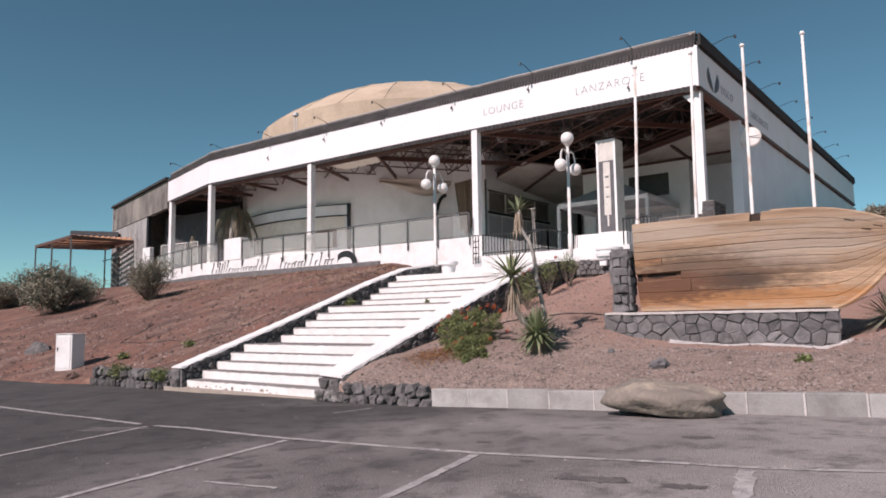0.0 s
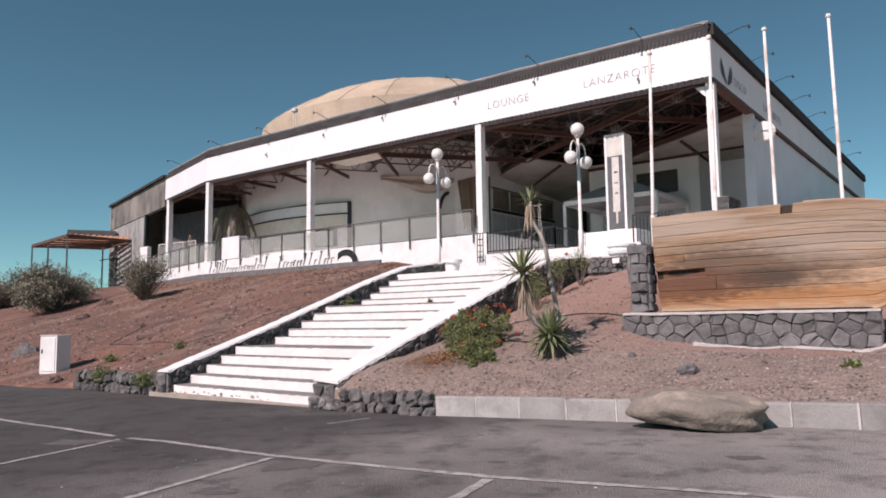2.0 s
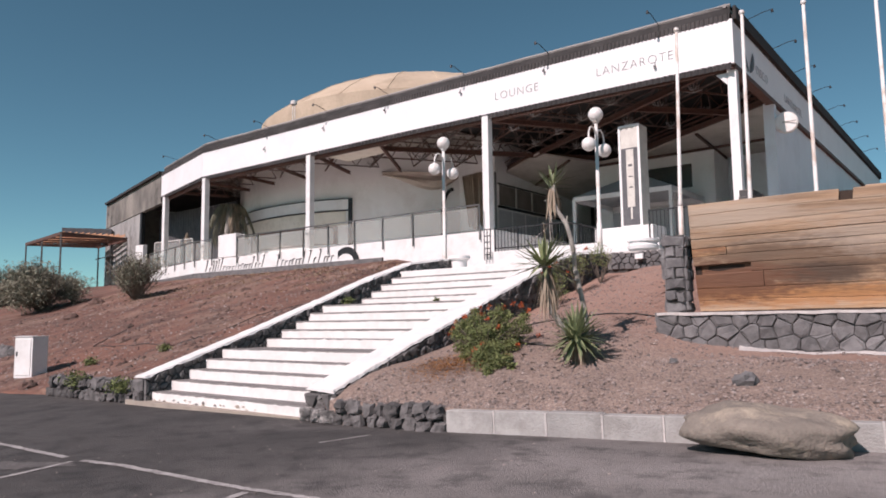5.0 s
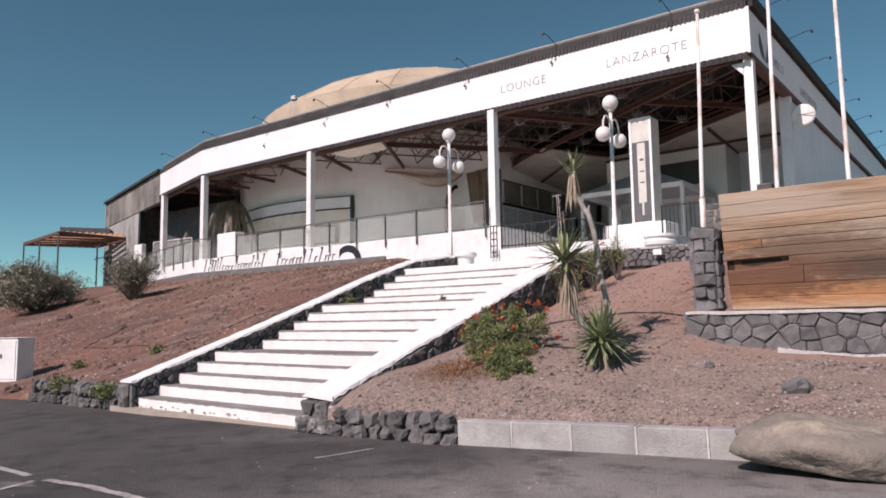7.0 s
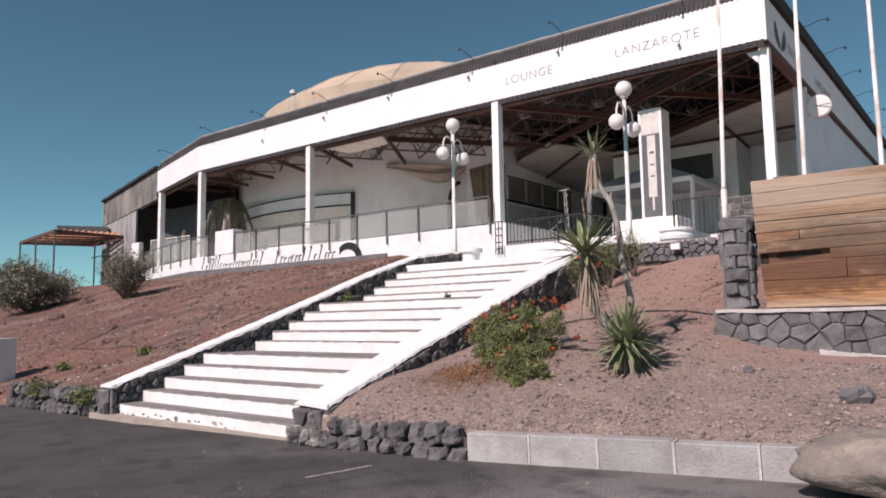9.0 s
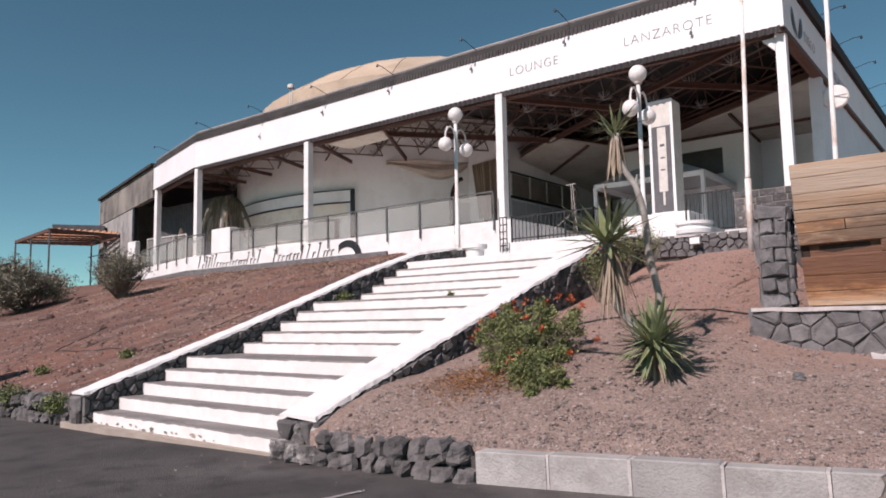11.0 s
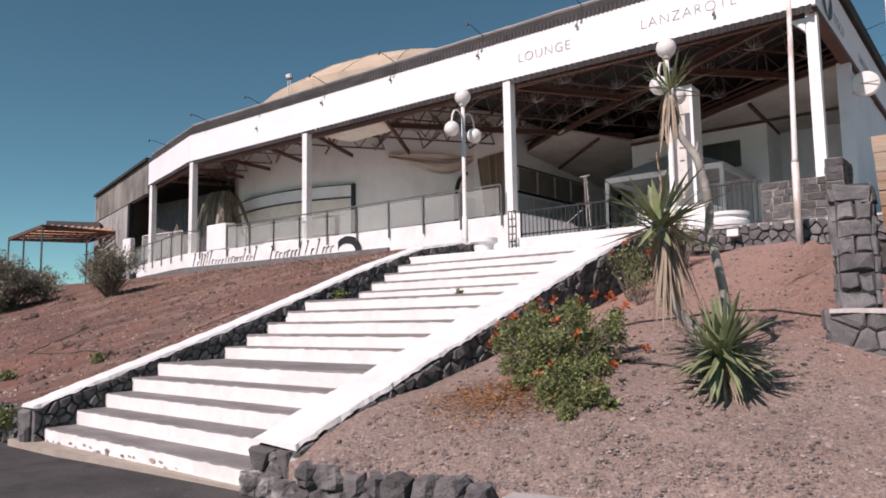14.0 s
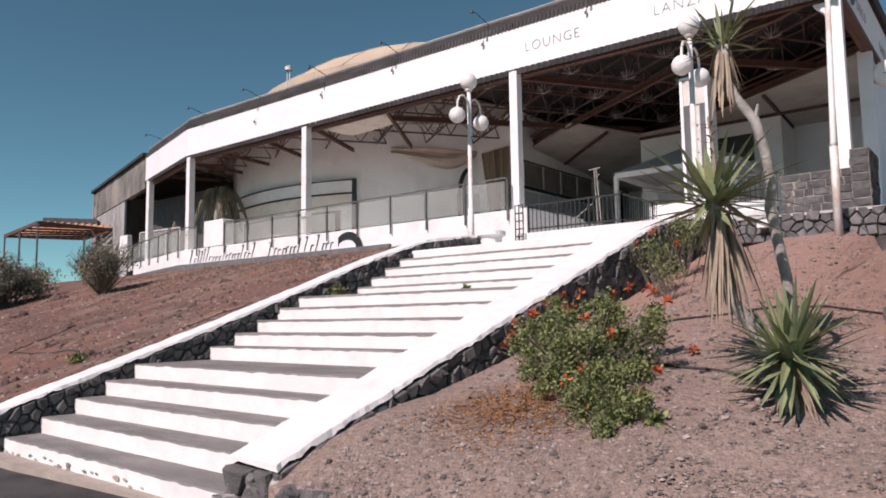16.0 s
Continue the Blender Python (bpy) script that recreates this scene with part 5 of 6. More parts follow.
# stone wall and pillar under the corner post
def coursed_wall(name, label, a, b, z0, h, course, seed, deep, core=DUST, rough=1.0):
    """A wall of squared blocks laid in courses, with pale joints."""
    w = thing(name, label, "wall", group="basalt walls")
    a, b = Vector(a), Vector(b)
    d = (b - a).normalized()
    o = Vector((-d.y, d.x))
    part("core", Geo().slab([tuple(p) for p in (a, b, b + o * deep, a + o * deep)], z0 - 0.4, z0 + h - 0.03), core, w)
    rnd = random.Random(seed)
    rows = max(1, round(h / course))
    for p, q in ((a, b), (b, b + o * deep), (a + o * deep, a)):
        put, length = along(p, q, z0), (q - p).length
        for r in range(rows):
            v0, v1 = h * r / rows + 0.007, h * (r + 1) / rows - 0.007
            u = 0.0
            while u < length - 0.02:
                e = u + course * rnd.uniform(0.9, 2.3 if rough == 1 else 1.3)
                e = length if length - e < course * 0.7 else e
                j = [rnd.uniform(-0.010, 0.010) * rough for _ in range(4)]
                poly = [(u + 0.007, v0 + j[0]), (e - 0.007, v0 + j[1]), (e - 0.007 + j[3], v1 + j[2]), (u + 0.007 + j[2], v1 + j[3])]
                g = Geo()
                stone(g, [poly[0], ((poly[0][0] + poly[1][0]) / 2, poly[0][1] + j[2]), poly[1], poly[2], ((poly[2][0] + poly[3][0]) / 2, poly[2][1] + j[0]), poly[3]], put, 0.05, rnd.uniform(0.008, 0.024) * rough, rnd)
                part("block", g, BLOCK if rough == 1 else BASALT, w)
                u = e
    lid = Geo().slab([tuple(p) for p in (a, b, b + o * deep, a + o * deep)], z0 + h - 0.029, z0 + h + 0.004)
    part("top_bed", lid, core, w)
    return w


coursed_wall("block_wall", "wall of squared grey basalt blocks under the corner post", (3.70, 16.55), (5.30, 16.60), 2.9, 1.99, 0.20, 51, 0.34)
coursed_wall("block_pillar", "basalt block pillar beside the corner post", (5.31, 16.42), (5.70, 16.42), 3.1, 2.20, 0.20, 53, 1.3)

# low wall at the head of the bank
rock_wall("lava_wall", "low lava stone wall with a pale coping at the top of the bank", (4.35, 8.30), (9.6, 8.62), 2.42, 0.40, 0.125, 61, BASALT, "lava stone walls", 0.055, 0.34, LIME)

basin = thing("fountain_basin", "round white basin with a stepped rim behind the low wall", "basin", (4.92, 9.7, 2.54))
part("bowl", Geo().lathe([(0.28, 0), (0.28, 0.40), (0.36, 0.44), (0.37, 0.52), (0.33, 0.55), (0.33, 0.60), (0.37, 0.62), (0.37, 0.68), (0.31, 0.69), (0.05, 0.66)], (0, 0, 0), 28), WHITE, basin, smooth=False)
small_box = tagged(part("junction_box", Geo().box(5.36, 5.54, 8.16, 8.24, 2.62, 2.74, 0.008), WHITE), "small white box fixed to the low wall", "box")

# gazebo tent
tent = thing("gazebo", "white framed gazebo with a grey fabric roof inside the hall", "gazebo", (-1.6, 24.9, LOW))
for dx, dy in ((-2.3, -2), (2.3, -2), (-2.3, 2), (2.3, 2)):
    part("leg", Geo().box(dx - 0.07, dx + 0.07, dy - 0.07, dy + 0.07, 0, 3.1, 0.01), WHITE, tent)
for (ax, ay), (bx_, by_) in (((-2.3, -2), (2.3, -2)), ((2.3, -2), (2.3, 2)), ((-2.3, 2), (2.3, 2)), ((-2.3, -2), (-2.3, 2))):
    part("eave_bar", Geo().beam((ax, ay, 3.12), (bx_, by_, 3.12), 0.12, 0.22), WHITE, tent)
part("canopy", Geo().add([(-2.42, -2.12, 3.2), (2.42, -2.12, 3.2), (2.42, 2.12, 3.2), (-2.42, 2.12, 3.2), (0, 0, 4.35), (0, 0, 4.30)], [(0, 1, 4), (1, 2, 4), (2, 3, 4), (3, 0, 4), (1, 0, 5), (2, 1, 5), (3, 2, 5), (0, 3, 5)]), TENT, tent, "grey fabric roof")
part("panel", Geo().box(-2.2, 2.2, 1.95, 2.0, 0.1, 2.9), TENT, tent)
rack = thing("metal_rack", "thin dusty metal rack on the upper landing", "rack", (-1.22, 15.9, LOW))
for dx in (-0.16, 0.16):
    part("upright", Geo().tube([(0.10 + dx * 0.4, 0, 0), (dx * 0.2, 0, 1.90)], 0.014, 6), BARK, rack)
part("top_bar", Geo().tube([(-0.20, 0, 1.90), (0.16, 0, 1.92)], 0.016, 6), BARK, rack)
for k_ in range(7):
    part("rung", Geo().tube([(0.02, 0, 0.2 + 0.24 * k_), (0.14, 0, 0.3 + 0.24 * k_)], 0.010, 5), BARK, rack)
part("brace", Geo().tube([(-1.3, 0, 0.1), (-0.1, 0, 0.9)], 0.014, 6), BARK, rack)

# round fitting on the side wall
disc = thing("wall_lamp", "round white lamp fixed to the side of the hall", "lamp", (5.11, 22.2, 8.66), 0)
part("arm", Geo().box(-0.1, 0.32, -0.05, 0.05, -0.05, 0.05), POLEW, disc)
g = Geo()
g.lathe([(0.02, -0.11), (0.38, -0.11), (0.41, -0.08), (0.41, 0.08), (0.36, 0.12), (0.02, 0.13)], (0, 0, 0), 28)
part("disc", g, GLOBE, disc, at=pose(0.46, -0.1, 0, 90, 0, 14))
part("seam", Geo().box(0.07, 0.85, -0.255, -0.235, -0.012, 0.012), METAL, disc, "dark seam across the face")


def arm_lamp(at, turn, group="fascia arm lamps"):
    a = thing("arm_lamp", "thin dark arm lamp above the fascia", "lamp", at, turn, group)
    part("arm", Geo().tube([(0, 0.15, 0.0), (0, 0.12, 0.16), (0, -0.62, 0.34), (0, -0.86, 0.34)], 0.014, 5), BLACK, a)
    part("lamp_head", Geo().lathe([(0.02, 0.03), (0.045, -0.04), (0.05, -0.09), (0.02, -0.10)], (0, -0.88, 0.34), 8), BLACK, a)
    return a


for px, pz in ((2.69, 10.05), (-1.65, 10.90), (-5.60, 10.87), (-9.83, 10.93), (-13.83, 10.80), (-18.27, 10.47)):
    arm_lamp((px + 0.1, front(px) - HANG + 0.15, edge_top((px, front(px))) - 0.20), 0)
    spot = thing("fascia_spot", "small dark spotlight on the white fascia", "spotlight", (px, front(px) - 0.07, pz), group="fascia spotlights")
    part("stem", Geo().tube([(0, 0, 0.14), (0, -0.06, 0)], 0.010, 5), METAL, spot)
    part("lamp_head", Geo().lathe([(0.015, 0.02), (0.045, 0), (0.048, -0.08), (0.015, -0.09)], (0, -0.07, 0), 8), METAL, spot)
arm_lamp((-22.5, front(-22.5) - HANG + 0.15, edge_top((-22.5, front(-22.5))) - 0.20), 0)
for py in (19, 22.5, 26, 29.5, 33.2, 37, 41, 45):
    arm_lamp((5.18 - 0.008 * (py - 17) + HANG - 0.15, py, RTOP - 0.02), 90)
arm_lamp((-28.5, 17.1 - HANG + 0.15, RTOP - 0.16), -14)

# pergola at the far end
per = thing("pergola", "reddish slatted pergola roof on thin steel legs", "pergola")
pa, pb, pc, pd = (-48.2, 16.0), (-39.4, 14.9), (-39.7, 19.8), (-46.2, 20.7)
for k, (x_, y_) in enumerate((pa, pb, pc, pd, (-44.0, 15.5), (-43.0, 20.2))):
    part("leg", Geo().tube([(x_, y_, 3.2), (x_, y_, 7.7)], 0.06, 6), METAL, per)
for a, b in ((pa, pb), (pb, pc), (pc, pd), (pd, pa)):
    part("edge_beam", Geo().beam((*a, 7.75), (*b, 7.75), 0.12, 0.22), RUST, per)
for i in range(11):
    k = (i + 0.5) / 11
    a = (lerp(pa[0], pd[0], k), lerp(pa[1], pd[1], k))
    b = (lerp(pb[0], pc[0], k), lerp(pb[1], pc[1], k))
    part("slat", Geo().beam((*a, 7.84 + 0.02 * i), (*b, 7.84 + 0.02 * i), 0.05, 0.17), TILE, per)
for i in range(5):
    k = (i + 0.5) / 5
    a = (lerp(pa[0], pb[0], k), lerp(pa[1], pb[1], k))
    b = (lerp(pd[0], pc[0], k), lerp(pd[1], pc[1], k))
    part("rafter", Geo().beam((*a, 7.66), (*b, 7.86), 0.10, 0.12), RUST, per)
part("cross_bar", Geo().tube([(-46.0, 20.4, 6.7), (-43, 20.0, 6.7)], 0.04, 6), METAL, per)
tank = tagged(part("roof_box", Geo().slab([(-45.3, 17.4), (-43.5, 20.4), (-44.3, 20.9), (-46.1, 17.9)], 8.05, 8.95), SIGNG), "dark flat box behind the pergola", "box")

# ---- boat on its stone base ----
base = rock_wall("boat_base", "low base of fitted grey basalt stones with a white mortar top", (7.63, 3.66), (11.22, 4.50), 0.66, 0.74, 0.19, 71, BASALT, "basalt walls", 0.028, 0.95, LIME)
foot = [[], [], []]
for i in range(19):
    x = lerp(8.7, 11.4, i / 18)
    y = 3.66 + 0.234 * (x - 7.63)
    for row, o in zip(foot, (-0.15 + 0.16 * hum(x, 3.0, 3), -0.05, 0.03)):
        row.append((x - 0.23 * o, y + o, bank_z(x, y + o) + (0.003 if o < -0.08 else 0.012 if o < 0 else 0.03)))
part("mortar_footing", Geo().strip(foot[0], foot[1]).strip(foot[1], foot[2]), LIME, base, "smeared white mortar footing")
coursed_wall("stone_pier", "narrow pier of rough grey stones at the stern of the boat", (7.70, 3.86), (7.98, 3.91), 1.41, 1.14, 0.165, 86, 0.46, MORTAR, 2.6)

boat = thing("wooden_boat", "weathered brown wooden boat hull of long planks on a stone base", "boat")


def bent(u, pts):
    """A smooth curve through (u, x, z) points."""
    k = max(i for i in range(len(pts) - 1) if pts[i][0] <= u or i == 0)
    p0, p1, p2, p3 = pts[max(k - 1, 0)], pts[k], pts[k + 1], pts[min(k + 2, len(pts) - 1)]
    h = p2[0] - p1[0]
    t = (u - p1[0]) / h
    out = []
    for c in (1, 2):
        m1, m2 = (p2[c] - p0[c]) / (p2[0] - p0[0]) * h, (p3[c] - p1[c]) / (p3[0] - p1[0]) * h
        out.append((2 * t ** 3 - 3 * t ** 2 + 1) * p1[c] + (t ** 3 - 2 * t ** 2 + t) * m1 + (3 * t ** 2 - 2 * t ** 3) * p2[c] + (t ** 3 - t ** 2) * m2)
    return out[0], out[1]


def keel_line(u):
    """Bottom edge of the hull: x and z."""
    pts = ((0.0, 8.10, 1.412), (0.3, 9.42, 1.412), (0.60, 10.75, 1.412), (0.70, 11.17, 1.45), (0.80, 11.57, 1.72), (0.90, 11.96, 2.15), (1.0, 12.45, 2.62))
    return bent(u, pts)


def sheer_line(u):
    pts = ((0.0, 8.00, 3.02), (0.35, 9.75, 3.08), (0.60, 10.94, 3.07), (0.75, 11.57, 2.95), (0.86, 11.98, 2.80), (1.0, 12.48, 2.66))
    return bent(u, pts)


def hull(u, v, side=0):
    xk, zk = keel_line(u)
    xs_, zs_ = sheer_line(u)
    x = lerp(xk, xs_, v)
    z = lerp(zk, zs_, v) + 0.05 * math.sin(math.pi * v) * u
    half = 0.95 * (1 - u ** 3.2) ** 0.6
    if side == 0:
        y = 4.10 + 0.20 * (x - 8.05) - 0.13 * math.sin(math.pi * min(v * 0.75 + 0.1, 1)) * (1 - u ** 2) + 0.10
        y += 0.35 * max(u - 0.7, 0) ** 1.3
    else:
        y = 4.10 + 0.20 * (x - 8.05) + 2 * half * (0.25 + 0.75 * v ** 0.5) + 0.12
    return Vector((x, y, z))


def seam(u, v):
    """How far a plank's edge wanders from its even run."""
    return 0 if v < 0.02 or v > 0.97 else 0.011 * hum(u * 3.2, v * 9) + 0.10 * u * (1 - v) * v


def plank(v0, v1, u0, u1, material, lift=0.0, label="", name="plank"):
    n = max(3, int((u1 - u0) * 24))
    g = Geo()
    ring = []
    for i in range(n + 1):
        u = lerp(u0, u1, i / n)
        a, b = hull(u, v0 + seam(u, v0)), hull(u, v1 + seam(u, v1))
        w = 0.004 * hum(u * 22, v0 * 40)
        f, k = Vector((0, -lift - 0.016 + w, 0)), Vector((0, 0.022, 0))
        m_ = (a + b) / 2
        ring.append([a + k, a + f * 0.7, a.lerp(b, 0.06) + f, m_ + f * 1.05, a.lerp(b, 0.94) + f, b + f * 0.7, b + k])
    for p, q in zip(ring, ring[1:]):
        g.strip(p, q)
    g.add(ring[0], [tuple(range(7))[::-1]])
    g.add(ring[-1], [tuple(range(7))])
    return part(name, g, material, boat, label)


rb = random.Random(14)
EDGE = [0.0, 0.095, 0.205, 0.335, 0.415, 0.50, 0.575, 0.665, 0.72, 0.78, 0.895, 1.0]
ROWS = len(EDGE) - 1
CUTS = {2: (0.20,), 3: (0.165,), 5: (0.10,)}
for r in range(ROWS):
    v0, v1 = EDGE[r] + 0.0006, EDGE[r + 1] - 0.0006 - 0.006 * rb.random() ** 4
    cuts = [0.0, *CUTS.get(r, ()), 1.0]
    for a, b in zip(cuts, cuts[1:]):
        if r == 3 and a == 0.0:
            plank(v0, v1, 0.02, b, WOODR, -0.06, "broken plank end, sunken and red")
            continue
        if r == ROWS - 1:
            plank(v0, v1, a, 0.395, WOOD, 0.004 * rb.random())
            plank(v0, v1, 0.43, b, WOOD, 0.004 * rb.random())
            continue
        red = a == 0.0 and r in (2, 5)
        plank(v0, v1, a + 0.001, b - 0.001, WOODR if red else WOOD, 0.009 * rb.random())
for u, v in ((0.70, 0.90), (0.80, 0.86), (0.86, 0.90), (0.93, 0.80), (0.76, 0.80)):
    a, b = hull(u, v), hull(u + 0.035, v - 0.012)
    part("gash", Geo().beam(a + Vector((0, -0.022, 0)), b + Vector((0, -0.022, 0)), 0.012, 0.014), WOODD, boat, "dark gash in a plank")
core = Geo()
U = [i / 24 for i in range(25)]
core.strip([hull(u, 0) + Vector((0, 0.03, 0)) for u in U], [hull(u, 0.5) + Vector((0, 0.035, 0)) for u in U]).strip([hull(u, 0.5) + Vector((0, 0.035, 0)) for u in U], [hull(u, 0.985) + Vector((0, 0.03, 0)) for u in U])
part("inner_skin", core, WOODD, boat, "dark inside of the hull")
far_side = Geo()
for va, vb in zip([i / 6 for i in range(6)], [(i + 1) / 6 for i in range(6)]):
    far_side.strip([hull(u, va, 1) for u in U], [hull(u, vb, 1) for u in U])
part("far_side", far_side, WOOD, boat)
part("keel_bed", Geo().slab([(8.14, 4.16), (11.1, 4.74), (11.1, 5.3), (8.14, 4.9)], 1.36, 1.43), WOODD, boat, "dark bedding under the hull")
part("bottom", Geo().strip([hull(u, 0) for u in U], [hull(u, 0, 1) for u in U]), WOODD, boat)
part("deck", Geo().strip([hull(u, 0.90) + Vector((0, 0.05, 0)) for u in U], [hull(u, 0.9, 1) for u in U]), WOODD, boat)
tr = [hull(0, i / 6) + Vector((0.02, 0.02, 0)) for i in range(7)]
part("transom", Geo().strip(tr, [hull(0, i / 6, 1) + Vector((0.02, 0, 0)) for i in range(7)]), WOODD, boat, "dark stern board")
part("stem_post", Geo().tube([hull(lerp(0.66, 1.0, i / 10), 0.0) + Vector((0.02, 0.0, -0.02)) for i in range(11)], 0.045, 6), WOOD, boat, "pale stem post")
part("rail_cap", Geo().tube([hull(u, 1.0) + Vector((0, 0.01, 0.0)) for u in U if u > 0.44], 0.028, 6), WOOD, boat)

# ---- flagpoles ----
for px, py, zb, zt, ln in ((6.46, 8.02, 2.40, 7.42, 0.10), (7.74, 8.45, 2.30, 7.60, 0.05), (8.88, 8.92, 2.0, 7.66, -0.02), (10.10, 9.38, 1.7, 7.78, -0.03)):
    fp = thing("flagpole", "white flagpole with flaking rusty paint", "flagpole", (px, py, 0), group="flagpoles")
    part("lower_tube", Geo().tube([(0, 0, zb), (ln * 0.1, 0, zb + 1.25)], 0.055, 10), POLEW, fp, smooth=True)
    part("upper_tube", Geo().tube([(ln * 0.1, 0, zb + 1.25), (ln * 0.12, 0, zb + 1.32), (ln, 0, zt)], [0.055, 0.042, 0.032], 10), POLEW, fp, smooth=True)
    part("cap", Geo().lathe([(0.045, 0), (0.06, 0.03), (0.045, 0.08), (0.01, 0.09)], (ln, 0, zt), 10), POLEW, fp)


# ---- globe lamps ----
def globe_lamp(x, y, z0, top):
    l_ = thing("street_lamp", "white lamp post with one raised and two hanging globes", "street lamp", (x, y, 0), group="globe lamp posts")
    part("pole", Geo().tube([(0, 0, z0), (0, 0, z0 + 1.0), (0, 0, z0 + 1.02), (0, 0, top - 0.17)], [0.062, 0.062, 0.045, 0.04], 10), POLEW, l_, smooth=True)
    part("foot", Geo().lathe([(0.11, z0), (0.11, z0 + 0.05), (0.065, z0 + 0.09)], (0, 0, 0), 12), POLEW, l_)
    part("globe", Geo().ball((0, 0, top), 0.175, 20, 12), GLOBE, l_, smooth=True)
    part("collar", Geo().lathe([(0.07, top - 0.20), (0.085, top - 0.16), (0.05, top - 0.14)], (0, 0, 0), 12), POLEW, l_)
    for a in (270, 90):
        ca_, sa_ = math.cos(radians(a)), math.sin(radians(a))
        arm = part("arm", Geo().tube([(ca_ * r, sa_ * r, top - 0.55 + h) for r, h in ((0.0, -0.12), (0.02, 0.06), (0.09, 0.17), (0.20, 0.22), (0.31, 0.18), (0.38, 0.06), (0.40, -0.08))], 0.022, 6), POLEW, l_)
        part("globe", Geo().ball((ca_ * 0.40, sa_ * 0.40, top - 0.79), 0.165, 20, 12), GLOBE, arm, smooth=True)


globe_lamp(4.38, 8.5, 2.54, 6.14)
globe_lamp(-0.20, 8.45, 2.56, 6.22)
pot = thing("planter", "white tapered concrete planter", "planter", (0.22, 8.55, 2.56))
part("bowl", Geo().lathe([(0.18, 0), (0.22, 0.38), (0.29, 0.42), (0.29, 0.50), (0.25, 0.50), (0.24, 0.40), (0.02, 0.38)], (0, 0, 0), 20), WHITE, pot)
part("soil", Geo().lathe([(0.235, 0.40), (0.02, 0.43)], (0, 0, 0), 16), EARTH, pot, "dry soil")

# ---- meter cabinet and rocks ----
cab = thing("meter_cabinet", "white metal meter cabinet on a concrete foot", "cabinet", (-6.66, 0.50, -0.08), 15)
part("body", Geo().box(-0.38, 0.24, 0, 0.40, 0.16, 1.15, 0.015), WHITE, cab)
part("foot", Geo().box(-0.36, 0.22, 0.02, 0.38, -0.15, 0.158), WHITE, cab)
part("door", Geo().box(-0.33, 0.19, -0.016, -0.001, 0.24, 1.10, 0.006), WHITE, cab)
part("latch", Geo().box(-0.29, -0.26, -0.036, -0.017, 0.70, 0.80, 0.004), BLACK, cab, "dark latch")
part("roof_lip", Geo().box(-0.395, 0.255, -0.025, 0.415, 1.151, 1.17, 0.006), WHITE, cab)


bo = part("boulder", lump(0.70, 0.42, 0.25, 4.2, 0.26, 36, 22), BOULDER, smooth=True, at=pose(9.95, 0.30, lot_z(9.95, 0.2) + 0.14, 0, 3, 8))
tagged(bo, "long rounded tan and grey boulder at the kerb", "boulder")
rk = random.Random(3)
for x, y, s, gsd in ((9.45, 1.50, 0.13, 1), (-12.25, 2.1, 0.36, 2), (-4.6, 2.9, 0.22, 3), (-5.25, 0.05, 0.18, 4), (-7.7, 3.4, 0.12, 5), (-18.3, 6.6, 0.3, 6), (-5.7, 6.6, 0.10, 7), (-10.5, 5.0, 0.16, 9), (-14.5, 8.1, 0.14, 10), (-2.6, 4.1, 0.09, 11), (8.4, 2.2, 0.05, 13), (-6.6, 9.0, 0.12, 14), (-11.8, 10.4, 0.15, 15), (-22, 9.4, 0.35, 16), (-9.0, 1.2, 0.12, 17)):
    me = part("rock", lump(s * rk.uniform(1.0, 1.5), s, s * rk.uniform(0.7, 0.95), gsd * 2.7, 0.45, 10, 7), BASALT if x > 0 else LAVA if gsd == 2 else CLOD, at=pose(x, y, bank_z(x, y) + s * (0.08 if x > 0 else -0.15), 0, 0, rk.uniform(0, 180)))
    tagged(me, "loose grey volcanic rock on the bank", "rock", group="loose rocks")


# ---- plants ----
def blade(g, root, direction, length, width, droop, rnd, folds=5):
    """A long pointed leaf, folded along its middle."""
    d = Vector(direction).normalized()
    s = d.cross(Vector((0, 0, 1)))
    s = s.normalized() if s.length > 0.05 else Vector((1, 0, 0))
    l_, c_, r_ = [], [], []
    for i in range(folds + 1):
        k = i / folds
        p = Vector(root) + d * length * k + Vector((0, 0, -droop * length * k * k))
        w = width * (0.55 + 1.6 * k * (1 - k)) * (1 - k ** 3)
        up = s.cross(d) * -0.25 * w
        l_.append(p - s * w)
        c_.append(p + up)
        r_.append(p + s * w)
    g.strip(l_, c_).strip(c_, r_)


def rosette(g, c, n, length, width, lo, hi, seed, droop=0.12):
    rnd = random.Random(seed)
    for i in range(n):
        a = i * 2.399 + rnd.uniform(-0.3, 0.3)
        e = radians(lerp(hi, lo, (i / n) ** 0.8) + rnd.uniform(-8, 8))
        d = (math.cos(a) * math.cos(e), math.sin(a) * math.cos(e), math.sin(e))
        root = Vector(c) + Vector((math.cos(a) * 0.03, math.sin(a) * 0.03, rnd.uniform(-0.08, 0.05)))
        blade(g, root, d, length * rnd.uniform(0.75, 1.1), width * rnd.uniform(0.8, 1.15), droop * rnd.uniform(0.2, 1.8), rnd)


def skirt(g, c, n, length, seed, spread=0.35):
    rnd = random.Random(seed)
    for i in range(n):
        a = rnd.uniform(0, 6.283)
        e = radians(rnd.uniform(-86, -50))
        d = (math.cos(a) * math.cos(e) * spread * 2, math.sin(a) * math.cos(e) * spread * 2, math.sin(e))
        root = Vector(c) + Vector((math.cos(a) * 0.05, math.sin(a) * 0.05, rnd.uniform(-0.14, 0.0)))
        blade(g, root, d, length * rnd.uniform(0.5, 1.1), 0.016 * rnd.uniform(0.6, 1.3), 0.1, rnd, 4)


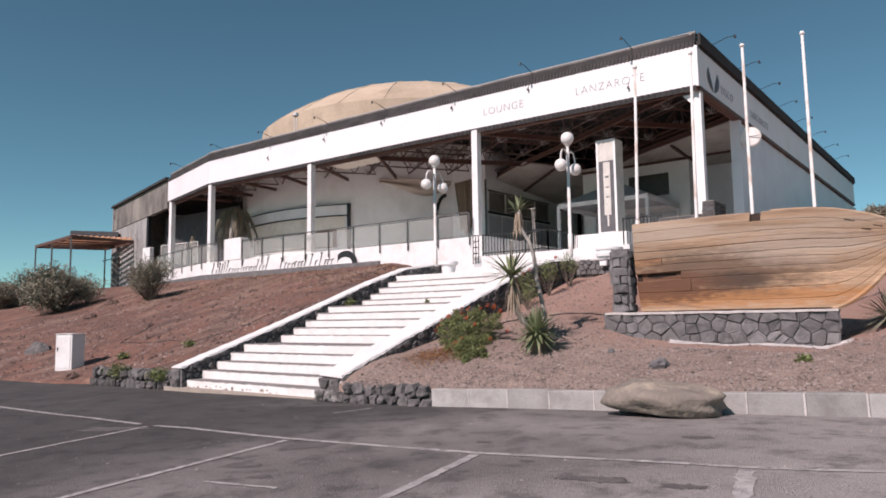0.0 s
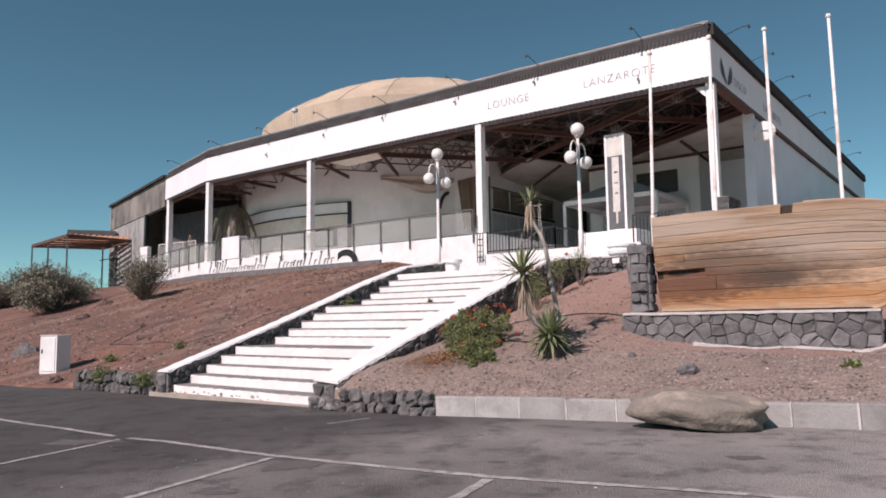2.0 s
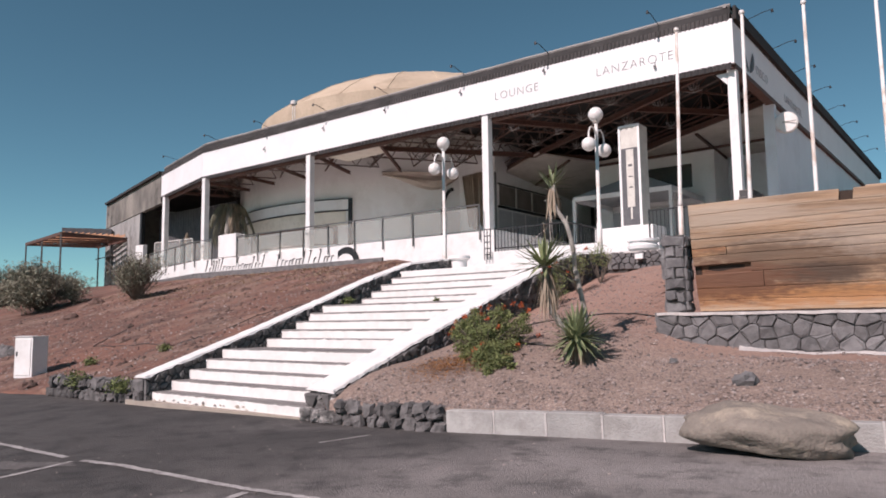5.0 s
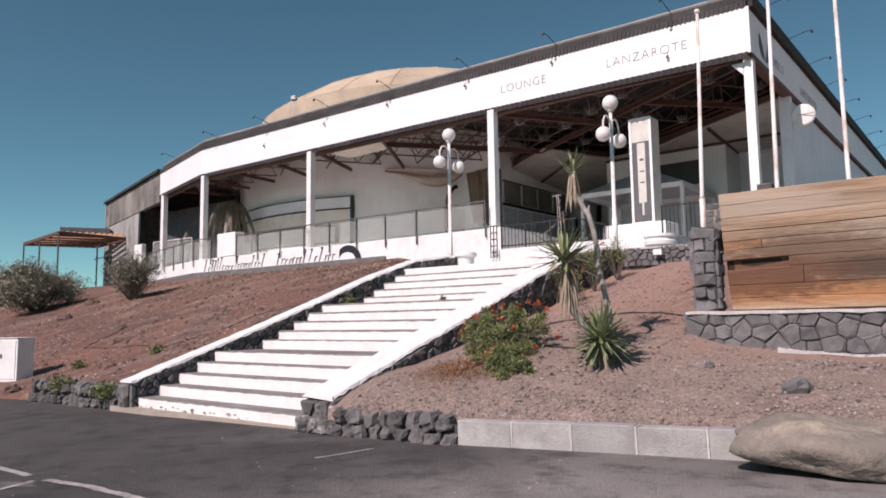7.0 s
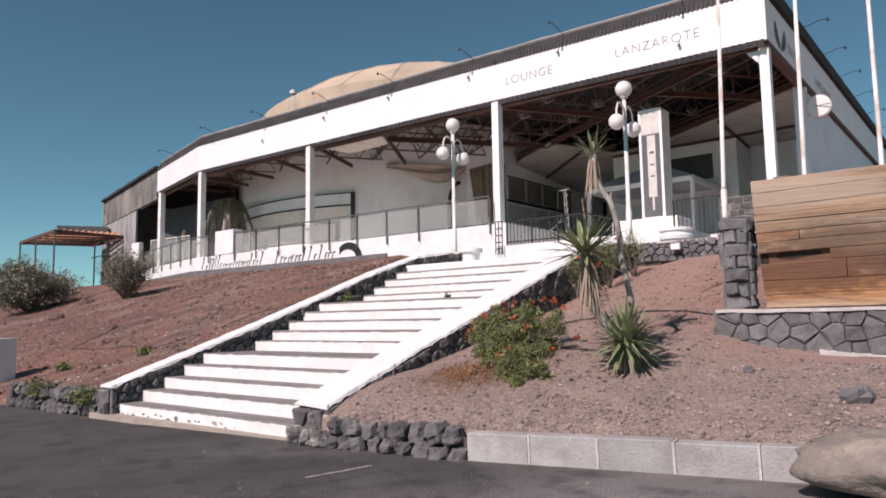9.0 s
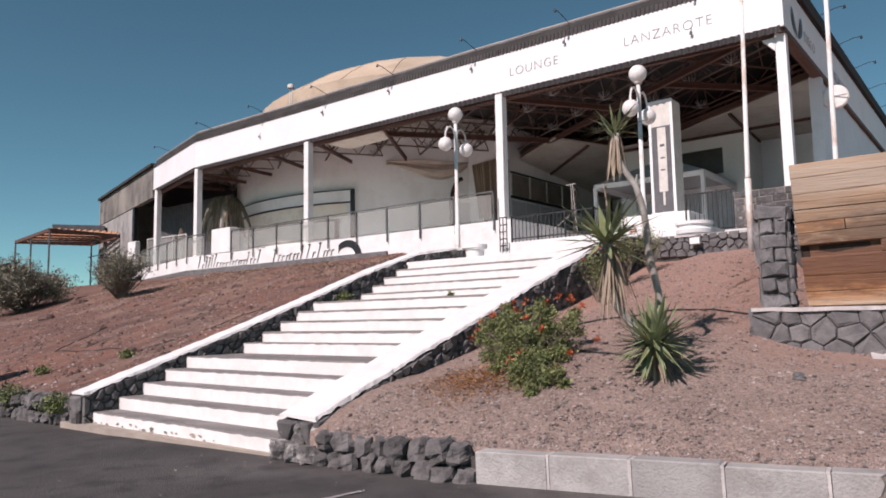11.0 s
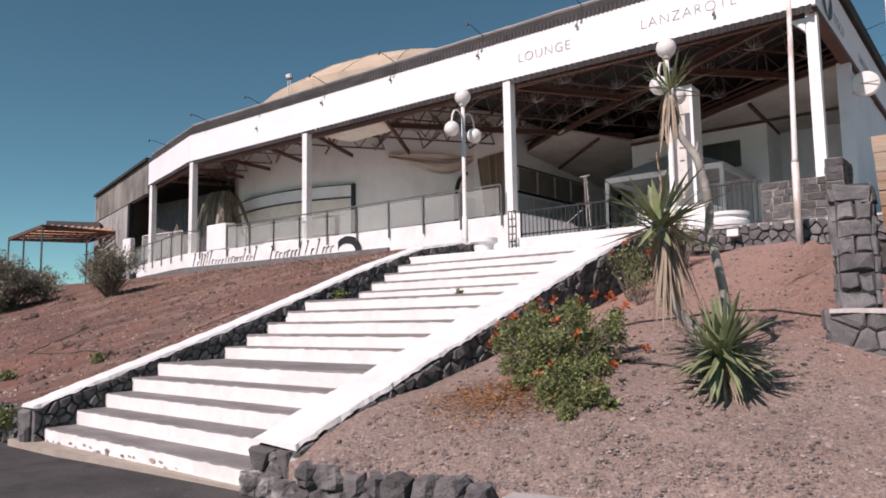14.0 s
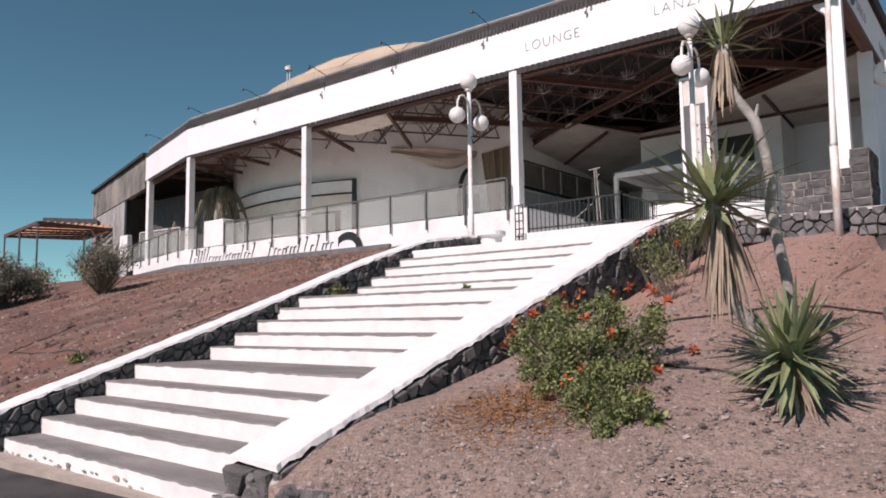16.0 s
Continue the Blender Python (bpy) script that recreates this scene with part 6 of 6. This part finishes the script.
low_y = thing("yucca", "low spiky green yucca on the cinder bank", "yucca", group="yuccas")
zb = bank_z(7.25, 1.85)
g = Geo()
rosette(g, (7.25, 1.86, 1.10), 125, 0.47, 0.027, -48, 84, 41, 0.05)
part("leaves", g, LEAF, low_y)
g = Geo()
skirt(g, (7.25, 1.86, 1.06), 70, 0.36, 42, 0.5)
part("dead_leaves", g, DEAD, low_y, "dry brown hanging leaves")
part("trunk", Geo().tube([(7.25, 1.86, zb - 0.1), (7.25, 1.86, 1.12)], [0.07, 0.05], 8), BARK, low_y)

mid_y = thing("yucca", "yucca with a skirt of dry brown leaves", "yucca", group="yuccas")
zb = bank_z(6.91, 1.72)
g = Geo()
rosette(g, (6.89, 1.70, 2.08), 58, 0.53, 0.030, -24, 70, 43, 0.08)
part("leaves", g, LEAF, mid_y)
g = Geo()
skirt(g, (6.93, 1.70, 2.02), 64, 0.64, 44, 0.27)
part("dead_leaves", g, DEAD, mid_y, "skirt of dry brown leaves")
part("trunk", Geo().tube([(7.22, 2.02, bank_z(7.2, 2.0) - 0.1), (7.12, 1.93, 1.10), (6.95, 1.76, 1.42), (6.89, 1.70, 2.08)], [0.05, 0.045, 0.045, 0.045], 8), BARK, mid_y)
g = Geo().tube([(6.90, 1.72, 2.1), (6.89, 1.74, 2.4), (6.86, 1.75, 2.64)], [0.014, 0.010, 0.005], 6)
rst = random.Random(4)
for k in range(26):
    z_ = rst.uniform(2.3, 2.6)
    a = rst.uniform(0, 6.283)
    blade(g, (6.88, 1.745, z_), (math.cos(a), math.sin(a), 0.5), rst.uniform(0.04, 0.10), 0.010, 0.3, rst, 2)
part("flower_stalk", g, DEAD, mid_y, "dry flower stalk")

tall_y = thing("yucca", "tall thin yucca with a bent grey trunk", "yucca", group="yuccas")
TR = [(7.20, 2.32, bank_z(7.2, 2.3) - 0.1), (7.18, 2.25, 1.40), (7.17, 2.2, 1.59), (7.14, 2.15, 1.85), (7.12, 2.1, 2.04), (7.15, 2.05, 2.18), (7.14, 2.0, 2.40), (7.10, 1.95, 2.61), (6.99, 1.92, 2.79), (6.95, 1.90, 2.91), (6.94, 1.90, 3.15)]
part("trunk", Geo().tube(TR, [0.042, 0.038, 0.036, 0.035, 0.034, 0.034, 0.034, 0.032, 0.030, 0.028, 0.028], 10), BARK, tall_y, smooth=True)
part("snag", Geo().tube([TR[7], (TR[7][0] + 0.03, TR[7][1] - 0.02, TR[7][2] + 0.10)], [0.02, 0.012], 5), BARK, tall_y)
g = Geo()
rosette(g, (6.94, 1.90, 3.17), 34, 0.36, 0.014, -5, 82, 45, 0.10)
part("leaves", g, LEAF, tall_y)
g = Geo()
skirt(g, (6.93, 1.90, 3.13), 36, 0.36, 46, 0.18)
part("dead_leaves", g, DEAD, tall_y, "dry brown hanging leaves")


def leafy(g, c, r, n, size, seed, shell=0.55, holes=-0.28):
    """Small leaf pairs through a lumpy cloud."""
    rnd = random.Random(seed)
    made = 0
    while made < n:
        d = Vector((rnd.gauss(0, 1), rnd.gauss(0, 1), rnd.gauss(0, 1)))
        if d.length < 0.1:
            continue
        d.normalize()
        k = (shell + (1 - shell) * rnd.random()) * (1 + 0.55 * noise.noise(d * 2.6 + Vector((seed, 0, seed))))
        if noise.noise(d * 5.5 + Vector((0, seed, 2))) < holes:
            continue
        p = Vector((c[0] + d.x * r[0] * k, c[1] + d.y * r[1] * k, c[2] + d.z * r[2] * k))
        for _ in range(2):
            o = Vector((rnd.gauss(0, 1), rnd.gauss(0, 1), rnd.gauss(0, 1))).normalized()
            t = o.cross(Vector((rnd.random(), rnd.random(), rnd.random()))).normalized()
            s = size * rnd.uniform(0.6, 1.5)
            q = p + o * s * 0.7
            g.add([q, q + o * s + t * s * 0.6, q + o * s * 2.0, q + o * s - t * s * 0.6], [(0, 1, 2, 3)])
        made += 1
    return g


def twigs(g, root, c, r, n, seed, thick=0.012):
    rnd = random.Random(seed)
    for _ in range(n):
        d = Vector((rnd.gauss(0, 1), rnd.gauss(0, 1), abs(rnd.gauss(0, 0.9)))).normalized()
        tip = Vector((c[0] + d.x * r[0], c[1] + d.y * r[1], c[2] + d.z * r[2])) * 1.0
        mid_ = Vector(root).lerp(tip, 0.5) + Vector((rnd.uniform(-1, 1), rnd.uniform(-1, 1), rnd.uniform(-0.2, 1))) * 0.12 * r[0]
        g.tube([root, mid_, tip], [thick, thick * 0.7, thick * 0.3], 4)
    return g


sh = thing("flowering_shrub", "green shrub with orange flowers beside the staircase", "shrub", group="flowering shrubs")
lobes = [((5.70, 1.95, 1.06), (0.46, 0.44, 0.36), 1900), ((6.05, 1.98, 1.12), (0.38, 0.38, 0.33), 1500), ((5.35, 2.1, 1.05), (0.30, 0.32, 0.28), 800), ((6.26, 1.28, 0.70), (0.30, 0.26, 0.26), 1200), ((5.92, 1.6, 0.92), (0.34, 0.3, 0.28), 900)]
rl = random.Random(17)
for _ in range(64):
    c, r, n = lobes[rl.randrange(5)]
    a, e = rl.uniform(0, 6.283), rl.uniform(-0.5, 1.3)
    s_ = rl.uniform(0.055, 0.115)
    k = rl.uniform(0.78, 1.12)
    lobes.append(((c[0] + r[0] * k * math.cos(a) * math.cos(e), c[1] + r[1] * k * math.sin(a) * math.cos(e), c[2] + r[2] * k * math.sin(e)), (s_, s_, s_ * 0.85), int(900 * s_)))
g, t_ = Geo(), Geo()
for k, (c, r, n) in enumerate(lobes):
    main = k < 5
    leafy(g, c, (r[0] * 0.86, r[1] * 0.86, r[2] * 0.86) if main else r, int(n * 1.5) if main else int(n * 2.6), 0.0125, 50 + k, 0.30, 0.10 if main else -0.2)
    twigs(t_, (c[0] * 0.3 + 5.8 * 0.7, c[1] * 0.3 + 1.8 * 0.7, bank_z(c[0] * 0.3 + 5.8 * 0.7, c[1] * 0.3 + 1.8 * 0.7) - 0.03), c, (r[0] * 1.15, r[1] * 1.15, r[2] * 1.15), 26 if main else 2, 60 + k, 0.008)
part("crown", g, GREEN, sh)
part("branchwork", t_, TWIG, sh, "thin brown twigs")


def blossom(c, size, seed):
    rnd = random.Random(seed)
    g = Geo()
    for _ in range(22):
        o = Vector((rnd.gauss(0, 1), rnd.gauss(0, 1), rnd.gauss(0.4, 1))).normalized()
        t = o.cross(Vector((rnd.random(), 0.3, rnd.random()))).normalized()
        q = Vector(c)
        g.add([q, q + o * size * 0.7 + t * size * 0.22, q + o * size * 1.1, q + o * size * 0.7 - t * size * 0.22], [(0, 1, 2, 3)])
    return g


for k, c in enumerate(((5.10, 2.05, 1.30), (5.16, 1.90, 1.20), (5.45, 2.05, 1.46), (5.62, 1.95, 1.42), (5.95, 2.10, 1.50), (6.32, 2.00, 1.50), (6.40, 2.06, 1.44), (5.92, 1.72, 1.33), (6.18, 1.62, 1.22), (6.10, 1.35, 1.00), (6.50, 1.60, 0.98), (6.46, 1.38, 0.86), (6.00, 1.30, 0.92), (6.18, 1.20, 0.76), (5.35, 1.95, 1.36), (5.75, 1.85, 1.40), (5.22, 2.12, 1.38), (5.30, 2.20, 1.45), (5.12, 2.18, 1.26), (5.52, 2.12, 1.50), (5.06, 1.95, 1.12), (5.66, 2.15, 1.52), (6.05, 2.2, 1.56), (6.22, 2.14, 1.54), (6.62, 1.95, 1.10))):
    part("flower", blossom(c, 0.05, 80 + k), FLOWER, sh)

sh2 = thing("flowering_shrub", "straggling green shrub with orange flowers beside the white coping", "shrub", group="flowering shrubs")
for k, (c, r, n) in enumerate((((5.0, 5.2, 2.08), (0.24, 0.36, 0.25), 420), ((4.95, 6.3, 2.42), (0.22, 0.45, 0.28), 420), ((5.35, 4.7, 1.80), (0.24, 0.24, 0.17), 200), ((5.0, 7.2, 2.65), (0.25, 0.4, 0.3), 330))):
    part("crown", leafy(Geo(), c, r, n, 0.016, 150 + k, 0.35, 0.0), GREEN, sh2)
    part("branchwork", twigs(Geo(), (c[0], c[1], bank_z(c[0], c[1]) - 0.03), c, r, 16, 160 + k, 0.008), TWIG, sh2, "thin brown twigs")
for k, c in enumerate(((4.80, 6.9, 2.78), (4.85, 5.6, 2.42), (5.05, 5.0, 2.30), (4.82, 5.1, 2.2), (5.1, 6.4, 2.75), (5.2, 5.4, 2.2))):
    part("flower", blossom(c, 0.048, 180 + k), FLOWER, sh2)


def dry_bush(x, y, w, h, seed, n, thin):
    b = thing("dry_bush", "grey-green bush with bare twigs on the bank" if thin else "dense dusty olive bush on the bank", "bush", group="bushes on the bank")
    z = bank_z(x, y)
    g, t_ = Geo(), Geo()
    rnd = random.Random(seed)
    for k in range(9):
        c = (x + rnd.uniform(-0.34, 0.34) * w, y + rnd.uniform(-0.3, 0.3) * w, z + h * rnd.uniform(0.24, 0.66))
        r = (w * rnd.uniform(0.18, 0.28), w * rnd.uniform(0.18, 0.28), h * rnd.uniform(0.22, 0.32))
        leafy(g, c, r, n // 5, 0.05 if not thin else 0.04, seed + k, 0.25)
        twigs(t_, (x + rnd.uniform(-0.1, 0.1) * w, y, z - 0.05), c, (r[0] * 1.25, r[1] * 1.25, r[2] * 1.3), 18 if thin else 12, seed + 20 + k, 0.022)
    part("crown", g, OLIVE, b)
    part("branchwork", t_, TWIG, b, "bare brown twigs")


dry_bush(-25.5, 8.4, 4.6, 2.9, 200, 7000, False)
dry_bush(-19.2, 9.8, 2.7, 2.3, 230, 3000, True)
dry_bush(-36.5, 9.6, 4.2, 2.2, 260, 4200, False)
dry_bush(-30.5, 11.8, 2.4, 1.6, 290, 1500, True)
dry_bush(8.6, 37.5, 2.6, 1.1, 310, 1200, False)
dry_bush(11.2, 39.0, 3.2, 1.2, 330, 1400, False)
agave = thing("agave", "dry grey agave beside the bow of the boat", "agave")
g = Geo()
rosette(g, (11.85, 5.3, bank_z(11.85, 5.3) + 0.15), 110, 0.62, 0.02, -25, 80, 47)
part("leaves", g, OLIVE, agave)
for k, (x, y, s) in enumerate(((-0.75, -0.02, 0.30), (-2.6, 0.05, 0.34), (-0.5, 1.6, 0.14), (2.3, 5.0, 0.045), (11.2, 2.0, 0.10), (6.62, 1.25, 0.05), (-3.4, 2.2, 0.2), (0.16, 4.5, 0.16), (5.2, 3.4, 0.10), (-5.5, 1.5, 0.22), (5.55, 2.9, 0.10))):
    w = thing("weed_tuft", "small green weed tuft on the cinder", "weed", group="weed tufts")
    z = bank_z(x, y) if not (0 < x < 4) else 1.75
    if x in (-0.75, -2.6):
        z = 0.16
    part("leaves", leafy(Geo(), (x, y - (0.15 if z == 0.16 else 0), z + s * 0.3), (s, s * 0.7, s * 0.55), int(260 * s / 0.2), 0.022, 300 + k, 0.2), GREEN, w)

straw = Geo()
rs2 = random.Random(9)
for i in range(2400):
    x, y = rs2.gauss(5.58, 0.30), rs2.gauss(1.28, 0.28)
    if x < 4.9 or y < 0.4:
        continue
    a = rs2.uniform(0, 6.283)
    p = Vector((x, y, bank_z(x, y) + 0.004))
    blade(straw, p, (math.cos(a), math.sin(a), rs2.uniform(0.05, 0.6)), rs2.uniform(0.03, 0.09), 0.006, 0.2, rs2, 2)
tagged(part("dry_litter", straw, DRYSTRAW), "rust-coloured dry leaf litter in front of the shrub", "litter", kind="stuff")

# hoses over the bank
for pts_h in ([(5.1, 2.95), (5.77, 3.27), (6.3, 3.72), (6.81, 4.19), (7.41, 4.69), (7.7, 4.9)], [(6.1, 2.25), (6.44, 2.17), (6.89, 2.15), (7.2, 2.1)], [(-0.8, 9.6), (-4.4, 8.6), (-4.98, 5.88), (-4.1, 3.31), (-8.4, 2.9), (-10.65, 5.33)]):
    hz = thing("garden_hose", "thin black irrigation hose over the cinder", "hose", group="irrigation hoses")
    fine = []
    for a, b in zip(pts_h, pts_h[1:]):
        n = max(2, int(math.dist(a, b) / 0.2))
        fine += [(lerp(a[0], b[0], i / n), lerp(a[1], b[1], i / n)) for i in range(n)]
    part("tube", Geo().tube([(x + 0.03 * hum(x * 2, y * 2), y, bank_z(x, y) + 0.012) for x, y in fine], 0.011, 5), HOSE, hz)

# dried palm fronds by the terrace
palm = thing("dried_palm", "drooping grey-green dry palm by the terrace post", "palm", (-25.4, 18.6, DECK))
part("trunk", Geo().tube([(0.05, 0, 0), (0.0, 0.05, 2.0), (0.2, 0.1, 3.6)], [0.16, 0.12, 0.11], 8), BARK, palm)
rp = random.Random(21)
for i in range(22):
    a = rp.uniform(0, 6.283) if i > 8 else rp.choice((0.0, 3.14)) + rp.uniform(-0.6, 0.6)
    ln_ = rp.uniform(1.0, 1.7)
    g = Geo()
    spine = []
    for q in range(13):
        k = q / 12
        spine.append(Vector((0.2 + math.cos(a) * ln_ * k ** 0.8, 0.1 + math.sin(a) * ln_ * k ** 0.8, 3.6 + 1.5 * k - 3.4 * k * k)))
    g.tube(spine, [0.028 - 0.0018 * q for q in range(13)], 4)
    for p, q in zip(spine[2:], spine[3:]):
        for sd in (-1, 1, -1, 1):
            blade(g, p.lerp(q, rp.random()), (math.cos(a + sd * 1.2) * 0.35, math.sin(a + sd * 1.2) * 0.35, -1 + rp.uniform(-0.2, 0.3)), rp.uniform(0.4, 0.75), 0.026, 0.2, rp, 2)
    part("frond", g, PALM if i % 4 else DEAD, palm)
palm2 = thing("dried_palm", "small dry palm behind the glass railing", "palm", (-31.0, 19.4, DECK))
part("trunk", Geo().tube([(0, 0, 0), (0, 0, 2.2)], [0.10, 0.07], 8), BARK, palm2)
g = Geo()
skirt(g, (0, 0, 2.6), 60, 1.4, 77, 0.22)
part("fronds", g, DEAD, palm2)

# ---- loose grit on the bank ----
rg = random.Random(77)
grit = Geo()


def pebble(x, y, s, z):
    h = s * rg.uniform(0.35, 0.8)
    a = rg.uniform(0, 1.57)
    ring = [(x + s * rg.uniform(0.7, 1.2) * math.cos(a + k * 1.5708), y + s * rg.uniform(0.7, 1.2) * math.sin(a + k * 1.5708), z - s * 0.15) for k in range(4)]
    grit.add(ring + [(x + rg.uniform(-0.3, 0.3) * s, y + rg.uniform(-0.3, 0.3) * s, z + h)], [(0, 1, 4), (1, 2, 4), (2, 3, 4), (3, 0, 4)])


def rounded(x, y, s, z):
    """A worn pebble: a squat six-sided lump."""
    a, h = rg.uniform(0, 1), s * rg.uniform(0.5, 0.95)
    rows = []
    for r_, e in ((0.85, -0.2), (1.0, 0.35), (0.55, 0.95)):
        rows.append([(x + s * r_ * rg.uniform(0.8, 1.2) * math.cos(a + k * 1.047), y + s * r_ * rg.uniform(0.8, 1.2) * math.sin(a + k * 1.047), z + h * e) for k in range(6)])
    fs = [tuple(range(12, 18))]
    for j in (0, 6):
        fs += [(j + k, j + (k + 1) % 6, j + 6 + (k + 1) % 6, j + 6 + k) for k in range(6)]
    grit.add(rows[0] + rows[1] + rows[2], fs)


for _ in range(60000):
    x = rg.uniform(4.8, 12.6)
    y = front_y(x) + 0.01 + 8 * rg.random() ** 1.9
    if y > 8.2:
        continue
    s = 0.004 + 0.015 * rg.random() ** 3.5
    pebble(x, y, s, bank_z(x, y))
for _ in range(5200):
    x = rg.uniform(4.8, 12.0)
    y = front_y(x) + 0.02 + 7.5 * rg.random() ** 1.5
    if y < 8.2:
        rounded(x, y, 0.007 + 0.020 * rg.random() ** 3, bank_z(x, y))
for _ in range(12000):
    x = -0.45 - 22 * rg.random() ** 1.4
    y = front_y(x) + 0.1 + 14 * rg.random()
    s = 0.012 + 0.05 * rg.random() ** 4
    pebble(x, y, s, bank_z(x, y))
for _ in range(500):
    x, y = rg.uniform(3, 13), rg.uniform(-6, 0.0)
    pebble(x, y, 0.006 + 0.01 * rg.random() ** 3, lot_z(x, y) + 0.004)
tagged(part("cinder_grit", grit, GRAVEL), "loose red and pale volcanic grit on the bank", "grit", kind="stuff")

# ---- clods on the red bank ----
grit = Geo()
for _ in range(5200):
    x = -0.5 - 24 * rg.random() ** 1.3
    y = front_y(x) + 0.1 + 15 * rg.random()
    pebble(x, y, 0.025 + 0.09 * rg.random() ** 4, bank_z(x, y))
tagged(part("cinder_clods", grit, CLOD), "dark red clods and lava lumps on the bank", "grit", kind="stuff")

# ---- straw grass along the head of the bank ----
grass = Geo()
rq = random.Random(31)
for _ in range(2600):
    x = -4 - 20 * rq.random()
    y = 14.6 - 5.5 * rq.random() ** 1.6
    if hum(x, y, 0.55) < 0.02:
        continue
    for _k in range(3):
        a = rq.uniform(0, 6.283)
        blade(grass, (x + rq.uniform(-0.08, 0.08), y, bank_z(x, y) - 0.01), (math.cos(a) * 0.6, math.sin(a) * 0.6, rq.uniform(0.5, 1.2)), rq.uniform(0.08, 0.24), 0.010, 0.4, rq, 2)
tagged(part("dry_grass", grass, STRAW), "thin pale straw grass along the head of the bank", "grass", kind="stuff")
